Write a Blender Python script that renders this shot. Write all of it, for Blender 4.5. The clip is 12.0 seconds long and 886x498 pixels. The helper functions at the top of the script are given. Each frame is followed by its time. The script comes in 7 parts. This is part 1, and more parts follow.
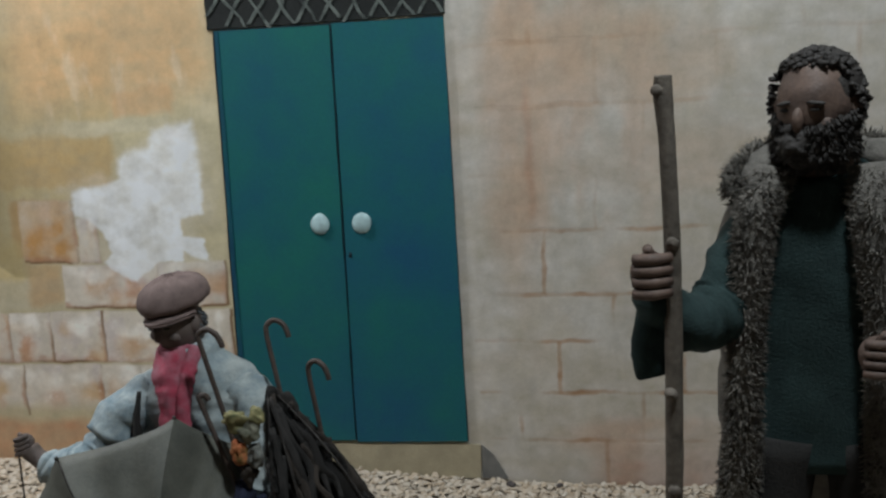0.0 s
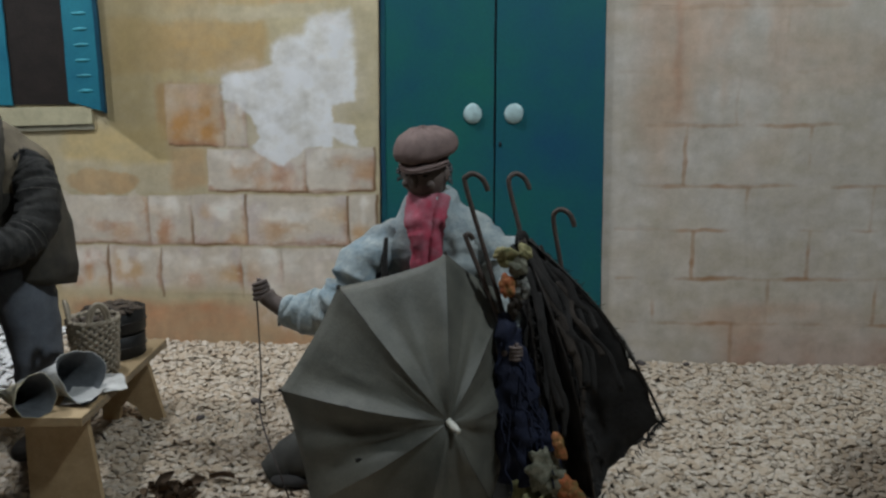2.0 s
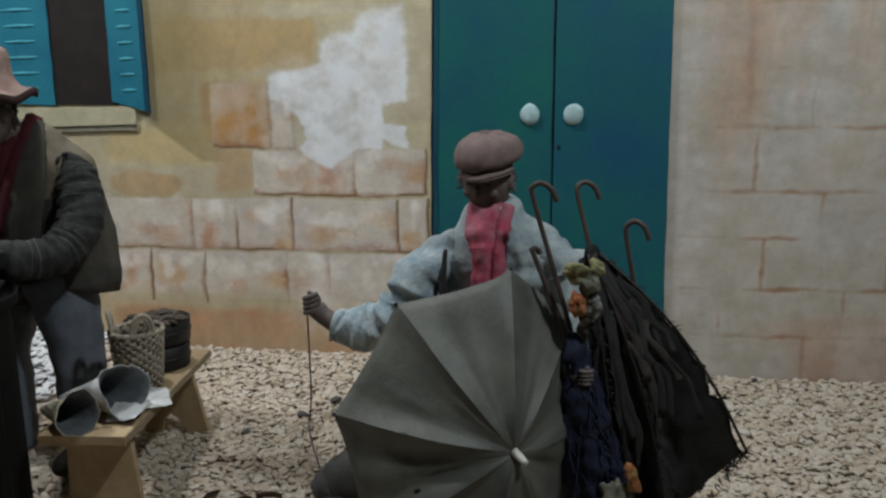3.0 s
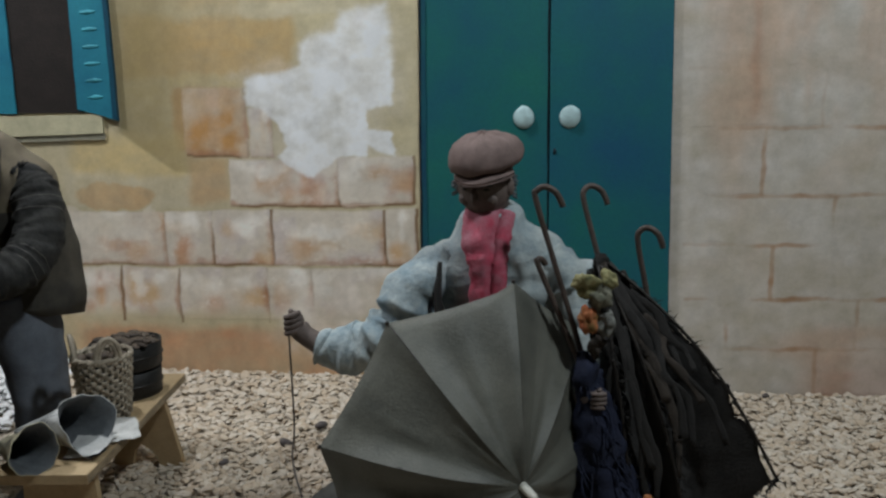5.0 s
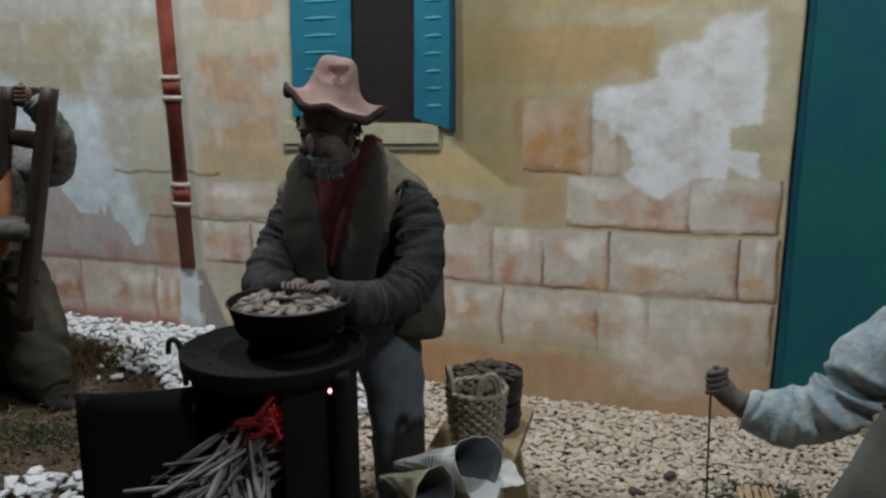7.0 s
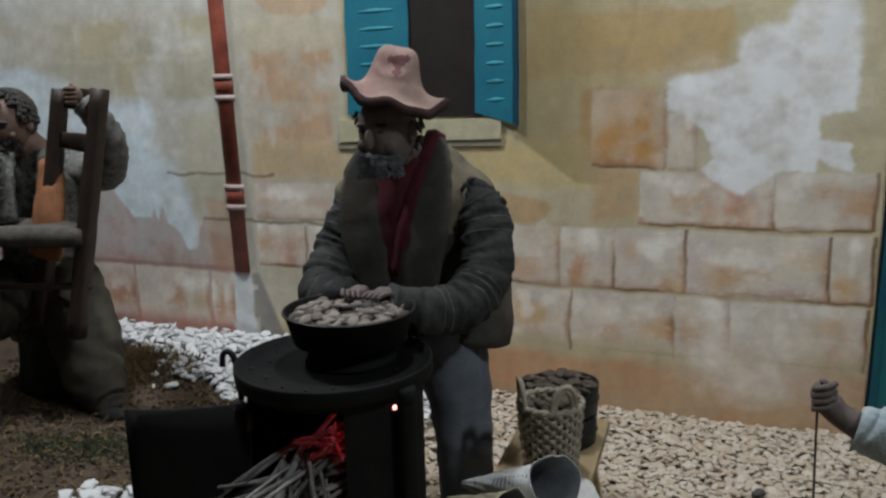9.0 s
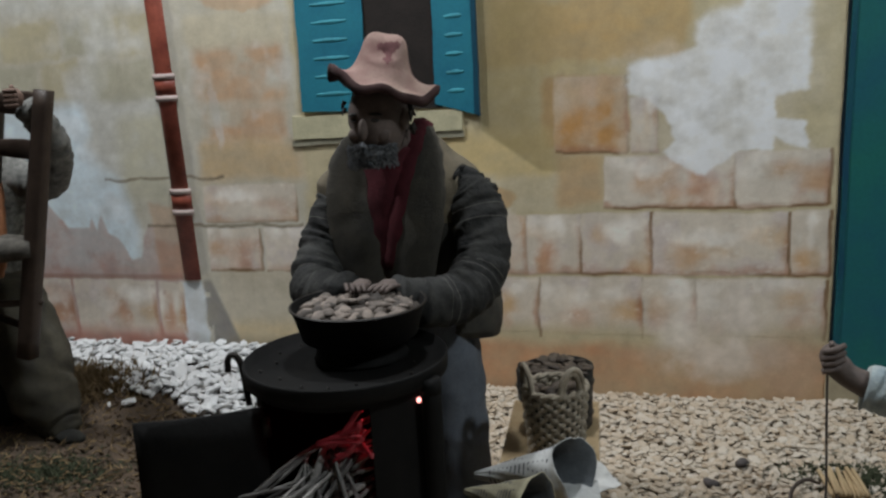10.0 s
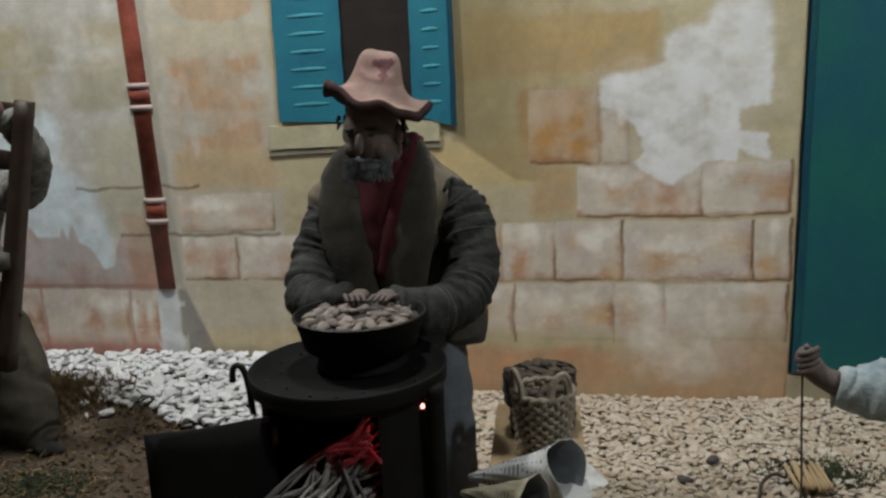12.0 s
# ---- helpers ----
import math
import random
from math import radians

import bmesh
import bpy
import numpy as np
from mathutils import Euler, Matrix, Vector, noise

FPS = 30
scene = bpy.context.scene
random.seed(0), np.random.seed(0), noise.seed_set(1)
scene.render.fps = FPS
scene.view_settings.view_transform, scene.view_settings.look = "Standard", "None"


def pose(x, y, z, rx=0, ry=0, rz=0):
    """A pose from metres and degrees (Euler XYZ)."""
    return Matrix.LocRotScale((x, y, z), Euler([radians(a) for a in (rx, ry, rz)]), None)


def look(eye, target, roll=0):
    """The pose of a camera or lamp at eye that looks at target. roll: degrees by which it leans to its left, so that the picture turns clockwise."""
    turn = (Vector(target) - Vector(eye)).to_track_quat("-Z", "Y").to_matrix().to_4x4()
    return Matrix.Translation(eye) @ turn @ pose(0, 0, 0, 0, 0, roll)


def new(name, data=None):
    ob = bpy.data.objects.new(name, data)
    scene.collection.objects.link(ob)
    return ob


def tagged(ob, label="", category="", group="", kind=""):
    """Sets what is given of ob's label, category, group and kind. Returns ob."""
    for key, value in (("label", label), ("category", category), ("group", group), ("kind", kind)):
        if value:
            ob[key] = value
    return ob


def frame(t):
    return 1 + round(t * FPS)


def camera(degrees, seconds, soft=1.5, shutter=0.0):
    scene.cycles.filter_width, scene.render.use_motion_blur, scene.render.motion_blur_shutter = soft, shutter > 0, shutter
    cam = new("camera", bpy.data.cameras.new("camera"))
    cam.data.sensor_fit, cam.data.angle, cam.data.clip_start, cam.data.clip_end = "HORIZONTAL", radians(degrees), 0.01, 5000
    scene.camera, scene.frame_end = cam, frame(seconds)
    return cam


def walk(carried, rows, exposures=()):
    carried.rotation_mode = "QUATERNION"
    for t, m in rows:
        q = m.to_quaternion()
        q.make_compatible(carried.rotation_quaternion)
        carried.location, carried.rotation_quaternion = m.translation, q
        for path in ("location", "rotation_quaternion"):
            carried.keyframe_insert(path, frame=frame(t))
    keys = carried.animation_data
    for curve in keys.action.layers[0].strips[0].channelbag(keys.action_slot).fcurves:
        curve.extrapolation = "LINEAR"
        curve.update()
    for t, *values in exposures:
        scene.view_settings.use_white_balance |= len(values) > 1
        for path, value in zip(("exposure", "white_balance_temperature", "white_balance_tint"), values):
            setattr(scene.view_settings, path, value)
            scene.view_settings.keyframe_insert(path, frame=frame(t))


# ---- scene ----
cam = camera(55.3, 12.0, soft=2.5)
PATH = [
    (0, (0.177, 0.062, 0.588), (-0.151, 2.01, 0.273), -2.9),
    (0.2, (0.128, 0.036, 0.61), (-0.17, 1.988, 0.293), -2.7),
    (0.5, (0.061, -0.017, 0.557), (-0.204, 1.946, 0.28), -1.7),
    (0.7, (0.018, -0.038, 0.53), (-0.207, 1.922, 0.201), -2.5),
    (1, (-0.047, -0.075, 0.51), (-0.215, 1.882, 0.131), -1.8),
    (1.5, (-0.121, -0.127, 0.495), (-0.26, 1.826, 0.09), -0.9),
    (2, (-0.172, -0.083, 0.485), (-0.346, 1.868, 0.082), -0.5),
    (2.5, (-0.214, -0.048, 0.489), (-0.427, 1.898, 0.081), -0.3),
    (3, (-0.21, -0.017, 0.494), (-0.466, 1.922, 0.077), -0.6),
    (4.8, (-0.237, 0.074, 0.472), (-0.471, 2.018, 0.065), -0.8),
    (5, (-0.233, 0.065, 0.475), (-0.449, 2.016, 0.088), -1.2),
    (5.5, (-0.265, 0.055, 0.483), (-0.524, 2.0, 0.096), -1.5),
    (6, (-0.35, 0.087, 0.511), (-0.737, 2.006, 0.102), -1.5),
    (6.5, (-0.428, 0.121, 0.525), (-0.977, 2.002, 0.127), -1.1),
    (7, (-0.501, 0.119, 0.507), (-1.124, 1.977, 0.109), -0.2),
    (7.2, (-0.538, 0.102, 0.511), (-1.16, 1.956, 0.095), -0.2),
    (9, (-0.54, 0.176, 0.498), (-1.277, 1.992, 0.099), -1.5),
    (9.2, (-0.556, 0.203, 0.492), (-1.318, 2.009, 0.093), -1.4),
    (9.5, (-0.576, 0.231, 0.487), (-1.357, 2.028, 0.087), -0.9),
    (9.8, (-0.624, 0.18, 0.482), (-1.247, 2.04, 0.085), -2.3),
    (10, (-0.641, 0.155, 0.485), (-1.153, 2.046, 0.084), -3.1),
    (10.5, (-0.659, 0.126, 0.496), (-1.03, 2.048, 0.087), -2.3),
    (11, (-0.67, 0.125, 0.502), (-1.047, 2.046, 0.094), -2.3),
    (11.5, (-0.671, 0.115, 0.501), (-1.06, 2.035, 0.096), -2.6),
    (12, (-0.683, 0.118, 0.501), (-1.068, 2.039, 0.1), -2.7),
]
walk(cam, [(t, look(eye, target, roll)) for t, eye, target, roll in PATH], [(0, 0.02, 6450, 10), (0.5, -0.08, 6380, 10), (1.5, -0.08, 6360, 10), (3.0, -0.04, 6420, 10), (5.5, 0.00, 6450, 10), (6.5, -0.18, 6400, 10), (9.0, -0.18, 6400, 10), (10.5, -0.12, 6620, 10), (12.0, -0.12, 6850, 10)])

# ---- light ----
world = bpy.data.worlds.new("world")
scene.world = world
world.use_nodes = True
world.node_tree.nodes["Background"].inputs[0].default_value = (0.75, 0.85, 1.0, 1)
world.node_tree.nodes["Background"].inputs[1].default_value = 0.03
scene.view_settings.exposure = 0.0


def spot(name, eye, target, watts, colour, angle=110, size=0.05):
    data = bpy.data.lights.new(name, "SPOT")
    data.energy, data.color, data.spot_size, data.spot_blend, data.shadow_soft_size = watts, colour, radians(angle), 0.8, size
    ob = new(name, data)
    ob.matrix_world = look(eye, target)
    return ob


spot("spot_warm", (-0.84, 1.06, 1.50), (-0.76, 1.16, 0.0), 33.5, (0.90, 0.95, 1.0), 125, 0.05)
spot("spot_centre", (0.36, 0.42, 1.52), (0.24, 1.06, 0.0), 48.0, (0.84, 0.94, 1.0), 125, 0.06)
spot("spot_far", (-1.60, 0.95, 1.50), (-1.50, 1.10, 0.0), 54.0, (0.90, 0.95, 1.0), 125, 0.05)

# ---- materials ----
def lin(c, k=1.0):
    """Linear colour from 0-255 display values, times k."""
    return tuple(min(0.85, k * (v / 255 / 12.92 if v < 10.3 else ((v / 255 + 0.055) / 1.055) ** 2.4)) for v in c)


def material(name, base, rough=0.8, vary=0.35, scale=30.0, fine=260.0, bump=0.3, metal=0.0, second=None, random_by=None, attribute=None, coat=0.0):
    """A painted, woven or mineral surface: a base colour broken at two scales, with fine relief."""
    m = bpy.data.materials.new(name)
    m.use_nodes = True
    t = m.node_tree
    n, l = t.nodes, t.links
    b = n["Principled BSDF"]
    b.inputs["Roughness"].default_value, b.inputs["Metallic"].default_value = rough, metal
    b.inputs["Coat Weight"].default_value = coat
    b.inputs["Specular IOR Level"].default_value = 0.3
    co = n.new("ShaderNodeTexCoord")
    big, small = n.new("ShaderNodeTexNoise"), n.new("ShaderNodeTexNoise")
    for tex, s, d in ((big, scale, 5), (small, fine, 3)):
        tex.inputs["Scale"].default_value, tex.inputs["Detail"].default_value, tex.inputs["Roughness"].default_value = s, d, 0.65
        l.new(co.outputs["Object"], tex.inputs["Vector"])
    mix = n.new("ShaderNodeMix")
    mix.data_type = "RGBA"
    a = base
    c2 = second or tuple(v * (1 - vary) for v in base)
    mix.inputs[6].default_value, mix.inputs[7].default_value = (*a, 1), (*c2, 1)
    if attribute:
        at = n.new("ShaderNodeAttribute")
        at.attribute_name = attribute
        l.new(at.outputs["Color"], mix.inputs[6])
        dark = n.new("ShaderNodeMix")
        dark.data_type, dark.blend_type = "RGBA", "MULTIPLY"
        dark.inputs[0].default_value = 1.0
        dark.inputs[7].default_value = (1 - vary, 1 - vary * 1.1, 1 - vary * 1.25, 1)
        l.new(at.outputs["Color"], dark.inputs[6])
        l.new(dark.outputs[2], mix.inputs[7])
    ramp = n.new("ShaderNodeMapRange")
    ramp.inputs["From Min"].default_value, ramp.inputs["From Max"].default_value = 0.35, 0.68
    l.new(big.outputs["Fac"], ramp.inputs["Value"])
    fac = ramp.outputs["Result"]
    if random_by:
        if random_by == "island":
            r = n.new("ShaderNodeNewGeometry").outputs["Random Per Island"]
        else:
            r = n.new("ShaderNodeObjectInfo").outputs["Random"]
        av = n.new("ShaderNodeMath")
        av.operation, av.inputs[1].default_value = "MULTIPLY_ADD", 0.85
        l.new(r, av.inputs[0])
        half = n.new("ShaderNodeMath")
        half.operation, half.inputs[1].default_value = "MULTIPLY", 0.3
        l.new(fac, half.inputs[0])
        l.new(half.outputs[0], av.inputs[2])
        fac = av.outputs[0]
    l.new(fac, mix.inputs[0])
    grain = n.new("ShaderNodeMix")
    grain.data_type, grain.blend_type = "RGBA", "OVERLAY"
    grain.inputs[0].default_value = 0.35 * vary + 0.08
    l.new(mix.outputs[2], grain.inputs[6])
    l.new(small.outputs["Fac"], grain.inputs[7])
    l.new(grain.outputs[2], b.inputs["Base Color"])
    if bump:
        bu = n.new("ShaderNodeBump")
        bu.inputs["Strength"].default_value, bu.inputs["Distance"].default_value = bump, 0.002
        l.new(small.outputs["Fac"], bu.inputs["Height"])
        l.new(bu.outputs["Normal"], b.inputs["Normal"])
    return m


def glow(name, colour, strength):
    m = bpy.data.materials.new(name)
    m.use_nodes = True
    b = m.node_tree.nodes["Principled BSDF"]
    b.inputs["Base Color"].default_value = (*colour, 1)
    b.inputs["Emission Color"].default_value = (*colour, 1)
    b.inputs["Emission Strength"].default_value = strength
    return m


M_MURAL = material("mural_paint", (0.6, 0.55, 0.5), 0.75, 0.09, 22, 240, 0.12, attribute="paint")
M_DOOR = material("door_paint", lin((21, 83, 77), 1.45), 0.55, 0.30, 5, 180, 0.08, second=lin((20, 70, 86), 1.4))
M_DOOR_BLUE = material("door_paint_blue", lin((20, 81, 79), 1.45), 0.55, 0.30, 5, 180, 0.08, second=lin((20, 68, 90), 1.4))
M_DOOR_SHADE = material("door_shade_paint", lin((15, 56, 76), 1.35), 0.55, 0.35, 14, 180, 0.08, second=lin((18, 72, 76), 1.4))
M_DOOR_DARK = material("door_gap_paint", (0.008, 0.020, 0.028), 0.7, 0.3)
M_KNOB = material("knob_paint", lin((150, 172, 172), 1.5), 0.5, 0.35, 60, 200, 0.1)
M_SHUTTER = material("shutter_paint", lin((32, 102, 116), 1.45), 0.6, 0.3, 10, 200, 0.1, second=lin((24, 88, 108), 1.4))
M_SLAT = material("slat_paint", lin((50, 122, 134), 1.5), 0.6, 0.4, 40, 200, 0.1)
M_DARK_PANE = material("window_dark_paint", (0.022, 0.016, 0.013), 0.75, 0.4, 25)
M_LATTICE_DARK = material("lattice_ground_paint", (0.02, 0.022, 0.02), 0.8, 0.4)
M_LATTICE = material("lattice_paint", lin((104, 110, 104), 1.1), 0.7, 0.6, 45, 200, 0.1, second=lin((46, 50, 48), 1.0))
M_PIPE = material("pipe_paint", lin((124, 66, 52), 1.4), 0.4, 0.45, 24, 220, 0.1, second=lin((96, 46, 38), 1.2))
M_CLAMP = material("clamp_paint", lin((158, 142, 136), 1.5), 0.6, 0.3, 60)
M_SILL = material("sill_paint", lin((154, 148, 122), 1.65), 0.7, 0.25, 25)
M_STEP = material("threshold_paint", lin((140, 130, 108), 1.6), 0.75, 0.25, 20)
# lighter than the dark hall, so the added walls throw light back
M_PLAIN = material("pale_bounce_surface", (0.60, 0.60, 0.60), 0.9, 0.3, 4, 60)
M_BED = material("gravel_bed", (0.50, 0.425, 0.335), 0.95, 0.5, 60, 300, 0.9)
M_SOIL = material("garden_soil", (0.115, 0.080, 0.054), 0.95, 0.55, 45, 300, 1.0, second=(0.055, 0.040, 0.028))
GRAVEL = dict(base=(0.545, 0.482, 0.40), second=(0.42, 0.33, 0.235), rough=0.85, vary=0.3, scale=120, fine=500, bump=0.35)
M_GRAVEL = material("limestone_gravel", random_by="island", **GRAVEL)
M_GRAVEL_ONE = material("limestone_chip", random_by="object", **GRAVEL)
WHITE = dict(base=(0.68, 0.68, 0.67), second=(0.52, 0.515, 0.505), rough=0.7, vary=0.25, scale=120, fine=500, bump=0.25)
M_WHITE = material("white_marble_chips", random_by="island", **WHITE)
M_WHITE_ONE = material("white_marble_chip", random_by="object", **WHITE)
M_IRON = material("blackened_iron", (0.0075, 0.0070, 0.0064), 0.78, 0.4, 40, 260, 0.25, metal=0.0)
M_IRON.node_tree.nodes["Principled BSDF"].inputs["Specular IOR Level"].default_value = 0.18
M_IRON_RIM = material("worn_iron", (0.035, 0.030, 0.026), 0.42, 0.5, 60, 260, 0.25, metal=0.3)
M_EMBER = glow("red_lit_twig", (0.26, 0.022, 0.03), 0.05)
M_LED = glow("lamp_red_white", (1.0, 0.35, 0.32), 3.5)
M_PINE = material("pine_board", (0.42, 0.31, 0.18), 0.65, 0.3, 25, 220, 0.2, second=(0.33, 0.23, 0.12))
M_PLY = material("plywood_edge", (0.30, 0.235, 0.16), 0.8, 0.5, 120, 400, 0.4)
M_WICKER = material("wicker_cane", (0.40, 0.345, 0.265), 0.7, 0.45, 70, 350, 0.4, second=(0.22, 0.18, 0.13))
M_BLACK_TIN = material("black_tin", (0.018, 0.017, 0.016), 0.5, 0.4, 60)
M_PAPER = material("newspaper", (0.52, 0.52, 0.50), 0.85, 0.2, 50, 300, 0.15)
M_PAPER_OLD = material("yellowed_newspaper", (0.42, 0.38, 0.26), 0.85, 0.25, 50, 300, 0.15)
M_INK = material("newsprint_ink", (0.13, 0.13, 0.14), 0.85, 0.3)
M_CANOPY = material("olive_umbrella_cloth", (0.122, 0.120, 0.098), 0.52, 0.45, 13, 420, 0.3, second=(0.066, 0.067, 0.056))
M_BLACK_CLOTH = material("black_umbrella_cloth", (0.026, 0.024, 0.022), 0.95, 0.4, 40, 400, 0.5)
M_BLUE_CLOTH = material("navy_umbrella_cloth", (0.013, 0.017, 0.038), 0.85, 0.5, 40, 400, 0.5)
M_ORANGE_CLOTH = material("orange_print_cloth", (0.40, 0.11, 0.045), 0.8, 0.5, 70, 400, 0.4, second=(0.12, 0.10, 0.03))
M_YELLOW_CLOTH = material("yellow_print_cloth", (0.27, 0.235, 0.11), 0.8, 0.5, 90, 400, 0.4, second=(0.10, 0.11, 0.05))
M_BROWN_CLOTH = material("rusty_black_cloth", (0.050, 0.040, 0.032), 0.9, 0.5, 40, 400, 0.5)
M_HANDLE = material("bent_wood_handle", (0.075, 0.055, 0.045), 0.5, 0.4, 80)
M_BONE = material("white_ferrule", (0.62, 0.60, 0.52), 0.5, 0.2, 80)
M_SKIN = material("painted_clay_skin", (0.195, 0.125, 0.095), 0.7, 0.35, 60, 300, 0.2)
M_SKIN_DARK = material("dark_clay_skin", (0.150, 0.115, 0.10), 0.7, 0.35, 60, 300, 0.2)
# skin colour darkened for the shade on the shepherd's face
M_SKIN_SHADE = material("shaded_clay_skin", (0.165, 0.108, 0.082), 0.6, 0.5, 40, 300, 0.3, second=(0.085, 0.060, 0.050))
M_CAP = material("brown_felt_cap", (0.21, 0.15, 0.135), 0.95, 0.3, 60, 500, 0.5)
M_HAT = material("rose_felt_hat", (0.36, 0.265, 0.215), 0.95, 0.4, 14, 500, 0.5, second=(0.22, 0.115, 0.105))
M_HAT_STAIN = material("red_brown_felt", (0.17, 0.075, 0.075), 0.95, 0.4, 60, 500, 0.5)
M_HAT_EDGE = material("dark_hat_edge", (0.055, 0.028, 0.026), 0.95, 0.4, 60, 500, 0.5)
M_SHIRT = material("pale_blue_shirt", (0.43, 0.46, 0.44), 0.85, 0.5, 20, 150, 0.75, second=(0.15, 0.215, 0.25))
M_SCARF = material("red_scarf", (0.40, 0.055, 0.09), 0.9, 0.5, 48, 400, 0.5, second=(0.36, 0.15, 0.18))
M_SCARF_DARK = material("dark_red_scarf", (0.085, 0.014, 0.019), 0.9, 0.4, 60, 400, 0.5)
M_VEST = material("tan_felt_vest", (0.195, 0.160, 0.105), 0.95, 0.3, 16, 500, 0.7, second=(0.12, 0.10, 0.072))
# vest felt darkened for shade under the hat and down the front
M_VEST_SHADE = material("shaded_vest_felt", (0.084, 0.075, 0.058), 0.95, 0.3, 20, 500, 0.7, second=(0.042, 0.039, 0.034))
M_SLEEVE = material("dark_plaid_sleeve", (0.042, 0.041, 0.037), 0.92, 0.5, 40, 170, 0.8, second=(0.016, 0.016, 0.016))
M_STRIPE = material("grey_plaid_line", (0.16, 0.15, 0.135), 0.92, 0.3, 80)
M_TROUSERS = material("grey_blue_trousers", (0.150, 0.165, 0.190), 0.92, 0.35, 30, 420, 0.5)
M_BEARD = material("grey_beard", (0.19, 0.20, 0.21), 0.95, 0.5, 120, 500, 0.9, second=(0.075, 0.08, 0.085))
M_HAIR = material("dark_curly_hair", (0.050, 0.043, 0.038), 0.6, 0.5, 120, 500, 0.8)
M_FUR = material("brown_sheepskin", (0.185, 0.168, 0.145), 0.95, 0.6, 30, 500, 0.8, second=(0.095, 0.085, 0.074))
M_WOOL = material("curly_wool_trim", (0.28, 0.25, 0.21), 0.95, 0.6, 22, 500, 0.9, second=(0.085, 0.074, 0.062))
M_GREEN = material("dark_green_shirt", (0.022, 0.042, 0.040), 0.9, 0.4, 35, 420, 0.5)
M_DARK_TROUSER = material("dark_grey_trousers", (0.052, 0.051, 0.045), 0.92, 0.4, 35, 420, 0.5)
M_STICK = material("peeled_branch", (0.15, 0.125, 0.10), 0.75, 0.5, 60, 300, 0.5)
M_CHAIR = material("dark_stained_wood", (0.050, 0.033, 0.024), 0.5, 0.4, 45, 300, 0.3)
M_STRAW = material("rush_seat", (0.118, 0.106, 0.088), 0.85, 0.5, 80, 400, 0.7)
M_LEATHER = material("orange_leather_apron", (0.44, 0.19, 0.09), 0.75, 0.4, 40, 300, 0.3)
M_OLIVE = material("olive_robe", (0.072, 0.064, 0.045), 0.92, 0.4, 25, 420, 0.5, second=(0.036, 0.033, 0.027))
M_KNIT = material("grey_knit", (0.22, 0.22, 0.195), 0.95, 0.6, 90, 420, 0.8, second=(0.035, 0.035, 0.032))
M_GREY_SLEEVE = material("grey_check_sleeve", (0.22, 0.215, 0.195), 0.92, 0.5, 60, 420, 0.6, second=(0.07, 0.07, 0.065))
M_MOSS = material("grey_green_moss", (0.085, 0.095, 0.052), 0.95, 0.5, 90, 400, 0.6, random_by="island")
M_DRYGRASS = material("dry_grass", (0.24, 0.165, 0.085), 0.95, 0.5, 90, 400, 0.6, random_by="island")
M_THREAD = material("brown_thread", (0.06, 0.05, 0.045), 0.8, 0.2)

# ---- building blocks ----
PHI = (1 + 5 ** 0.5) / 2
ICO_V = np.array([(-1, PHI, 0), (1, PHI, 0), (-1, -PHI, 0), (1, -PHI, 0), (0, -1, PHI), (0, 1, PHI), (0, -1, -PHI), (0, 1, -PHI), (PHI, 0, -1), (PHI, 0, 1), (-PHI, 0, -1), (-PHI, 0, 1)]) / (1 + PHI ** 2) ** 0.5
ICO_F = np.array([(0, 11, 5), (0, 5, 1), (0, 1, 7), (0, 7, 10), (0, 10, 11), (1, 5, 9), (5, 11, 4), (11, 10, 2), (10, 7, 6), (7, 1, 8), (3, 9, 4), (3, 4, 2), (3, 2, 6), (3, 6, 8), (3, 8, 9), (4, 9, 5), (2, 4, 11), (6, 2, 10), (8, 6, 7), (9, 8, 1)])


def part(name, bm, mats, parent=None, label="", smooth=True):
    """Links a bmesh as one mesh object, under parent if there is one."""
    me = bpy.data.meshes.new(name)
    bm.to_mesh(me)
    bm.free()
    for m in mats if isinstance(mats, (list, tuple)) else [mats]:
        me.materials.append(m)
    if smooth:
        me.polygons.foreach_set("use_smooth", [True] * len(me.polygons))
    ob = new(name, me)
    if parent:
        ob.parent = parent
    return tagged(ob, label)


def thing(name, label, category, group="", at=(0, 0, 0), kind=""):
    ob = new(name)
    ob.location = at
    ob.empty_display_size = 0.02
    return tagged(ob, label, category, group, kind)


def mesh_part(name, verts, faces, mats, parent=None, label="", smooth=False):
    me = bpy.data.meshes.new(name)
    me.from_pydata(verts, [], faces)
    me.update()
    for m in mats if isinstance(mats, (list, tuple)) else [mats]:
        me.materials.append(m)
    if smooth:
        me.polygons.foreach_set("use_smooth", [True] * len(me.polygons))
    ob = new(name, me)
    if parent:
        ob.parent = parent
    return tagged(ob, label)


def box(bm, x0, x1, y0, y1, z0, z1, bevel=0.0, mat=0, m=None):
    r = bmesh.ops.create_cube(bm, size=1.0)
    vs = r["verts"]
    for v in vs:
        v.co = Vector(((x0 + x1) / 2 + v.co.x * (x1 - x0), (y0 + y1) / 2 + v.co.y * (y1 - y0), (z0 + z1) / 2 + v.co.z * (z1 - z0)))
    fs = {f for v in vs for f in v.link_faces}
    if bevel:
        es = list({e for v in vs for e in v.link_edges})
        r = bmesh.ops.bevel(bm, geom=es, offset=bevel, segments=2, affect="EDGES", profile=0.6)
        fs = set(r["faces"]) | {f for f in fs if f.is_valid}
        vs = list({v for f in fs for v in f.verts})
    for f in fs:
        f.material_index = mat
    if m is not None:
        for v in vs:
            v.co = m @ v.co
    return vs


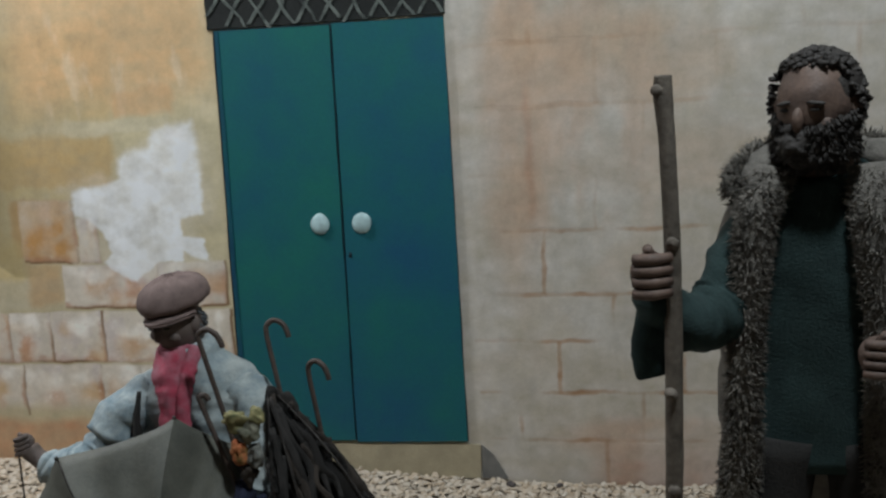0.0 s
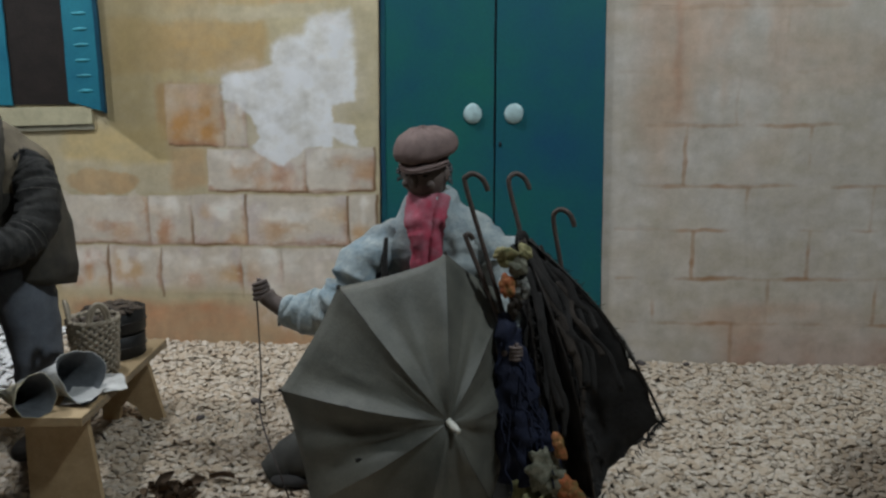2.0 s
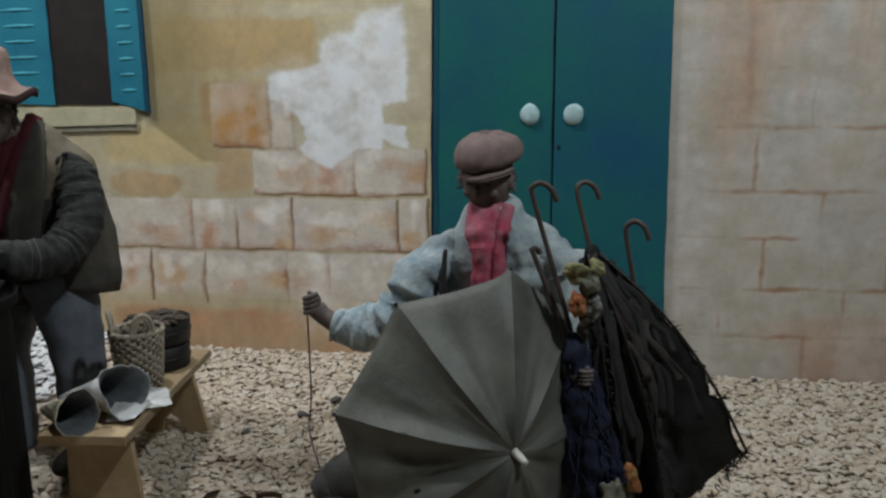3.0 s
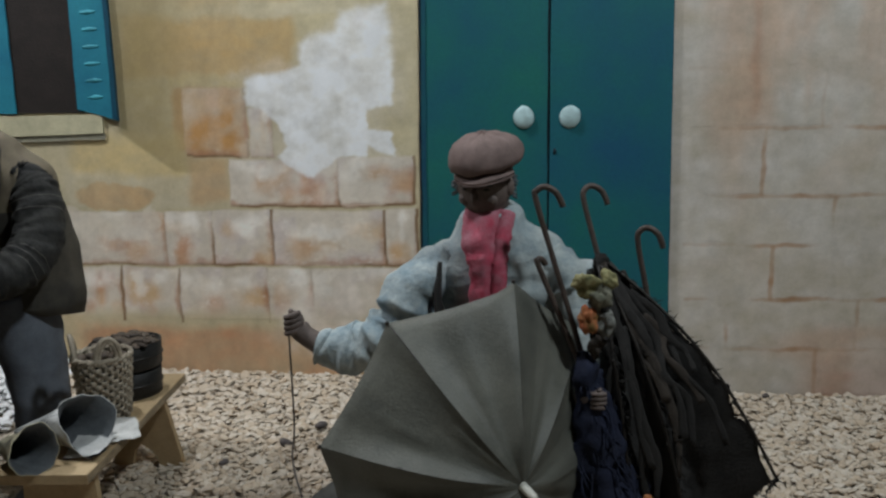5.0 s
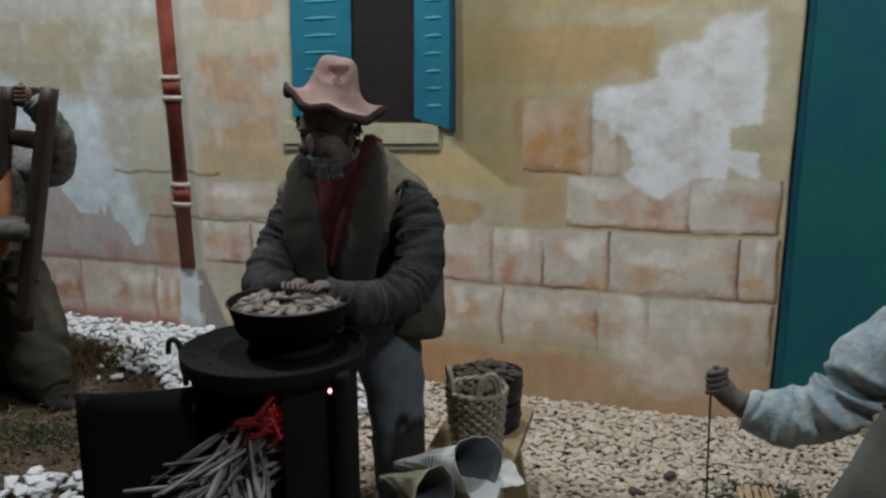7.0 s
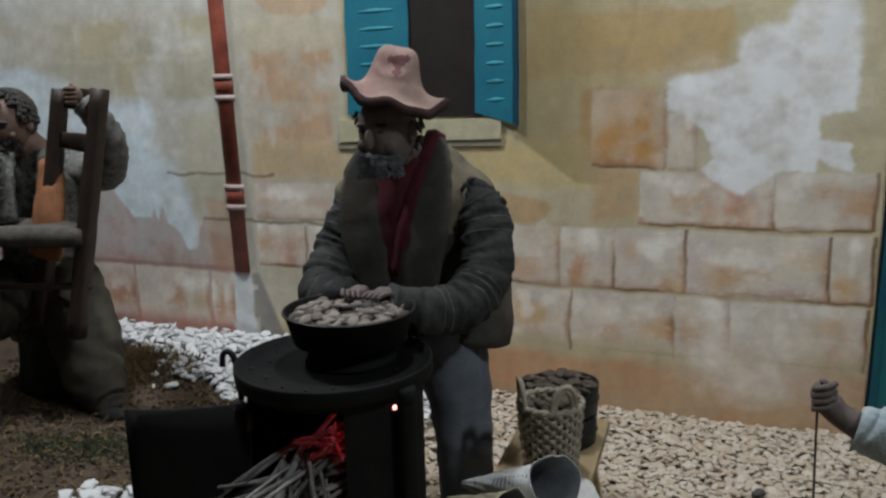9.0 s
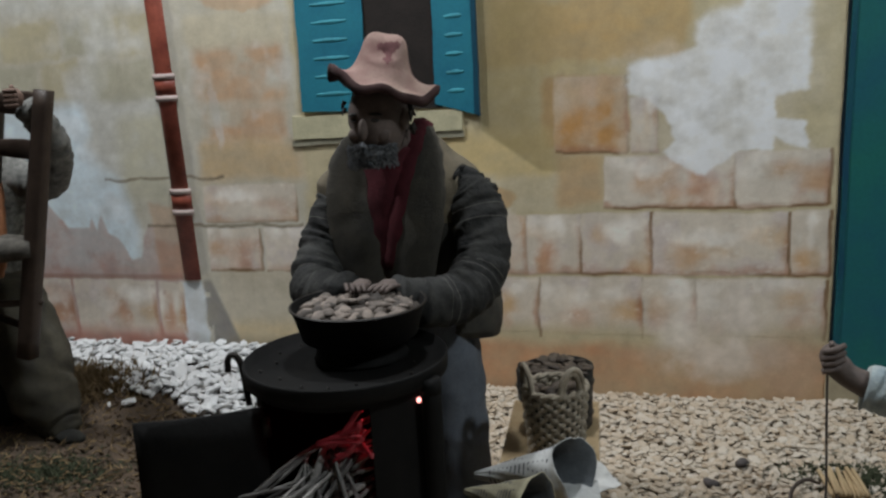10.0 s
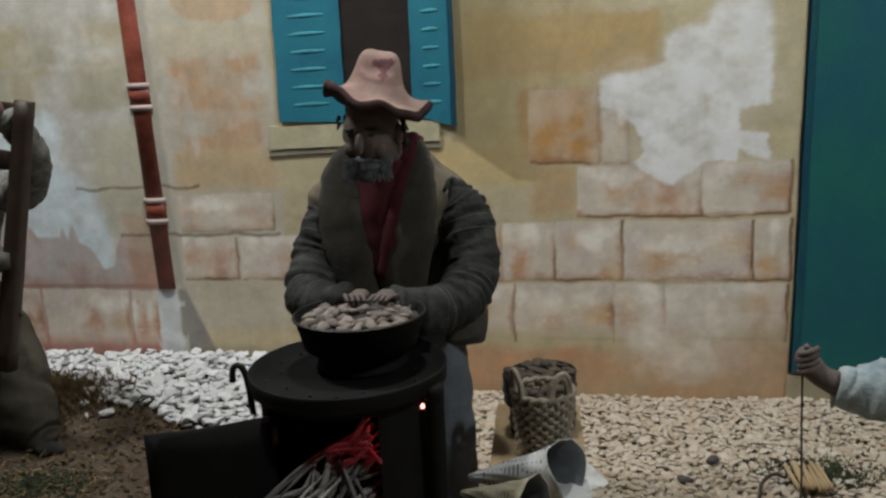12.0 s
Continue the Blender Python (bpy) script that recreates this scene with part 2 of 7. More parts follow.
def spline(pts, n):
    """Points of a smooth line through pts (tuples of any length), n to each span."""
    p = [np.array(q, float) for q in pts]
    p = [2 * p[0] - p[1]] + p + [2 * p[-1] - p[-2]]
    out = []
    for i in range(1, len(p) - 2):
        for k in range(n):
            t = k / n
            out.append(0.5 * (2 * p[i] + (p[i + 1] - p[i - 1]) * t + (2 * p[i - 1] - 5 * p[i] + 4 * p[i + 1] - p[i + 2]) * t * t
                              + (3 * p[i] - p[i - 1] - 3 * p[i + 1] + p[i + 2]) * t ** 3))
    return out + [p[-2]]


def tube(bm, rows, mat=0, seg=18, n=5, wrinkle=0.0, freq=55.0, ref=(0, 1, 0), closed=True, pleat=0.0, pleats=8, square=0.0, folds=0.6):
    """A limb, garment or stick: rows of (x, y, z, radius across, radius along ref)."""
    line = spline([(*r, r[3]) if len(r) == 4 else r for r in rows], n)
    rings, ref = [], Vector(ref)
    for i, r in enumerate(line):
        c = Vector(r[:3])
        a, b = line[max(i - 1, 0)], line[min(i + 1, len(line) - 1)]
        tan = Vector(b[:3] - a[:3]).normalized()
        side = tan.cross(ref)
        if side.length < 0.05:
            side = tan.cross(Vector((1, 0, 0.1)))
        side.normalize()
        up = side.cross(tan).normalized()
        ring = []
        for k in range(seg):
            t = 2 * math.pi * k / seg
            cx, sx = math.cos(t), math.sin(t)
            if square:
                cx, sx = math.copysign(abs(cx) ** (1 - square), cx), math.copysign(abs(sx) ** (1 - square), sx)
            f = 1 + pleat * math.cos(pleats * t + 0.7 * i / n)
            d = side * (cx * r[3] * f) + up * (sx * r[4] * f)
            p = c + d
            if wrinkle:
                q = p * freq + (tan * 0.7 + Vector((0.45, 0.2, -0.4))) * (p.dot(tan) * freq * 0.35)
                fold = 1 - 2.2 * abs(noise.noise(q * 0.55 + Vector((4, 1, 7))))
                p += d.normalized() * wrinkle * (0.55 * noise.noise(q) + 0.75 * fold * folds + 0.25 * noise.noise(q * 2.3))
            ring.append(bm.verts.new(p))
        rings.append(ring)
    for a, b in zip(rings, rings[1:]):
        for k in range(seg):
            f = bm.faces.new((a[k], a[(k + 1) % seg], b[(k + 1) % seg], b[k]))
            f.material_index = mat
    if closed:
        bm.faces.new(rings[0][::-1]).material_index = mat
        bm.faces.new(rings[-1]).material_index = mat
    return [v for r in rings for v in r]


def ball(bm, c, r, mat=0, sub=3, wrinkle=0.0, freq=60.0, turn=(0, 0, 0)):
    """An egg of radii r round c, with an uneven skin."""
    rot = Euler([radians(a) for a in turn]).to_matrix()
    c = Vector(c)
    if sub == 1:
        made = [bm.verts.new(p) for p in ICO_V]
        faces = [bm.faces.new([made[i] for i in f]) for f in ICO_F]
    else:
        made = bmesh.ops.create_icosphere(bm, subdivisions=sub, radius=1.0)["verts"]
        faces = {f for v in made for f in v.link_faces}
    for v in made:
        d = rot @ Vector((v.co.x * r[0], v.co.y * r[1], v.co.z * r[2]))
        p = c + d
        if wrinkle:
            p += d.normalized() * wrinkle * (noise.noise(p * freq) + 0.5 * noise.noise(p * freq * 2.3))
        v.co = p
    for f in faces:
        f.material_index = mat
    return made


def lathe(bm, profile, mat=0, seg=40, at=(0, 0, 0), wave=None, m=None):
    """Turns a profile of (radius, height) round the upright through at."""
    rings = []
    for r, z in profile:
        ring = []
        for k in range(seg):
            t = 2 * math.pi * k / seg
            dr, dz = wave(t, r, z) if wave else (0, 0)
            p = Vector((at[0] + (r + dr) * math.cos(t), at[1] + (r + dr) * math.sin(t), at[2] + z + dz))
            ring.append(bm.verts.new(m @ p if m else p))
        rings.append(ring)
    for a, b in zip(rings, rings[1:]):
        for k in range(seg):
            bm.faces.new((a[k], a[(k + 1) % seg], b[(k + 1) % seg], b[k])).material_index = mat
    return rings


def tuft(bm, at, way, length, width, mat=0):
    """A small curved lock of hair, fur or grass."""
    way = Vector(way).normalized()
    side = way.cross(Vector((random.uniform(-1, 1), random.uniform(-1, 1), random.uniform(-1, 1)))).normalized()
    other = way.cross(side)
    at = Vector(at)
    bend = side * random.uniform(-0.5, 0.5) * length
    base = [bm.verts.new(at + side * width * math.cos(a) + other * width * math.sin(a)) for a in (0, 2.1, 4.2)]
    mid = [bm.verts.new(at + way * length * 0.55 + bend * 0.35 + side * width * 0.75 * math.cos(a) + other * width * 0.75 * math.sin(a)) for a in (0, 2.1, 4.2)]
    tip = bm.verts.new(at + way * length + bend)
    for k in range(3):
        j = (k + 1) % 3
        bm.faces.new((base[k], base[j], mid[j], mid[k])).material_index = mat
        bm.faces.new((mid[k], mid[j], tip)).material_index = mat

# ---- the painted backdrop ----
WALL_Y = 1.40
TABLE = np.random.RandomState(5).rand(8, 256, 256)


def value_noise(x, z, scale, seed):
    x, z = x * scale + 37.7 * seed, z * scale + 11.3 * seed
    xi, zi = np.floor(x).astype(int), np.floor(z).astype(int)
    fx, fz = x - xi, z - zi
    fx, fz = fx * fx * (3 - 2 * fx), fz * fz * (3 - 2 * fz)
    t = TABLE[seed % 8]
    a, b = t[xi & 255, zi & 255], t[(xi + 1) & 255, zi & 255]
    c, d = t[xi & 255, (zi + 1) & 255], t[(xi + 1) & 255, (zi + 1) & 255]
    return (a * (1 - fx) + b * fx) * (1 - fz) + (c * (1 - fx) + d * fx) * fz


def cloud(x, z, scale, seed):
    """Broken noise from -1 to 1."""
    s = sum(value_noise(x, z, scale * 2 ** k, seed + k) * 0.55 ** k for k in range(4))
    return 2 * s / sum(0.55 ** k for k in range(4)) - 1


def step(v):
    v = np.clip(v, 0, 1)
    return v * v * (3 - 2 * v)


# blocks of the painted masonry: x0, x1, z0, z1, tone (0 pale, 1 orange)
ROW_A, ROW_B, ROW_C = (0.085, 0.178), (0.183, 0.274), (0.281, 0.358)
BLOCKS = []
for row, edges, tones in ((ROW_A, (-1.03, -0.931, -0.829, -0.677, -0.600, -0.424), (0.75, 0.8, 0.6, 0.35, 0.35)),
                          (ROW_B, (-1.03, -0.848, -0.764, -0.663, -0.474, -0.421), (0.35, 0.45, 0.4, 0.5, 0.4)),
                          (ROW_C, (-0.728, -0.548, -0.425), (0.65, 0.45))):
    BLOCKS += [(a, b, *row, t) for a, b, t in zip(edges, edges[1:], tones)]
BLOCKS += [(-0.690, -0.652, 0.364, 0.440, 0.2), (-0.800, -0.694, 0.364, 0.474, 1.3)]
BLOCKS += [(-1.385, -1.218, 0.266, 0.328, 0.05), (-1.385, -1.288, 0.184, 0.256, 0.2), (-1.282, -1.10, 0.184, 0.256, 0.25),
           (-1.490, -1.442, 0.058, 0.165, 0.6), (-1.660, -1.496, 0.058, 0.166, 0.55), (-1.86, -1.666, 0.058, 0.167, 0.5)]
RIGHT_ROWS = (-0.03, 0.048, 0.130, 0.216, 0.294, 0.396, 0.486, 0.592, 0.690, 0.80)
RIGHT_JOINTS = ((0.005, 0.209, 0.42, 0.64), (0.0, 0.069, 0.267, 0.45, 0.66), (0.0, 0.133, 0.333, 0.53, 0.7), (0.0, 0.222, 0.43, 0.62),
                (0.0, 0.115, 0.32, 0.56, 0.7), (0.0, 0.198, 0.40, 0.60), (0.0, 0.098, 0.272, 0.47, 0.68), (0.0, 0.20, 0.38, 0.58), (0.0, 0.10, 0.29, 0.50, 0.7))
RIGHT = []
for (z0, z1), e in zip(zip(RIGHT_ROWS, RIGHT_ROWS[1:]), RIGHT_JOINTS):
    RIGHT += [(a, b, z0, z1, 0.12) for a, b in zip(e, e[1:])]
UPPER = [(-1.86, -1.672, 0.474, 0.538, 0), (-1.665, -1.588, 0.474, 0.538, 0), (-1.582, -1.450, 0.474, 0.538, 0),
         (-1.80, -1.752, 0.545, 0.61, 0), (-1.745, -1.62, 0.545, 0.61, 0), (-1.612, -1.52, 0.545, 0.61, 0), (-1.513, -1.445, 0.545, 0.61, 0)]
K = 1.75


def block_warp(x, z, seed):
    """How far the painter's joints stray from straight."""
    return 0.0045 * cloud(x, z, 14, seed) + 0.0018 * cloud(x, z, 60, seed + 1)


WHITE_PATCH = ((-0.690, 0.490), (-0.625, 0.497), (-0.604, 0.508), (-0.605, 0.541), (-0.578, 0.552), (-0.539, 0.557), (-0.532, 0.585), (-0.462, 0.600), (-0.455, 0.445), (-0.498, 0.434), (-0.497, 0.404), (-0.462, 0.397),
               (-0.452, 0.357), (-0.482, 0.366), (-0.499, 0.376), (-0.499, 0.358), (-0.543, 0.358), (-0.590, 0.326), (-0.627, 0.343), (-0.648, 0.365), (-0.630, 0.381), (-0.640, 0.410), (-0.668, 0.440), (-0.690, 0.446))
SKY_PATCH = ((-2.05, 0.54), (-1.88, 0.53), (-1.79, 0.505), (-1.70, 0.475), (-1.60, 0.465), (-1.585, 0.43), (-1.60, 0.40), (-1.565, 0.355), (-1.535, 0.33), (-1.520, 0.26), (-1.508, 0.20), (-1.60, 0.18), (-2.05, 0.18))
RUBBLE = ((-2.05, 0.30), (-1.80, 0.285), (-1.74, 0.300), (-1.700, 0.312), (-1.655, 0.258), (-1.612, 0.258), (-1.606, 0.276), (-1.597, 0.255), (-1.586, 0.279), (-1.575, 0.250), (-1.555, 0.238), (-1.535, 0.200),
          (-1.515, 0.205), (-1.505, 0.245), (-1.496, 0.262), (-1.440, 0.262), (-1.440, -0.09), (-2.05, -0.09))


def patch(x, z, corners, soft):
    """1 inside the outline through corners, 0 outside, blurred over soft metres."""
    out = np.zeros(x.shape)
    xs, zs = [c[0] for c in corners], [c[1] for c in corners]
    sel = np.nonzero((x > min(xs) - 0.05) & (x < max(xs) + 0.05) & (z > min(zs) - 0.05) & (z < max(zs) + 0.05))
    x, z = x[sel], z[sel]
    inside, near = np.zeros(x.shape, bool), np.full(x.shape, 9.0)
    for (xa, za), (xb, zb) in zip(corners, corners[1:] + corners[:1]):
        if za != zb:
            inside ^= ((z < za) != (z < zb)) & (x < xa + (xb - xa) * (z - za) / (zb - za))
        t = np.clip(((x - xa) * (xb - xa) + (z - za) * (zb - za)) / ((xb - xa) ** 2 + (zb - za) ** 2), 0, 1)
        near = np.minimum(near, np.hypot(x - xa - t * (xb - xa), z - za - t * (zb - za)))
    out[sel] = step(np.where(inside, near, -near) / (soft[sel] if isinstance(soft, np.ndarray) else soft) + 0.5)
    return out


def stone(col, x, z, bx, bz, a, b, c, d, tone, k):
    """One painted block over col: pale, with ragged ochre and grey patches, painted highlights above and brown painted
    shade on lower and right edges.
    """
    rng = random.Random(900 + k)
    edge = lambda v: step(v / 0.004 + 0.5)
    m = edge(bx - a) * edge(b - bx) * (edge(bz - c) if c > 0.1 else step((bz - c) / 0.035)) * edge(d - bz)
    u, v = (bx - a) / (b - a), (bz - c) / (d - c)
    n1, n2, n3 = cloud(x, z, 24, k), cloud(x, z, 55, k + 3), cloud(x * 0.8, z * 1.4, 110, k + 5)
    out = col.copy()

    def coat(colour, mask):
        mask = np.clip(mask * m, 0, 1)[..., None]
        out[:] = out * (1 - mask) + np.array(lin(colour, K)) * mask

    ochre = tone > 1
    coat((166, 155, 140), 0.30 if ochre else 1.0)
    coat((160, 148, 142), 0.8 * step(n1 * 2.2 + 0.1) * (0.2 if ochre else 1.0))
    for _ in range(4):
        cu, cv, ru, rv = rng.uniform(0.15, 1.0), rng.uniform(-0.05, 0.75), rng.uniform(0.16, 0.40), rng.uniform(0.22, 0.5)
        r = np.hypot((u - cu) / ru, (v - cv) / rv)
        coat(rng.choice(((156, 116, 74), (152, 108, 78), (160, 130, 92))) if not ochre else (150, 108, 54), step((1.0 - r + 0.6 * n1 + 0.35 * n2) / 1.05) * (0.40 + 0.65 * tone))
    for _ in range(3):
        cu, cv = rng.uniform(0.05, 0.8), rng.uniform(0.55, 1.0)
        r = np.hypot((u - cu) / rng.uniform(0.15, 0.35), (v - cv) / 0.22)
        coat((186, 178, 168), step((1.0 - r + 0.6 * n2) / 0.95) * (0.15 if ochre else 0.7))
    # shade painted in brown along the right and lower edges
    right = (b - bx) / (0.012 + 0.010 * n1)
    low = (bz - c) / (0.014 + 0.012 * n1)
    coat((132, 84, 50), step(1.0 - right + 0.5 * n2) * np.clip(0.35 + 0.6 * tone, 0, 0.85) * step((0.9 - v) / 0.3))
    coat((136, 92, 62), step(1.0 - low + 0.6 * n2) * np.clip(0.30 + 0.5 * tone, 0, 0.8))
    coat((120, 84, 60), step(n2 * 2.4 + 0.9 * n3 - 1.2) * (0.3 + 0.5 * tone))
    coat((190, 182, 172), step(n3 * 2.2 + n2 - 0.7) * (0.1 if ochre else 0.35))
    return out


def mural(x, z):
    """The colour of the hand-painted backdrop at x along and z up (arrays), as linear rgb."""
    wx = x + 0.012 * cloud(x, z, 14, 1) + 0.004 * cloud(x, z, 60, 2)
    wz = z + 0.012 * cloud(x, z, 14, 3) + 0.004 * cloud(x, z, 60, 4)
    bx, bz = x + block_warp(x, z, 1), z + block_warp(x, z, 3)
    brush = cloud(x * 1.0, z * 1.6, 34, 5)
    c20, c30, c12 = cloud(x, z, 20, 7), cloud(x, z, 30, 1), cloud(x, z, 12, 3)
    col = np.empty(x.shape + (3,))
    col[:] = lin((150, 138, 108), K)

    def lay(c, m, amount=1.0):
        m = np.clip(m * amount * (0.85 + 0.3 * brush), 0, 1)[..., None]
        col[:] = col * (1 - m) + np.array(lin(c, K)) * m

    def rect(x0, x1, z0, z1, soft=0.012):
        return step((wx - x0) / soft + 0.5) * step((x1 - wx) / soft + 0.5) * step((wz - z0) / soft + 0.5) * step((z1 - wz) / soft + 0.5)

    def blob(cx, cz, rx, rz, soft=0.16):
        r = np.sqrt(((wx - cx) / rx) ** 2 + ((wz - cz) / rz) ** 2)
        return step((1 - r) / soft + 0.5)

    # between window and door
    lay((158, 146, 112), rect(-0.70, -0.41, 0.55, 1.2, 0.05))
    lay((150, 120, 68), rect(-0.90, -0.615, 0.495, 0.585, 0.02), 0.8)
    lay((146, 120, 72), rect(-0.80, -0.60, 0.60, 0.76, 0.05), 0.6)
    lay((172, 134, 88), rect(-0.78, -0.42, 0.64, 1.0, 0.08), 0.8)
    lay((176, 162, 136), step(cloud(x * 3, z, 12, 3) * 2) * rect(-0.72, -0.42, 0.60, 0.78, 0.06), 0.5)
    lay((168, 128, 84), rect(-0.60, -0.49, 0.612, 0.655, 0.015), 0.7)
    lay((160, 150, 124), rect(-0.70, -0.50, 0.583, 0.607, 0.01), 0.7)
    lay((156, 144, 112), rect(-0.50, -0.42, 0.28, 0.60, 0.02))
    lay((148, 108, 60), rect(-0.815, -0.694, 0.368, 0.476, 0.012), 0.95)
    lay((152, 134, 92), rect(-0.82, -0.69, 0.478, 0.497, 0.01), 0.8)
    lay((158, 138, 92), rect(-1.0, -0.80, 0.300, 0.40, 0.03))
    lay((152, 142, 118), rect(-1.02, -0.73, 0.285, 0.335, 0.02), 0.9)
    lay((152, 116, 68), blob(-0.93, 0.300, 0.07, 0.022), 0.7)
    lay((150, 116, 72), rect(-0.80, -0.728, 0.285, 0.36, 0.02), 0.7)
    # the open shutter's slanting shadow, put into the wall's paint
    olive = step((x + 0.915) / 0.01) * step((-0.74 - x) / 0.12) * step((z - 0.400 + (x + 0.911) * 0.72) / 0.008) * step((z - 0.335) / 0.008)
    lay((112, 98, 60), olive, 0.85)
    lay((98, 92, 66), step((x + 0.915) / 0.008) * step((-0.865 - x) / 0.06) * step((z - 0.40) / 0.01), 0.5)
    # left of the window
    lay((152, 147, 134), rect(-2.6, -1.20, 0.0, 1.2, 0.02))
    for r in ((-1.378, -1.218, 0.460, 0.548), (-1.37, -1.222, 0.395, 0.452)):
        lay((152, 112, 72), rect(*r, 0.024) * step(0.75 + 1.1 * c20), 0.8)
    lay((156, 128, 84), rect(-1.385, -1.20, 0.335, 0.40, 0.03), 0.8)
    lay((158, 146, 118), rect(-1.39, -1.21, 0.548, 0.60, 0.02), 0.7)
    lay((152, 112, 66), blob(-1.29, 0.63, 0.07, 0.03), 0.6)
    lay((166, 162, 154), step(cloud(x, z, 15, 5) * 2.4 - 0.25) * rect(-1.40, -1.20, 0.33, 0.75, 0.03), 0.75)
    lay((160, 156, 150), blob(-1.345, 0.44, 0.008, 0.05, 0.5), 0.5)
    lay((156, 138, 104), rect(-1.37, -1.0, 0.0, 0.182, 0.03), 0.9)
    lay((152, 150, 142), rect(-1.37, -1.2, 0.10, 0.18, 0.03), 0.5)
    # left of the pipe
    lay((160, 158, 150), rect(-2.6, -1.44, 0.30, 0.48, 0.03))
    lay((146, 138, 104), rect(-1.53, -1.44, 0.30, 0.45, 0.03), 0.6)
    for a, b, c, d, _ in UPPER:
        lay((142, 130, 94) if int(a * 1000) % 2 else (136, 131, 108), rect(a, b, c, d, 0.014) * step(0.8 + c20), 0.75)
    lay((148, 147, 140), rect(-2.6, -1.44, 0.62, 0.9, 0.03), 0.7)
    lay((168, 167, 163), step(cloud(x, z, 11, 5) * 2.2 - 0.1) * rect(-2.6, -1.44, 0.36, 0.9, 0.03), 0.6)
    sx, sz = x + 0.010 * cloud(x, z, 16, 2), z + 0.010 * cloud(x, z, 16, 4)
    lay((168, 180, 200), patch(sx, sz, SKY_PATCH, 0.030), 1.0)
    lay((184, 190, 202), patch(sx, sz, SKY_PATCH, 0.06) * step(c20 * 2 + 0.1), 0.5)
    rub = patch(x + 0.003 * cloud(x, z, 50, 3), z + 0.003 * cloud(x, z, 50, 5), RUBBLE, 0.005)
    lay((150, 138, 132), rub)
    lay((140, 104, 90), rub * step(cloud(x, z, 26, 6) * 2.0 + 0.15), 0.55)
    lay((104, 74, 62), rub * step((0.006 - np.abs(z - 0.172)) / 0.004), 0.6)
    lay((132, 86, 70), rub * step((0.205 - wz) / 0.03 + 0.4 * brush), 0.35)
    lay((150, 128, 106), rect(-1.488, -1.436, 0.18, 0.30, 0.01), 0.9)
    lay((142, 100, 80), rect(-1.488, -1.436, 0.17, 0.235, 0.015), 0.6)
    lay((150, 96, 80), rect(-2.6, -1.43, 0.0, 0.09, 0.03), 0.8)
    lay((168, 172, 174), rect(-1.447, -1.404, 0.0, 0.168, 0.006))
    # the drainpipe's shadow, painted into the colour beside and below it
    lay((104, 100, 96), step((x + 1.405 - 0.010 * (brush > 0.1)) / 0.006) * step((-1.385 + (0.17 - z) * 0.42 - x) / 0.008) * step((0.172 - z) / 0.01), 0.95)
    shade = x + 1.4215 + 0.032 * (z - 0.17)
    lay((116, 110, 102), step((shade - 0.012) / 0.006) * step((0.034 + 0.006 * brush - shade) / 0.008) * step((z - 0.17) / 0.01) * step((0.80 - z) / 0.05), 0.55)
    # right of the door
    rw = step((x + 0.03) / 0.004)
    lay((150, 142, 132), rw)
    lay((150, 118, 88), rw * np.clip(blob(0.075, 0.56, 0.055, 0.24, 0.7), 0, 1), 0.55)
    lay((152, 126, 98), rw * blob(0.20, 0.66, 0.20, 0.07, 0.8), 0.6)
    lay((150, 126, 100), rw * blob(0.33, 0.50, 0.18, 0.05, 0.8), 0.45)
    lay((148, 112, 82), rw * blob(0.30, 0.055, 0.16, 0.035, 0.8), 0.5)
    lay((138, 92, 64), rw * step((0.05 - wz) / 0.05) * step((wx - 0.16) / 0.08), 0.65)
    lay((158, 153, 146), rw * step(cloud(x, z, 9, 6) * 2.0 + 0.4), 0.45)
    lay((156, 128, 104), rw * rect(0.035, 0.30, 0.40, 0.80, 0.10) * step(0.55 + 1.4 * cloud(x * 2.0, z * 0.7, 9, 3)), 0.6)
    lay((146, 106, 80), rw * step((0.012 - np.abs(x - 0.094 + 0.010 * c12)) / 0.014) * step((z - 0.40) / 0.05) * step((0.66 - z) / 0.08), 0.55)
    lay((150, 128, 104), rw * step(cloud(x, z, 7, 2) * 2.2 - 0.3), 0.35)
    # masonry: each block pale above, with shade painted along its edges
    def slab(x0, x1, z0, z1, soft=0.004):
        return step((bx - x0) / soft + 0.5) * step((x1 - bx) / soft + 0.5) * step((bz - z0) / soft + 0.5) * step((z1 - bz) / soft + 0.5)

    for k, (a, b, c, d, tone) in enumerate(BLOCKS):
        sel = np.nonzero((x > a - 0.02) & (x < b + 0.02) & (z > c - 0.02) & (z < d + 0.02))[0]
        if len(sel):
            col[sel] = stone(col[sel], x[sel], z[sel], bx[sel], bz[sel], a, b, c, d, tone, k)
    lay((150, 102, 66), step((0.09 - wz) / 0.03) * step((wx + 1.04) / 0.06) * step((-0.40 - wx) / 0.02) * (0.7 + 0.5 * cloud(x, z, 8, 4)), 1.0)
    lay((168, 156, 144), blob(-0.560, 0.075, 0.070, 0.045, 0.9) * step(0.7 + 1.2 * c20), 0.9)
    lay((176, 166, 156), blob(-0.545, 0.120, 0.022, 0.055, 0.8), 0.6)
    lay((182, 174, 164), blob(-0.632, 0.120, 0.030, 0.070, 0.8) * step(0.75 + c20), 0.75)
    lay((176, 164, 150), blob(-0.575, 0.055, 0.11, 0.028, 0.9) * step(0.6 + c20), 0.6)
    lay((152, 126, 104), blob(-0.47, 0.05, 0.05, 0.05, 0.8), 0.5)
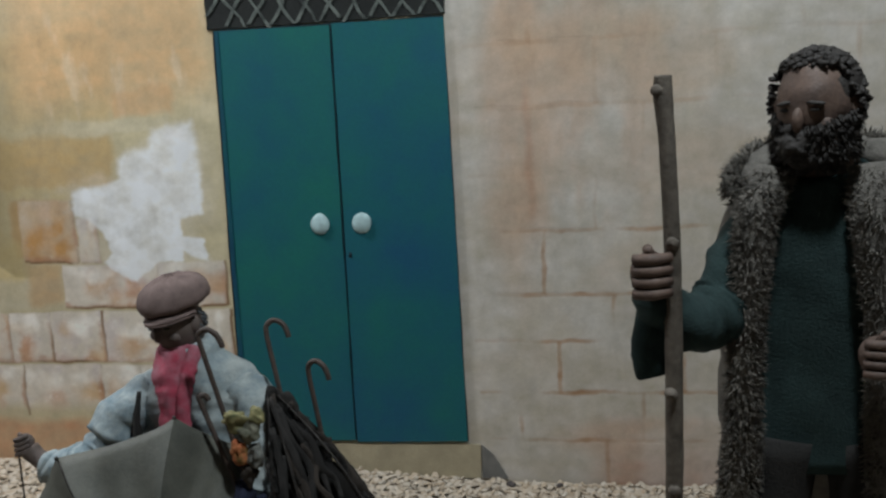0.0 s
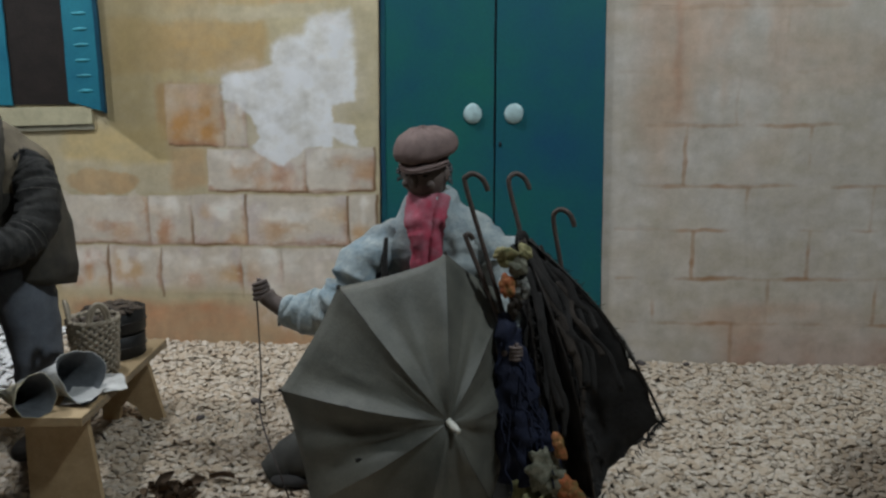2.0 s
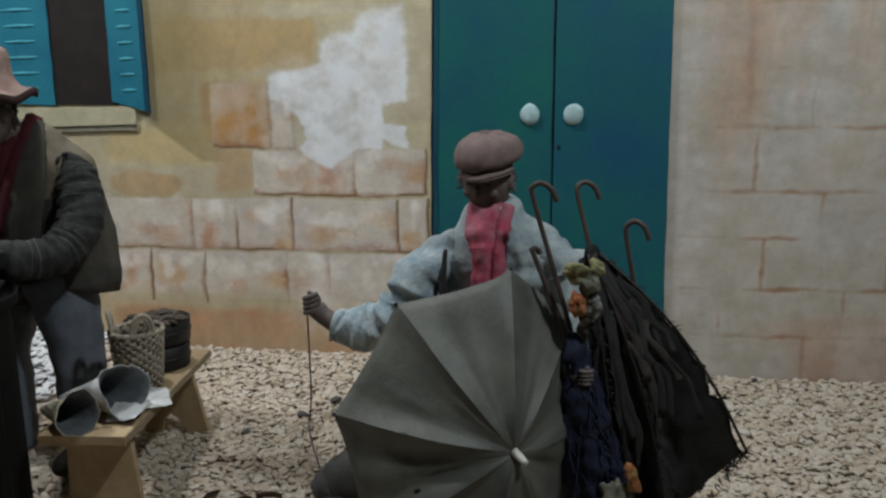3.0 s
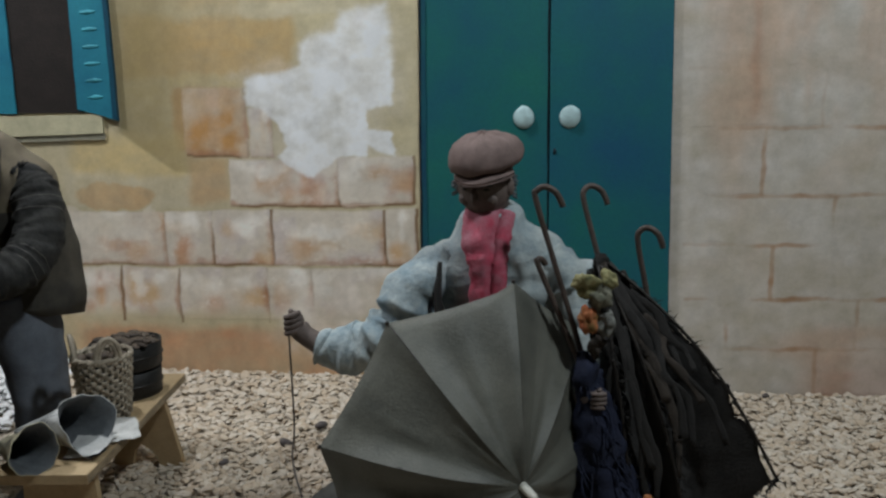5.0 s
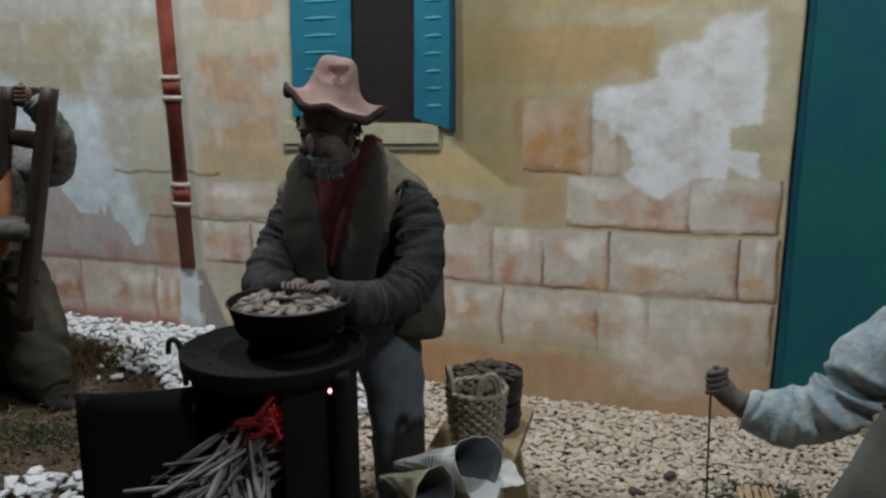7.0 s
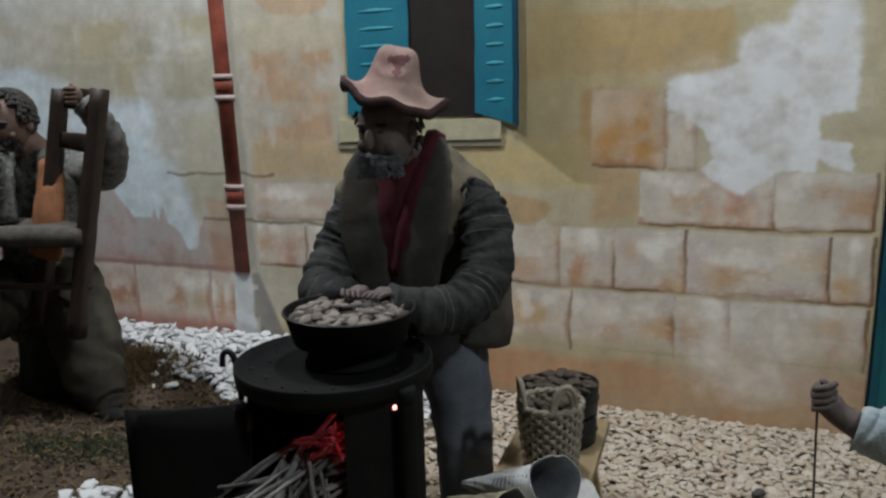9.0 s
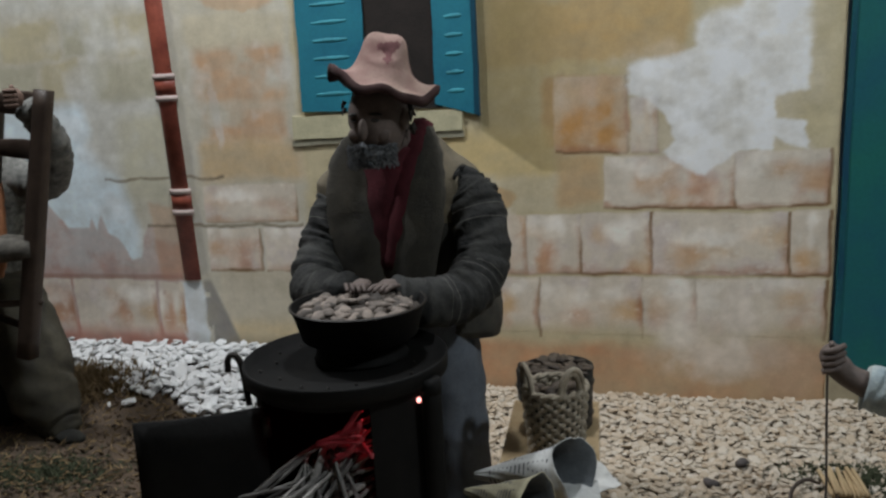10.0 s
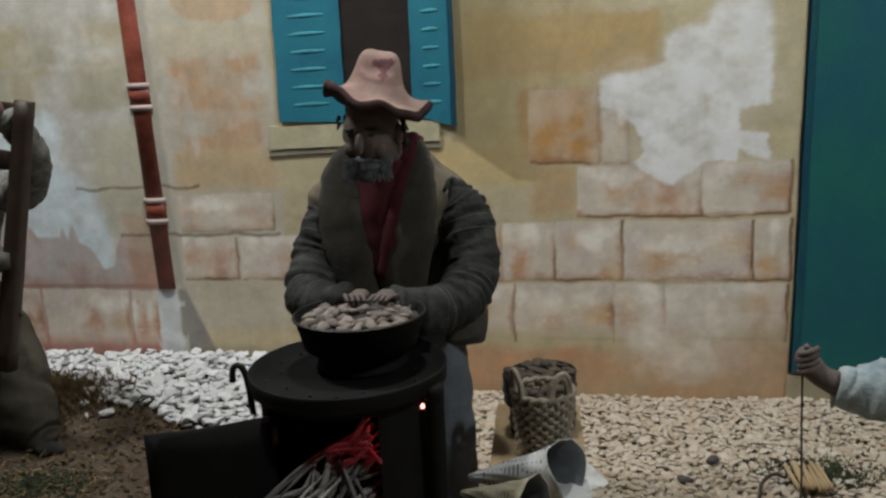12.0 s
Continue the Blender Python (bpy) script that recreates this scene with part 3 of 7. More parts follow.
    # joints
    for group, tint, width, amount in ((BLOCKS, (100, 74, 46), 0.0030, 0.95), (RIGHT, (130, 96, 64), 0.0046, 0.9)):
        for a, b, c, d, _ in group:
            if a < -1.4:
                continue
            fade = 1.0 if c < 0.45 else 0.35
            sel = np.nonzero((x > a - 0.03) & (x < b + 0.03) & (z > c - 0.03) & (z < d + 0.03))[0]
            if not len(sel):
                continue
            p, q, n12, n30 = bx[sel], bz[sel], c12[sel], c30[sel]
            for line in (np.abs(q - c) + (9 if c == ROW_A[0] else 0) + 10 * np.maximum(0, np.maximum(a - p, p - b)), np.abs(p - b) + 10 * np.maximum(0, np.maximum(c - q, q - d))):
                m = step((width * (1 + 0.6 * n12) - line) / (width * 0.8)) * np.clip((0.62 if width < 0.004 else 0.35) + 1.5 * n12, 0, 1) * amount * fade
                col[sel] = col[sel] * (1 - m[..., None]) + np.array(lin(tint, K)) * m[..., None]
    for a, b, h in ((-1.569, -1.343, 0.341), (-1.496, -1.208, 0.261)):
        lay((96, 84, 66), step((0.004 - np.abs(z - h - 0.006 * cloud(x, z, 25, 2))) / 0.003) * (x > a) * (x < b), 0.9)
    # bare plaster
    rough = 0.020 * cloud(x, z, 18, 5) + 0.010 * cloud(x * 1.5, z * 0.7, 55, 1)
    wx, wz = wx + rough, wz + 0.018 * cloud(x, z, 18, 2) + 0.008 * cloud(x, z, 55, 6)
    haze = np.maximum.reduce([rect(-0.70, -0.44, 0.30, 0.515, 0.05), rect(-0.63, -0.445, 0.48, 0.60, 0.04), rect(-0.80, -0.60, 0.478, 0.498, 0.02)])
    lay((170, 162, 150), haze * step(0.45 + 1.3 * c20), 0.4)
    px, pz = x + 0.008 * cloud(x, z, 14, 1) + 0.005 * cloud(x * 0.6, z * 1.8, 48, 2), z + 0.008 * cloud(x, z, 14, 3) + 0.004 * cloud(x * 1.7, z * 0.7, 50, 6)
    white = patch(px, pz, WHITE_PATCH, 0.006 + 0.012 * np.clip((z - 0.42) / 0.14, 0, 1))
    lay((194, 191, 188), white * (0.95 + 0.2 * c30), 1.0)
    lay((168, 160, 154), white * step(c12 * 2.4 - 0.6), 0.4)
    lay((172, 158, 138), rect(-0.70, -0.665, 0.36, 0.44, 0.01) * (cloud(x, z, 20, 4) > -0.2), 0.5)
    torn = rect(-1.02, -0.862, 0.225, 0.280, 0.006)
    lay((168, 158, 142), torn, 0.8)
    strokes = 0.13 * brush + 0.10 * cloud(x * 2.2, z * 0.8, 30, 6) + 0.07 * cloud(x, z, 130, 1) + 0.10 * cloud(x, z, 6, 2)
    col = col * (1 + strokes[..., None])
    grey = col.mean(-1, keepdims=True)
    return np.clip(grey + (col - grey) * 0.86, 0.01, 0.85)


def paint(me, x, z):
    """Stores the mural's colours on a mesh whose points lie at x, z."""
    rgb = mural(x, z)
    layer = me.attributes.new("paint", "FLOAT_COLOR", "POINT")
    layer.data.foreach_set("color", np.concatenate([rgb, np.ones(rgb.shape[:-1] + (1,))], -1).astype(np.float32).ravel())


def backdrop():
    nx, nz = 1260, 480
    xs, zs = np.linspace(-2.05, 0.80, nx), np.linspace(-0.09, 0.99, nz)
    gx, gz = np.meshgrid(xs, zs)
    front = np.stack([gx, np.full_like(gx, WALL_Y), gz], -1).reshape(-1, 3)
    idx = np.arange(nx * nz).reshape(nz, nx)
    faces = np.stack([idx[:-1, :-1], idx[:-1, 1:], idx[1:, 1:], idx[1:, :-1]], -1).reshape(-1, 4)
    n = len(front)
    back = np.array([(xs[0], WALL_Y + 0.03, zs[0]), (xs[-1], WALL_Y + 0.03, zs[0]), (xs[-1], WALL_Y + 0.03, zs[-1]), (xs[0], WALL_Y + 0.03, zs[-1])])
    c = [int(idx[0, 0]), int(idx[0, -1]), int(idx[-1, -1]), int(idx[-1, 0])]
    sides = [(n + 3, n + 2, n + 1, n)] + [(c[(k + 1) % 4], c[k], n + k, n + (k + 1) % 4) for k in range(4)]
    verts = np.concatenate([front, back])
    me = bpy.data.meshes.new("wall_north")
    me.from_pydata(verts.tolist(), [], faces.tolist() + sides)
    me.update()
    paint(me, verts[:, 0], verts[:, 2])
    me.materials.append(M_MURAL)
    return tagged(new("wall_north", me), "hand-painted backdrop wall of old stone and plaster", "wall", kind="structure")


wall_north = backdrop()
# unseen hall walls and ceiling, added as pale reflectors for fill light
bm = bmesh.new()
for b in ((-3.0, -2.052, 1.40, 1.44, -0.4, 1.9), (0.802, 1.8, 1.40, 1.44, -0.4, 1.9), (-2.052, 0.802, 1.40, 1.44, 0.992, 1.9)):
    box(bm, *b)
tagged(part("wall_north_surround", bm, M_PLAIN, smooth=False), "plain pale wall added round the backdrop to bounce light", "wall", kind="structure")
for nm, b in (("wall_west", (-3.04, -3.0, -1.6, 1.44, -0.4, 1.9)), ("wall_east", (1.8, 1.84, -1.6, 1.44, -0.4, 1.9)), ("wall_south", (-3.04, 1.84, -1.64, -1.6, -0.4, 1.9))):
    bm = bmesh.new()
    box(bm, *b)
    tagged(part(nm, bm, M_PLAIN, smooth=False), "unseen pale hall wall added to bounce light", "wall", kind="structure")
bm = bmesh.new()
box(bm, -3.04, 1.84, -1.64, 1.44, 1.9, 1.94)
tagged(part("ceiling", bm, M_PLAIN, smooth=False), "unseen pale hall ceiling added to bounce light", "ceiling", kind="structure")


def height(x, y):
    """The lie of the ground."""
    left, right = np.clip((-0.90 - x) / 0.45, 0, 1), np.clip((x + 0.45) / 0.5, 0, 1)
    left, right = left * left * (3 - 2 * left), right * right * (3 - 2 * right)
    return 0.055 * left - 0.022 * right + 0.15 * (np.maximum(y, 0.45) - 1.40) + 0.003 * np.sin(7 * x + 3) * np.cos(9 * y)


def floor_at(x, y):
    return float(height(np.float64(x), np.float64(y)))


def is_soil(x, y):
    """Soil lies left of the gravel; its edge wanders."""
    return (x < -1.04 + 0.03 * math.sin(23 * y)) and y < 1.180 - 0.40 * (min(x, -1.30) + 1.30) + 0.012 * math.sin(31 * x)


def ground():
    xs, ys = np.linspace(-3.0, 1.8, 241), np.concatenate([np.linspace(-1.6, 0.5, 12)[:-1], np.linspace(0.5, 1.4, 91)])
    gx, gy = np.meshgrid(xs, ys)
    gz = height(gx, gy) + 0.004 * cloud(gx, gy, 30, 2) * (gx < -1.0)
    v = np.stack([gx, gy, gz - 0.004], -1).reshape(-1, 3)
    idx = np.arange(len(v)).reshape(gx.shape)
    f = np.stack([idx[:-1, :-1], idx[:-1, 1:], idx[1:, 1:], idx[1:, :-1]], -1).reshape(-1, 4)
    ob = mesh_part("ground", v.tolist(), f.tolist(), [M_BED, M_SOIL], smooth=True)
    for p in ob.data.polygons:
        p.material_index = int(p.center.x < -1.05)
    return tagged(ob, "sand and dark garden soil under the gravel", "ground", kind="structure")


soil = ground()


# ---- door ----
def wobble_plate(bm, corners, y0, y1, mat=0, seed=0, amount=0.0015, cut=14):
    """A flat painted panel with slightly unsteady edges: corners (x, z) in turn."""
    pts = []
    for (xa, za), (xb, zb) in zip(corners, corners[1:] + corners[:1]):
        for k in range(cut):
            t = k / cut
            x, z = xa + (xb - xa) * t, za + (zb - za) * t
            o = amount * noise.noise(Vector((x * 30 + seed, z * 30, seed)))
            pts.append((x + o, z + amount * noise.noise(Vector((x * 30, z * 30 + seed, 5 + seed)))))
    front = [bm.verts.new((x, y0, z)) for x, z in pts]
    back = [bm.verts.new((x, y1, z)) for x, z in pts]
    bm.faces.new(front).material_index = mat
    n = len(pts)
    for k in range(n):
        bm.faces.new((front[(k + 1) % n], front[k], back[k], back[(k + 1) % n])).material_index = mat


def quad(x0, x1, z0, z1):
    return [(x0, z0), (x1, z0), (x1, z1), (x0, z1)]


door = thing("door_1", "closed teal double door painted on the backdrop", "door", kind="structure")
bm = bmesh.new()
wobble_plate(bm, [(-0.4195, 0.041), (-0.0205, 0.044), (-0.0285, 0.739), (-0.4085, 0.740)], WALL_Y - 0.003, WALL_Y + 0.01, seed=1)
part("reveal", bm, M_DOOR_DARK, door, "near-black painted reveal", smooth=False)
for x0, x1, xt0, xt1, s in ((-0.4155, -0.2158, -0.4045, -0.2122, 2), (-0.2122, -0.022, -0.2080, -0.029, 3)):
    bm = bmesh.new()
    wobble_plate(bm, [(x0, 0.042), (x1, 0.045), (xt1, 0.736), (xt0, 0.738)], WALL_Y - 0.006, WALL_Y + 0.004, seed=s, amount=0.0012)
    leaf = part("door_leaf", bm, M_DOOR if s == 2 else M_DOOR_BLUE, door, smooth=False)
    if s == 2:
        # shade along the leaf's left side, painted as a thin dark band
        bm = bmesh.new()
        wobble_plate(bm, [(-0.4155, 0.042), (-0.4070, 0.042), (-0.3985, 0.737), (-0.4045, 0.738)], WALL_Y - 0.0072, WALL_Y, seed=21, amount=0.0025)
        part("painted_shade_band", bm, M_DOOR_SHADE, leaf, "dark blue band of shade painted along the leaf", smooth=False)
    kx = -0.250 if s == 2 else -0.179
    bm = bmesh.new()
    ball(bm, (kx, WALL_Y - 0.007, 0.419), (0.0160, 0.006, 0.0175), 0, 3, 0.001, 90)
    part("knob", bm, M_KNOB, leaf, "white oval knob")
    if s == 3:
        bm = bmesh.new()
        ball(bm, (-0.2025, WALL_Y - 0.006, 0.366), (0.0028, 0.002, 0.005), 0, 2)
        part("keyhole", bm, M_DOOR_DARK, leaf)
fan = thing("lattice_1", "dark fanlight with pale crossed lattice over the door", "lattice", kind="structure")
bm = bmesh.new()
wobble_plate(bm, quad(-0.418, -0.026, 0.742, 0.86), WALL_Y - 0.003, WALL_Y + 0.01, seed=4)
part("fanlight_ground", bm, M_LATTICE_DARK, fan, smooth=False)
for i in range(11):
    for lean in (-1, 1):
        x = -0.43 + i * 0.040
        bm = bmesh.new()
        a, b = (x, 0.742), (x + 0.075, 0.86)
        if lean < 0:
            a, b = (x + 0.075, 0.742), (x, 0.86)
        if min(a[0], b[0]) < -0.418 or max(a[0], b[0]) > -0.026:
            t = ((-0.418 if min(a[0], b[0]) < -0.418 else -0.026) - a[0]) / (b[0] - a[0])
            if not 0.1 < t < 0.9:
                bm.free()
                continue
            cut = (a[0] + (b[0] - a[0]) * t, a[1] + (b[1] - a[1]) * t)
            inside = -0.418 <= a[0] <= -0.026
            a, b = (a, cut) if inside else (cut, b)
        wobble_plate(bm, [a, (a[0] + 0.006, a[1]), (b[0] + 0.006, b[1]), b], WALL_Y - (0.0048 if lean > 0 else 0.0058), WALL_Y, seed=i + 3 * lean, amount=0.007, cut=9)
        part("lattice_slat", bm, M_LATTICE, fan, smooth=False)
bm = bmesh.new()
wobble_plate(bm, [(-0.422, -0.02), (-0.001, -0.02), (-0.001, 0.039), (-0.422, 0.036)], WALL_Y - 0.004, WALL_Y + 0.01, seed=6)
tagged(part("threshold", bm, M_STEP, smooth=False), "pale painted stone threshold under the door", "doorstep", kind="structure")
bm = bmesh.new()
wobble_plate(bm, [(0.000, -0.02), (0.044, -0.02), (0.020, 0.020), (0.000, 0.038)], WALL_Y - 0.003, WALL_Y + 0.01, seed=7)
tagged(part("threshold_side", bm, material("grey_stone_paint", lin((98, 96, 92), 1.6), 0.8, 0.3, 40), smooth=False), "grey painted side face of the threshold", "doorstep", kind="structure")

# ---- window ----
win = thing("window_1", "dark painted window with open blue louvred shutters", "window", kind="structure")
bm = bmesh.new()
wobble_plate(bm, quad(-1.084, -0.966, 0.438, 0.93), WALL_Y - 0.003, WALL_Y + 0.01, seed=8)
part("dark_opening", bm, M_DARK_PANE, win, smooth=False)
for corners, zs, x0, x1, s in (([(-1.192, 0.442), (-1.084, 0.438), (-1.079, 0.93), (-1.188, 0.93)], 0.466, -1.166, -1.108, 9),
                               ([(-0.976, 0.444), (-0.910, 0.425), (-0.913, 0.93), (-0.972, 0.93)], 0.462, -0.957, -0.930, 10)):
    bm = bmesh.new()
    wobble_plate(bm, corners, WALL_Y - 0.006, WALL_Y + 0.005, seed=s)
    sh = part("shutter", bm, M_SHUTTER, win, "blue-painted shutter", smooth=False)
    for k in range(17):
        z = zs + 0.0268 * k
        bm = bmesh.new()
        tube(bm, [(x0, WALL_Y - 0.0058, z, 0.0016, 0.0006), ((x0 + x1) / 2, WALL_Y - 0.0060, z + 0.0006, 0.0030, 0.0009), (x1, WALL_Y - 0.0058, z + 0.001, 0.0016, 0.0006)], 0, 8, 6, 0.0008, 120)
        part("louvre", bm, M_SLAT, sh)
    if s == 10:
        bm = bmesh.new()
        wobble_plate(bm, [(-0.9165, 0.428), (-0.9085, 0.4235), (-0.9105, 0.93), (-0.9165, 0.93)], WALL_Y - 0.0075, WALL_Y, seed=s)
        part("shutter_edge", bm, material("shutter_edge_paint", lin((14, 60, 78), 1.3), 0.6, 0.3), sh, smooth=False)
bm = bmesh.new()
wobble_plate(bm, [(-1.212, 0.398), (-0.938, 0.404), (-0.936, 0.435), (-1.210, 0.434)], WALL_Y - 0.005, WALL_Y + 0.01, seed=11)
part("window_sill", bm, M_SILL, win, "pale yellow painted sill", smooth=False)
# grey strip that paints the shadow under the sill
bm = bmesh.new()
wobble_plate(bm, [(-1.215, 0.388), (-0.935, 0.394), (-0.936, 0.404), (-1.213, 0.397)], WALL_Y - 0.003, WALL_Y + 0.01, seed=12)
part("sill_shade_band", bm, material("sill_shade_paint", lin((118, 114, 98), 1.6), 0.8, 0.3, 30), win, smooth=False)

# ---- drainpipe ----
pipe = thing("drainpipe", "rusty red drainpipe with pale clamps on the backdrop", "drainpipe", kind="structure")


def half_round(x0, z0, x1, z1, r, depth):
    bm = bmesh.new()
    rows = []
    for x, z in ((x0, z0), (x1, z1)):
        rows.append([bm.verts.new((x + r * math.cos(a), WALL_Y + 0.002 - depth * math.sin(a), z)) for a in np.linspace(0, math.pi, 15)])
    for k in range(14):
        bm.faces.new((rows[0][k], rows[1][k], rows[1][k + 1], rows[0][k + 1]))
    bm.faces.new(rows[0])
    bm.faces.new(rows[1][::-1])
    return bm


def pipe_x(z):
    return -1.4215 - 0.032 * (z - 0.17)


part("pipe_run", half_round(pipe_x(0.168), 0.168, pipe_x(0.95), 0.95, 0.0165, 0.008), M_PIPE, pipe)
for z in (0.302, 0.490, 0.690):
    sleeve = part("pipe_collar", half_round(pipe_x(z - 0.014), z - 0.014, pipe_x(z + 0.016), z + 0.016, 0.0195, 0.010), M_PIPE, pipe)
    for dz in (-0.018, 0.017):
        part("clamp", half_round(pipe_x(z + dz), z + dz - 0.004, pipe_x(z + dz), z + dz + 0.005, 0.0205, 0.0115), M_CLAMP, sleeve, "pale grey clamp")

# ---- chestnut seller's stove ----
SX, SY = -0.912, 0.808
STOVE = Matrix.Translation((0.0335, -0.00625, -0.0251)) @ Matrix.Scale(1.05, 4)


def stove():
    st = thing("stove", "round blackened iron drum stove with open fire door", "stove")
    st.matrix_world = STOVE
    bm = bmesh.new()
    # drum wall with a doorway in its front
    R, z0, z1 = 0.079, -0.045, 0.244
    a0, a1 = radians(226), radians(304)
    seg, hs = 64, (z0, 0.075, 0.13, 0.205, 0.232, z1)
    for r, flip in ((R, 1), (R - 0.003, -1)):
        grid = [[bm.verts.new((SX + r * math.cos(2 * math.pi * k / seg), SY + r * math.sin(2 * math.pi * k / seg), h)) for k in range(seg)] for h in hs]
        for i in range(len(hs) - 1):
            for k in range(seg):
                mid = 2 * math.pi * (k + 0.5) / seg
                if i in (1, 2, 3) and a0 < mid < a1:
                    continue
                q = (grid[i][k], grid[i][(k + 1) % seg], grid[i + 1][(k + 1) % seg], grid[i + 1][k])
                bm.faces.new(q if flip > 0 else q[::-1])
    part("drum", bm, M_IRON, st)
    bm = bmesh.new()
    lathe(bm, [(0.0, 0.246), (0.040, 0.246), (0.042, 0.2475), (0.084, 0.2470), (0.0865, 0.2540), (0.0880, 0.2542), (0.0888, 0.2530), (0.0880, 0.240), (0.081, 0.238), (0.0, 0.236)], 0, 56, (SX, SY, 0))
    plate = part("top_plate", bm, M_IRON, st, "flat iron plate with raised rim")
    rng = random.Random(3)
    for k in range(11):
        a = radians(150 + 21 * k + rng.uniform(-4, 4))
        r = rng.uniform(0.060, 0.076)
        bm = bmesh.new()
        ball(bm, (SX + r * math.cos(a), SY + r * math.sin(a), 0.2485), (0.0016, 0.0016, 0.001), 0, 1)
        part("rivet", bm, M_IRON_RIM, plate)
    bm = bmesh.new()
    lathe(bm, [(0.0, 0.2475), (0.041, 0.2475), (0.042, 0.2490), (0.040, 0.2510), (0.0395, 0.260), (0.0395, 0.2643), (0.0, 0.2643)], 0, 40, (SX + 0.008, SY + 0.018, 0))
    part("burner_ring", bm, M_IRON, st, "iron ring under the pan")
    # open fire door, swung out
    bm = bmesh.new()
    h0, h1 = Vector((-0.958, 0.738)), Vector((-1.048, 0.692))
    rows = []
    for off in (0.0, 0.0025):
        d = (h1 - h0).normalized()
        n = Vector((-d.y, d.x)) * off
        rows.append([[bm.verts.new(((h0 + (h1 - h0) * t + n).x, (h0 + (h1 - h0) * t + n).y - 0.006 * math.sin(3.1 * t), z)) for t in np.linspace(0, 1, 9)] for z in (0.098, 0.15, 0.2, 0.236 - 0.004)])
    for g, flip in ((rows[0], 1), (rows[1], -1)):
        for i in range(3):
            for k in range(8):
                q = (g[i][k], g[i][k + 1], g[i + 1][k + 1], g[i + 1][k])
                bm.faces.new(q if flip > 0 else q[::-1])
    rim = lambda g: g[0] + [r[-1] for r in g[1:-1]] + g[-1][::-1] + [r[0] for r in g[1:-1]][::-1]
    ra, rb = rim(rows[0]), rim(rows[1])
    for k in range(len(ra)):
        j = (k + 1) % len(ra)
        bm.faces.new((ra[j], ra[k], rb[k], rb[j]))
    flap = part("fire_door", bm, M_IRON, st)
    for z in (0.12, 0.215):
        bm = bmesh.new()
        tube(bm, [(-0.957, 0.7375, z - 0.009, 0.0035), (-0.957, 0.7375, z + 0.009, 0.0035)], 0, 10, 2)
        part("hinge", bm, M_IRON_RIM, flap)
    # hook on the rim, post at the side
    bm = bmesh.new()
    hook = [(SX - 0.081, SY - 0.030, 0.215), (SX - 0.084, SY - 0.031, 0.250), (SX - 0.089, SY - 0.033, 0.261), (SX - 0.094, SY - 0.035, 0.258), (SX - 0.095, SY - 0.0355, 0.247)]
    tube(bm, [(*p, 0.0028) for p in hook], 0, 10, 6)
    part("hook", bm, M_IRON_RIM, st)
    bm = bmesh.new()
    tube(bm, [(-0.828, 0.778, -0.060, 0.0082), (-0.828, 0.778, 0.224, 0.0082), (-0.828, 0.778, 0.234, 0.0086), (-0.828, 0.778, 0.240, 0.0068), (-0.828, 0.778, 0.2435, 0.002)], 0, 18, 4)
    part("post", bm, M_IRON, st, "round iron post with domed top")
    for a in (40, 140, 200, 330):
        bm = bmesh.new()
        x, y = SX + 0.068 * math.cos(radians(a)), SY + 0.068 * math.sin(radians(a))
        tube(bm, [(x, y, -0.062, 0.006), (x, y, -0.03, 0.005)], 0, 10, 2)
        part("leg", bm, M_IRON, st)
    bm = bmesh.new()
    ball(bm, (-0.8385, 0.7770, 0.2275), (0.0021, 0.0021, 0.0025), 0, 2)
    part("indicator_lamp", bm, M_LED, st, "tiny glowing red lamp")
    return tagged(st)


stove()


PAN = (SX + 0.008, SY + 0.018, 0.2645)


def pan():
    pn = thing("roasting_pan", "black iron pan heaped with roasted chestnuts on the stove", "pan")
    pn.matrix_world = STOVE
    cx, cy, z = PAN
    bm = bmesh.new()
    lathe(bm, [(0.0, 0.0), (0.046, 0.0), (0.051, 0.003), (0.0582, 0.0285), (0.0603, 0.0300), (0.0603, 0.0312), (0.0588, 0.0312), (0.0570, 0.0285), (0.0495, 0.006), (0.0, 0.004)], 0, 48, (cx, cy, z))
    part("bowl", bm, [M_IRON], pn)
    bm = bmesh.new()
    lathe(bm, [(0.0584, 0.0313), (0.0594, 0.0324), (0.0605, 0.0313)], 0, 48, (cx, cy, z))
    part("rim", bm, M_IRON_RIM, pn, "worn iron rim")
    rng = random.Random(8)
    for i in range(120):
        r, a = 0.0505 * math.sqrt(rng.random()), rng.uniform(0, 6.28)
        top = 0.0265 + 0.0025 * (1 - (r / 0.055) ** 2) + rng.uniform(-0.002, 0.002)
        bm = bmesh.new()
        ball(bm, (cx + r * math.cos(a), cy + r * math.sin(a), z + top), (rng.uniform(0.0062, 0.0098), rng.uniform(0.0042, 0.006), rng.uniform(0.0024, 0.0036)), 0, 2, 0.0032, 120,
             (rng.uniform(-22, 22), rng.uniform(-22, 22), rng.uniform(0, 180)))
        part("chestnut", bm, CHESTNUT_ONE, pn)
    # dark disc that stands for the shaded gaps between the chestnuts
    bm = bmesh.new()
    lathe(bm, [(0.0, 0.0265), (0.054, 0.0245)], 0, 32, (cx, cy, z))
    part("chestnut_shade_disc", bm, M_CHESTNUT_SHADE, pn)


# chestnut colour darkened for the shade low in the pan
M_CHESTNUT_SHADE = material("chestnut_shade", (0.05, 0.04, 0.032), 0.7, 0.5, 90)
CHESTNUT_ONE = material("single_chestnut", (0.30, 0.245, 0.205), 0.75, 0.6, 90, 400, 0.3, second=(0.05, 0.042, 0.036), random_by="object")
pan()


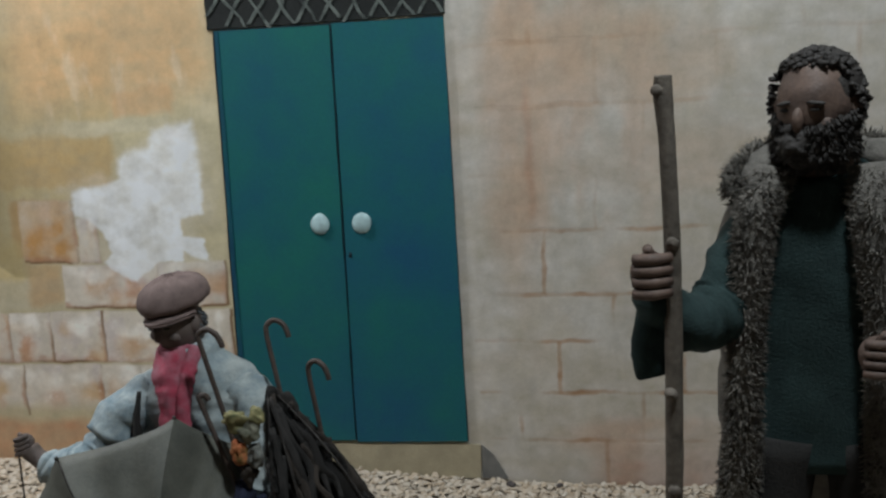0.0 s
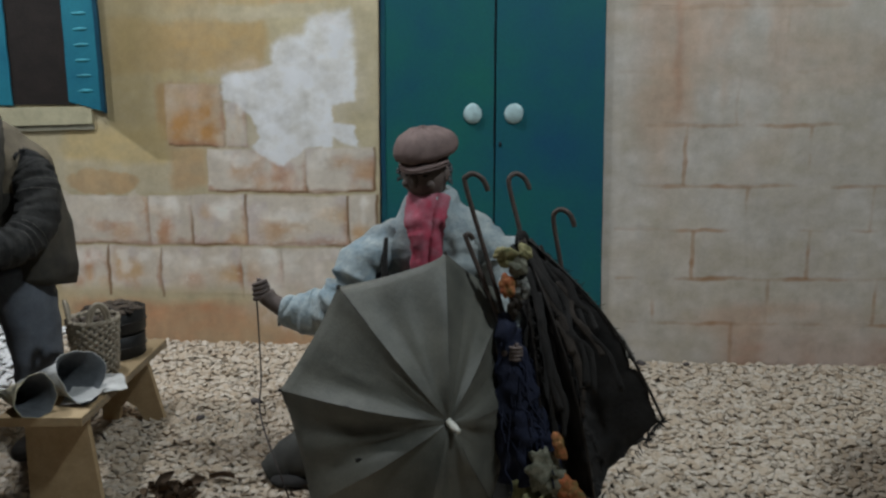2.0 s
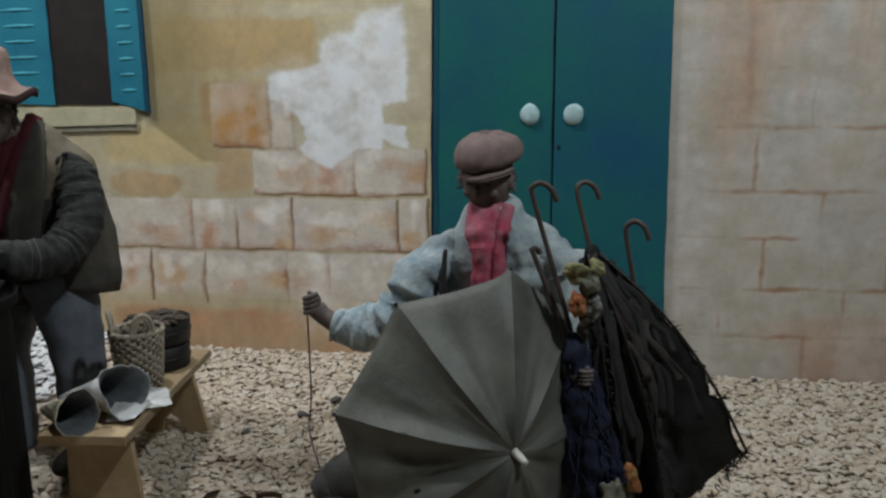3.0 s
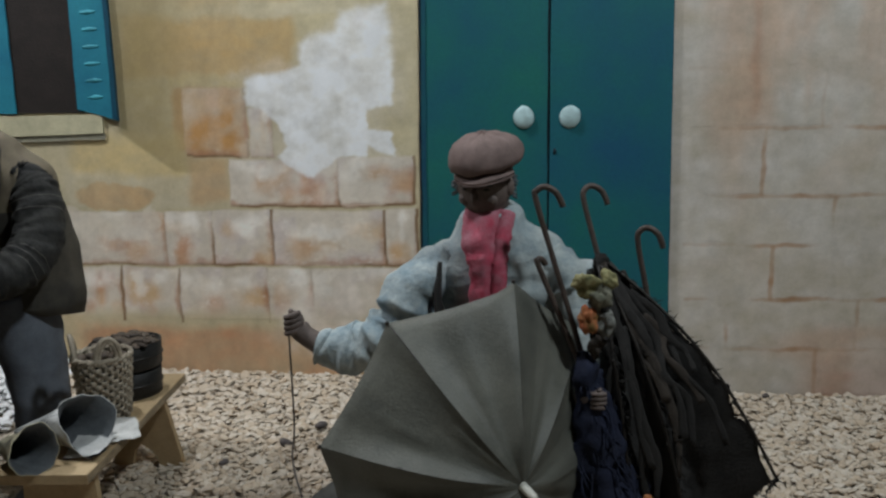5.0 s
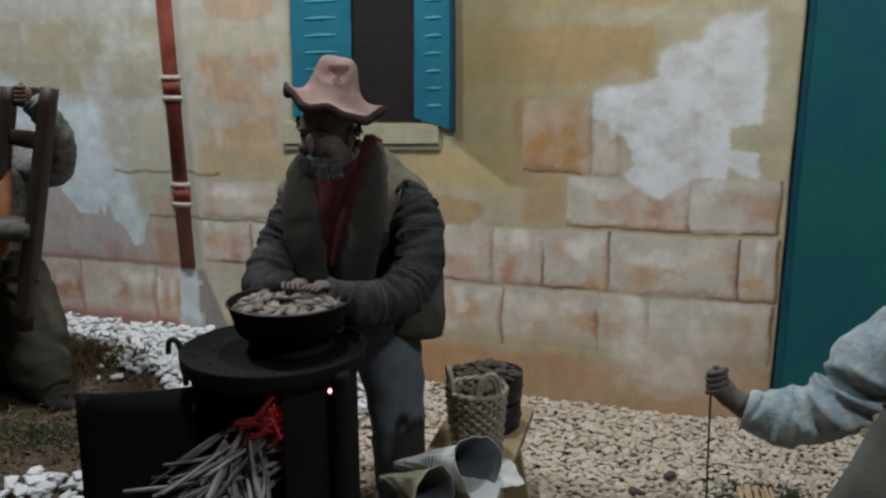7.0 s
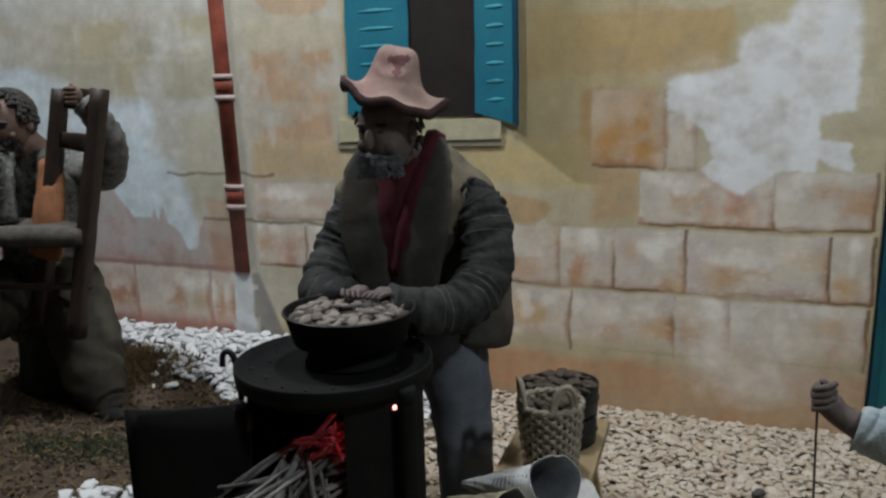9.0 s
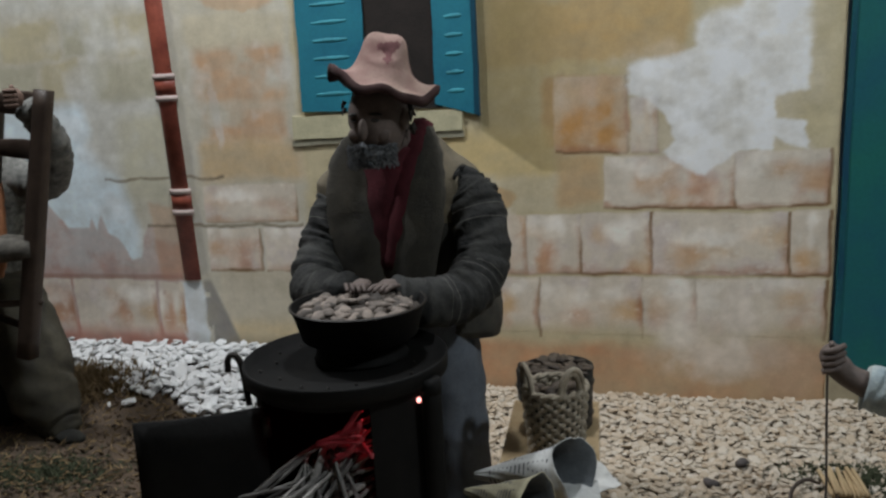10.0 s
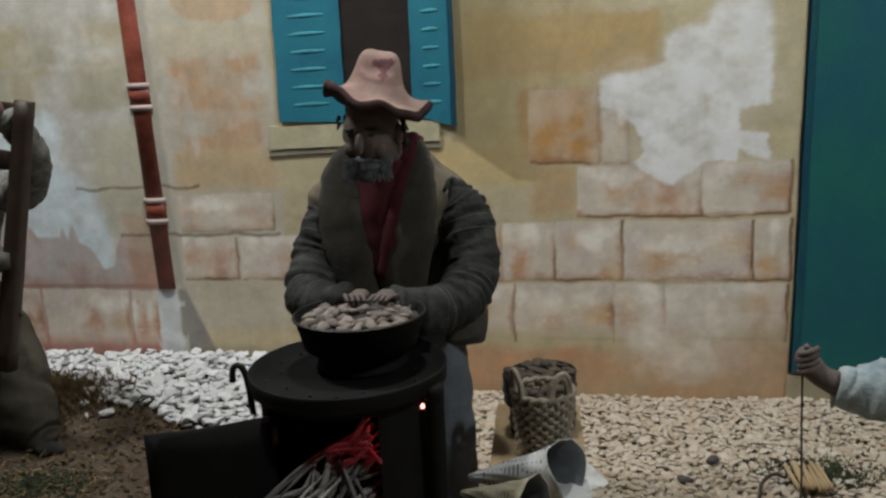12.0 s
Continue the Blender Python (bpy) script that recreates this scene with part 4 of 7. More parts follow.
def firewood():
    fw = thing("firewood", "bundle of grey burnt twigs glowing red inside", "firewood")
    fw.matrix_world = STOVE
    rng = random.Random(21)
    for i in range(96):
        inner = Vector((rng.uniform(-0.905, -0.868), rng.uniform(0.750, 0.790), rng.uniform(0.150, 0.208)))
        outer = Vector((rng.uniform(-1.000, -0.905), rng.uniform(0.655, 0.705), rng.uniform(0.090, 0.172)))
        if i % 3 == 0:
            inner = Vector((rng.uniform(-0.93, -0.90), rng.uniform(0.735, 0.76), rng.uniform(0.165, 0.195)))
            outer = Vector((rng.uniform(-0.930, -0.845), rng.uniform(0.665, 0.70), rng.uniform(0.10, 0.15)))
        outer = inner.lerp(outer, rng.uniform(0.75, 1.05))
        mid = (inner + outer) / 2 + Vector((rng.uniform(-1, 1), rng.uniform(-1, 1), rng.uniform(-1, 1))) * 0.009
        r = rng.uniform(0.0008, 0.0020) * (2.0 if i % 11 == 0 else 1.0)
        bm = bmesh.new()
        tube(bm, [(*inner, r * 0.8), (*mid, r * 1.05), (*outer, r * 0.9)], 0, 7, 3, 0.0008, 160)
        part("twig", bm, M_TWIG_ONE, fw)
    for i in range(13):
        a = Vector((rng.uniform(-0.912, -0.886), rng.uniform(0.728, 0.760), rng.uniform(0.184, 0.206)))
        b = Vector((rng.uniform(-0.876, -0.864), rng.uniform(0.728, 0.745), rng.uniform(0.196, 0.226)))
        if i > 10:
            a, b = Vector((-0.900, 0.736, 0.200)), Vector((rng.uniform(-0.885, -0.872), 0.740, rng.uniform(0.228, 0.238)))
        bm = bmesh.new()
        r = rng.uniform(0.0009, 0.0017)
        tube(bm, [(*a, r), (*((a + b) / 2 + Vector((0, rng.uniform(-0.003, 0.003), rng.uniform(-0.003, 0.003)))), r * 1.2), (*b, r * 0.7)], 0, 7, 4, 0.0012, 160)
        part("ember_twig", bm, M_EMBER, fw, "red glowing twig")
    bm = bmesh.new()
    ball(bm, (-0.905, 0.775, 0.105), (0.045, 0.040, 0.040), 0, 3, 0.01, 40)
    part("ash_heap", bm, M_IRON, fw)


M_TWIG_ONE = material("grey_twig", (0.34, 0.32, 0.295), 0.85, 0.6, 80, 400, 0.6, second=(0.085, 0.078, 0.072), random_by="object")
firewood()
ember = bpy.data.lights.new("ember_lamp", "POINT")
ember.energy, ember.color, ember.shadow_soft_size = 0.012, (1.0, 0.03, 0.05), 0.006
new("ember_lamp", ember).location = STOVE @ Vector((-0.872, 0.752, 0.226))

# ---- bench and what stands on it ----
BENCH = Matrix.Translation((-0.762, 0.993, 0)) @ Matrix.Rotation(radians(4.5), 4, "Z")
BTOP = 0.0805


def bench():
    be = thing("bench", "low unpainted pine bench with plywood edges", "bench")
    be.matrix_world = BENCH
    bm = bmesh.new()
    box(bm, -0.052, 0.052, -0.157, 0.157, BTOP - 0.0115, BTOP, 0.0008)
    part("seat_board", bm, M_PINE, be, smooth=False)
    for x in (-0.0524, 0.0524):
        for k in range(3):
            bm = bmesh.new()
            z = BTOP - 0.0100 + 0.0032 * k
            box(bm, x - 0.0002, x + 0.0002, -0.156, 0.156, z, z + 0.0016)
            part("ply_layer", bm, M_PLY, be, smooth=False)
    for y, lean in ((-0.118, -0.004), (0.098, 0.020)):
        foot = floor_at(-0.762, 0.993 + y + lean) - 0.004
        top, bm = BTOP - 0.0118, bmesh.new()
        pts = [(-0.042, foot), (-0.039, top), (0.039, top), (0.042, foot), (0.019, foot), (0.011, foot + 0.030), (0.0, foot + 0.040), (-0.011, foot + 0.030), (-0.019, foot)]
        skew = lambda z: lean * (top - z) / (top - foot)
        a = [bm.verts.new((x + 0.3 * max(0, x) * (top - z) / (top - foot), y + skew(z), z)) for x, z in pts]
        b = [bm.verts.new((x + 0.3 * max(0, x) * (top - z) / (top - foot), y + 0.010 + skew(z), z)) for x, z in pts]
        bm.faces.new(a)
        bm.faces.new(b[::-1])
        for k in range(len(pts)):
            j = (k + 1) % len(pts)
            bm.faces.new((a[j], a[k], b[k], b[j]))
        part("leg_board", bm, M_PINE, be, "pine leg board with cut-out foot", smooth=False)


bench()


def basket():
    bk = thing("wicker_basket", "small round wicker basket of chestnuts on the bench", "basket", at=(-0.755, 0.995, BTOP))
    R = lambda h: 0.0262 + 0.0065 * h / 0.078
    rows = 14
    for i in range(rows):
        h = 0.004 + 0.071 * i / (rows - 1)
        bm = bmesh.new()
        seg, pts = 96, []
        for k in range(seg + 1):
            t = 2 * math.pi * k / seg
            w = math.cos(15 * t + math.pi * i)
            pts.append((R(h) + 0.0024 * w, t, h + 0.0006 * math.sin(5 * t + i)))
        rings = []
        for r, t, hh in pts[:-1]:
            c, s = math.cos(t), math.sin(t)
            rings.append([bm.verts.new(((r + 0.0017 * math.cos(a)) * c, (r + 0.0017 * math.cos(a)) * s, hh + 0.0028 * math.sin(a))) for a in np.linspace(0, 2 * math.pi, 7)[:-1]])
        for k in range(seg):
            a, b = rings[k], rings[(k + 1) % seg]
            for j in range(6):
                bm.faces.new((a[j], a[(j + 1) % 6], b[(j + 1) % 6], b[j]))
        part("woven_ring", bm, M_WICKER, bk)
    for k in range(30):
        t = 2 * math.pi * (k + 0.5) / 30
        bm = bmesh.new()
        tube(bm, [((R(h)) * math.cos(t), (R(h)) * math.sin(t), h, 0.0015) for h in (0.0, 0.04, 0.078)], 0, 6, 2)
        part("upright", bm, M_WICKER, bk)
    for ph in (0, 1):
        bm = bmesh.new()
        tube(bm, [((0.0332 + 0.0014 * math.cos(9 * t + ph * 3.1)) * math.cos(t), (0.0332 + 0.0014 * math.cos(9 * t + ph * 3.1)) * math.sin(t), 0.0795 + 0.0016 * math.sin(9 * t + ph * 3.1), 0.0024) for t in np.linspace(0, 2 * math.pi, 40)], 0, 8, 2)
        part("braided_rim", bm, M_WICKER, bk)
    for a in (208, 312):
        for dr in (0.0, 0.0042):
            bm = bmesh.new()
            pts = []
            for u in np.linspace(0, math.pi, 7):
                t = radians(a) + 0.46 * math.cos(u) * (1 - dr * 60)
                pts.append(((0.0332 - dr * 0.5) * math.cos(t), (0.0332 - dr * 0.5) * math.sin(t), 0.076 + (0.031 - dr) * math.sin(u), 0.0029))
            tube(bm, pts, 0, 8, 4)
            part("handle", bm, M_WICKER, bk)
    bm = bmesh.new()
    lathe(bm, [(0.0, 0.002), (0.024, 0.002), (0.029, 0.064), (0.0, 0.072)], 0, 24)
    part("lining", bm, M_BLACK_TIN, bk)
    rng = random.Random(4)
    for i in range(14):
        r, a = 0.024 * math.sqrt(rng.random()), rng.uniform(0, 6.28)
        bm = bmesh.new()
        ball(bm, (r * math.cos(a), r * math.sin(a), 0.073 + rng.uniform(0, 0.005)), (0.0075, 0.0058, 0.0048), 0, 2, 0.001, 120, (rng.uniform(-30, 30), rng.uniform(-30, 30), rng.uniform(0, 180)))
        part("chestnut", bm, CHESTNUT_DARK, bk)


CHESTNUT_DARK = material("dark_chestnut", (0.13, 0.098, 0.072), 0.6, 0.6, 90, 400, 0.3, second=(0.045, 0.034, 0.027), random_by="object")
basket()


def tin(name, label, z, r, h, heap, at, turn):
    tn = thing(name, label, "pan", at=(at[0], at[1], z))
    tn.rotation_euler = turn
    bm = bmesh.new()
    wave = lambda t, rr, zz: (rr * 0.10 * math.cos(2 * t - 0.9), 0)
    lathe(bm, [(0.0, 0.0), (r - 0.003, 0.0), (r, 0.003), (r + 0.001, h), (r - 0.001, h + 0.001), (r - 0.003, h), (r - 0.004, 0.004), (0.0, 0.004)], 0, 40, (0, 0, 0), wave)
    part("shell", bm, M_BLACK_TIN, tn)
    bm = bmesh.new()
    lathe(bm, [(r + 0.0005, h * 0.45), (r + 0.0022, h * 0.5), (r + 0.0005, h * 0.55)], 0, 40, (0, 0, 0), wave)
    part("band", bm, M_IRON_RIM, tn)
    if heap:
        rng = random.Random(5)
        # flat dark disc, coloured as shade between the nuts
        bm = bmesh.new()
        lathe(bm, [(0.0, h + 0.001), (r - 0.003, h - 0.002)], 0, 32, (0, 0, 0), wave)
        part("chestnut_shade_disc", bm, M_CHESTNUT_SHADE, tn)
        for i in range(60):
            q, a = (r - 0.006) * math.sqrt(rng.random()), rng.uniform(0, 6.28)
            bm = bmesh.new()
            ball(bm, (q * 1.05 * math.cos(a), q * 1.05 * math.sin(a), h + rng.uniform(0.0, 0.003)), (0.0092, 0.0062, 0.0022), 0, 2, 0.0012, 120, (rng.uniform(-20, 20), rng.uniform(-20, 20), rng.uniform(0, 180)))
            part("chestnut", bm, CHESTNUT_DARK, tn)


tin("tin_pan", "black oval tin pan standing open on the bench", BTOP, 0.037, 0.034, False, (-0.762, 1.072), (0, 0, 0.3))
tin("tin_pan", "black oval tin pan heaped with dark chestnuts on another pan", BTOP + 0.0355, 0.041, 0.036, True, (-0.765, 1.074), (0.0, 0.0, 0.3))


def cone(label, mouth, way, length, r, mat, flare, seed):
    """A twisted newspaper cone with a torn mouth and unreadable print."""
    cn = thing("paper_cone", label, "paper cone", "newspaper cones on the bench")
    way = Vector(way).normalized()
    side = way.cross(Vector((0, 0, 1))).normalized()
    up = side.cross(way)
    mouth = Vector(mouth)

    def at(u, t, off=0.0):
        rr = r * (0.10 + 0.90 * (1 - u)) + off
        lip = flare * r * max(0.0, 1 - u * 7) * (0.6 + 0.4 * math.sin(3 * t + seed))
        d = side * math.cos(t) + up * math.sin(t)
        return mouth + way * (length * u - lip * 0.8 * math.cos(t + seed)) + d * (rr + lip * 0.7 + 0.0008 * math.sin(9 * t + 14 * u + seed))

    bm = bmesh.new()
    us, seg = np.linspace(0, 1, 12), 36
    for off, mi in ((0.0, 0), (-0.0009, 1)):
        g = [[bm.verts.new(at(u, 2 * math.pi * k / seg, off)) for k in range(seg)] for u in us]
        for i in range(11):
            for k in range(seg):
                q = (g[i][k], g[i][(k + 1) % seg], g[i + 1][(k + 1) % seg], g[i + 1][k])
                bm.faces.new(q if off else q[::-1]).material_index = mi
        if off == 0:
            outer = g[0]
        else:
            for k in range(seg):
                bm.faces.new((outer[k], outer[(k + 1) % seg], g[0][(k + 1) % seg], g[0][k]))
    part("paper", bm, [mat, M_PAPER_SHADED], cn)
    rng = random.Random(seed)
    for col in range(6):
        bm = bmesh.new()
        t0 = 0.3 + col * 0.95
        for k in range(15):
            u = 0.13 + 0.048 * k
            w = 0.65 * rng.uniform(0.6, 1.0)
            q = []
            for uu, tt in ((u, t0), (u, t0 + w), (u + 0.016, t0 + w), (u + 0.016, t0)):
                q.append(bm.verts.new(at(uu, tt, 0.0006)))
            bm.faces.new(q)
        part("print_bars", bm, M_INK, cn)


M_PAPER_WHITE = material("white_newspaper", (0.62, 0.61, 0.58), 0.85, 0.2, 50, 300, 0.15)
# inner paper darkened for its print and for the shade in the cone
M_PAPER_SHADED = material("newspaper_inside_shaded", (0.11, 0.118, 0.125), 0.85, 0.3, 50)
cone("grey newspaper cone lying open on the bench", (-0.722, 0.896, BTOP + 0.0330), (-0.86, 0.22, -0.20), 0.112, 0.0300, M_PAPER, 0.40, 1)
cone("yellowed newspaper cone lying open on the bench", (-0.752, 0.840, BTOP + 0.0260), (-0.75, 0.45, -0.16), 0.092, 0.0250, M_PAPER_OLD, 0.25, 4)


def loose_sheet(label, corners, mat, seed):
    """A limp piece of newspaper: four corners, crumpled between them."""
    sh = thing("paper_sheet", label, "paper")
    a, b, c, d = (Vector(p) for p in corners)
    bm, n = bmesh.new(), 14
    for off, flip in ((0.0, 1), (-0.0008, -1)):
        g = []
        for i in range(n + 1):
            row = []
            for k in range(n + 1):
                p = a.lerp(b, k / n).lerp(d.lerp(c, k / n), i / n)
                q = p * 55 + Vector((seed, 0, 0))
                p += Vector((0.002 * noise.noise(q + Vector((7, 0, 0))), 0.002 * noise.noise(q), off + 0.0035 * abs(noise.noise(q * 0.7)) + 0.0015 * noise.noise(q * 2)))
                row.append(bm.verts.new(p))
            g.append(row)
        for i in range(n):
            for k in range(n):
                q = (g[i][k], g[i][k + 1], g[i + 1][k + 1], g[i + 1][k])
                bm.faces.new(q if flip > 0 else q[::-1])
    part("leaf", bm, mat, sh, smooth=False)


loose_sheet("crumpled white newspaper flap hanging over the bench edge", ((-0.742, 0.972, BTOP + 0.006), (-0.712, 0.982, BTOP + 0.006), (-0.684, 0.936, BTOP + 0.001), (-0.706, 0.914, BTOP + 0.004)), M_PAPER_WHITE, 2)
loose_sheet("crumpled grey-blue newspaper between the cones", ((-0.748, 0.915, BTOP + 0.010), (-0.706, 0.925, BTOP + 0.010), (-0.698, 0.868, BTOP + 0.010), (-0.742, 0.872, BTOP + 0.002)), M_PAPER, 5)

# ---- the umbrella mender's umbrellas ----
def open_umbrella():
    um = thing("open_umbrella", "open olive-green cloth umbrella held across the mender's lap", "umbrella")
    hub, apex = Vector((-0.264, 0.806, 0.120)), Vector((-0.243, 0.770, 0.118))
    n = Vector((0.125, -0.965, 0.229)).normalized()
    e1 = Vector((-0.625, 0.102, 0.774))
    e1 = (e1 - n * e1.dot(n)).normalized()
    e2 = n.cross(e1)
    if e2.z > 0:
        e2 = -e2
    R, eighth = 0.172, math.pi / 4

    def skin(a, s, off=0.0):
        """The cloth at angle a and s of the way from the tip to the rim: taut ridges over the ribs, hollow panels between."""
        f = a / eighth - math.floor(a / eighth)
        mid = math.sin(math.pi * f)
        rim = hub + (e1 * math.cos(a) + e2 * math.sin(a)) * R * math.cos(math.pi / 8) / math.cos((f - 0.5) * eighth) * (1 - 0.022 * mid)
        away = max(0.0, rim.x - hub.x)
        rim += Vector((-0.40 * away, 0.55 * away, 0.0))
        p = apex.lerp(rim, s)
        p += n * (0.026 * math.sin(math.pi * s ** 0.8) - 0.011 * mid * math.sin(math.pi * min(1, s * 1.05)) ** 1.5 + off)
        p.z -= 0.10 * away * s * (1 - s)
        drawn = noise.noise(Vector((a * 5.5, s * 1.6, 2.0))) * 0.0050 + noise.noise(Vector((a * 14, s * 2.5, 5.0))) * 0.0018
        return p + n * (drawn + 0.0036 * noise.noise(p * 17) + 0.0010 * noise.noise(p * 70)) * min(1, 2.5 * s)

    rings, seg = 18, 12
    for g in range(8):
        bm = bmesh.new()
        for off, flip in ((0.0, 1), (-0.0012, -1)):
            grid = [[bm.verts.new(skin((g + min(k / seg, 0.9999)) * eighth, max(t, 0.01), off)) for k in range(seg + 1)] for t in np.linspace(0, 1, rings)]
            for i in range(rings - 1):
                for k in range(seg):
                    q = (grid[i][k], grid[i][k + 1], grid[i + 1][k + 1], grid[i + 1][k])
                    bm.faces.new(q[::-1] if flip > 0 else q)
            if off == 0:
                edge = grid[-1]
            else:
                for k in range(seg):
                    bm.faces.new((edge[k], edge[k + 1], grid[-1][k + 1], grid[-1][k]))
        bmesh.ops.recalc_face_normals(bm, faces=bm.faces)
        part("canopy_panel", bm, M_CANOPY, um)
        bm = bmesh.new()
        tube(bm, [(*skin(g * eighth, t, -0.002), 0.0011) for t in np.linspace(0.03, 1, 7)], 0, 6, 2)
        part("rib", bm, M_IRON_RIM, um)
        bm = bmesh.new()
        ball(bm, skin(g * eighth, 1.0), (0.0022, 0.0022, 0.0022), 0, 2)
        part("rib_end", bm, M_IRON_RIM, um)
    bm = bmesh.new()
    a = skin(0.1, 0.012)
    b = a + Vector((0.013, -0.012, -0.007))
    tube(bm, [(*a, 0.0045), (*(a * 0.5 + b * 0.5), 0.0042), (*b, 0.0028)], 0, 10, 3)
    part("ferrule", bm, M_BONE, um, "short white ferrule")
    bm = bmesh.new()
    tube(bm, [(*a, 0.003), (*(hub - n * 0.08), 0.003)], 0, 8, 4)
    part("shaft", bm, M_HANDLE, um)
    bm = bmesh.new()
    ball(bm, skin(1.25 * eighth + 0.42, 0.62, 0.0006), (0.004, 0.001, 0.003), 0, 2, 0.001, 200)
    part("stain", bm, M_BLACK_CLOTH, um, "small dark stain on the cloth")


open_umbrella()


def crook(bm, top, foot, r, bend, hook=0.016):
    """A straight stick with a hooked handle: the hook turns over towards bend."""
    top, foot, bend = Vector(top), Vector(foot), Vector(bend).normalized()
    up = (top - foot).normalized()
    pts = [(*foot, r), (*(foot.lerp(top, 0.5)), r), (*(top - up * hook), r)]
    for a in (50, 95, 140, 180):
        t = radians(a)
        pts.append((*(top - up * hook + bend * hook * 0.75 * (1 - math.cos(t)) + up * hook * 0.95 * math.sin(t)), r * 1.1))
    pts.append((*(top - up * hook * 1.35 + bend * hook * 1.5), r))
    tube(bm, pts, 0, 10, 5)


def folded(label, top, mid, rim, size, cloth, flat, handle_to, seed, fringe=0, hook=0.016):
    """A slack, folded umbrella: pleated cloth that widens from its neck, a crooked handle above."""
    um = thing("folded_umbrella", label, "umbrella", "folded umbrellas beside the mender")
    bm = bmesh.new()
    mids = [(Vector(mid).lerp(Vector(rim), t)) for t in (0.0, 0.3, 0.65, 1.0)]
    rows = [(*p, s * size, s * size * flat) for p, s in zip(mids, (0.18, 0.45, 0.78, 1.0))]
    tube(bm, rows, 0, 64, 12, 0.010, 40, closed=True, pleat=0.14, pleats=5, folds=1.0)
    rng = random.Random(seed)
    part("cloth", bm, cloth, um)
    if fringe:
        bm = bmesh.new()
        end, ax = mids[-1], (mids[-1] - mids[0]).normalized()
        for k in range(fringe):
            p = Vector(mid).lerp(Vector(rim), rng.uniform(0.1, 1.0))
            d = Vector((rng.uniform(-1, 1), rng.uniform(-1, 0.4), rng.uniform(-0.4, 1))).normalized()
            s = (p - mids[0]).length / (end - mids[0]).length
            tuft(bm, p + d * size * (0.2 + 0.75 * s) * 0.95, d * 0.5 + ax * 0.6, rng.uniform(0.008, 0.02), 0.0012)
        tagged(part("torn_fringe", bm, cloth, um), kind="stuff")
        for k in range(fringe // 4):
            p = Vector(mid).lerp(Vector(rim), rng.uniform(0.05, 0.8))
            way = Vector((rng.uniform(-0.7, 1), rng.uniform(-1, -0.2), rng.uniform(-0.2, 0.7))).normalized()
            pts = []
            for i in range(5):
                s = (p - mids[0]).length / (end - mids[0]).length
                d = (way + Vector((rng.uniform(-1, 1), rng.uniform(-1, 1), rng.uniform(-1, 1))) * 0.22).normalized()
                q = p + d * size * (0.28 + 0.75 * s) * rng.uniform(0.9, 1.12)
                pts.append((*q, 0.0010))
                p = p + ax * rng.uniform(0.008, 0.022) + Vector((rng.uniform(-1, 1), rng.uniform(-1, 1), rng.uniform(-1, 1))) * 0.006
            bm = bmesh.new()
            tube(bm, pts, 0, 5, 5)
            part("loose_thread", bm, cloth, um)
    bm = bmesh.new()
    crook(bm, top, Vector(mid).lerp(Vector(rim), 0.15), 0.0028, handle_to, hook)
    part("handle", bm, M_HANDLE, um, "bent wooden crook handle")


folded("black cloth umbrella leaning half open on the gravel", (-0.186, 0.957, 0.366), (-0.168, 0.935, 0.285), (-0.085, 0.900, 0.030), 0.040, M_BLACK_CLOTH, 0.6, (1, 0.2, 0), 3, 60)
folded("ragged black umbrella with a thin crook handle", (-0.131, 0.934, 0.326), (-0.118, 0.925, 0.235), (-0.060, 0.895, 0.050), 0.026, M_BLACK_CLOTH, 0.7, (1, -0.2, 0), 4, 50)
folded("navy blue umbrella folded under the black ones", (-0.236, 0.889, 0.374), (-0.180, 0.875, 0.190), (-0.150, 0.860, 0.060), 0.028, M_BLUE_CLOTH, 0.7, (1, 0, 0), 5, 60)
folded("second navy umbrella bundled between the others", (-0.232, 0.872, 0.305), (-0.188, 0.862, 0.215), (-0.152, 0.846, 0.020), 0.030, M_BLUE_CLOTH, 0.7, (0.2, 0.2, 0), 6, 90, 0.006)


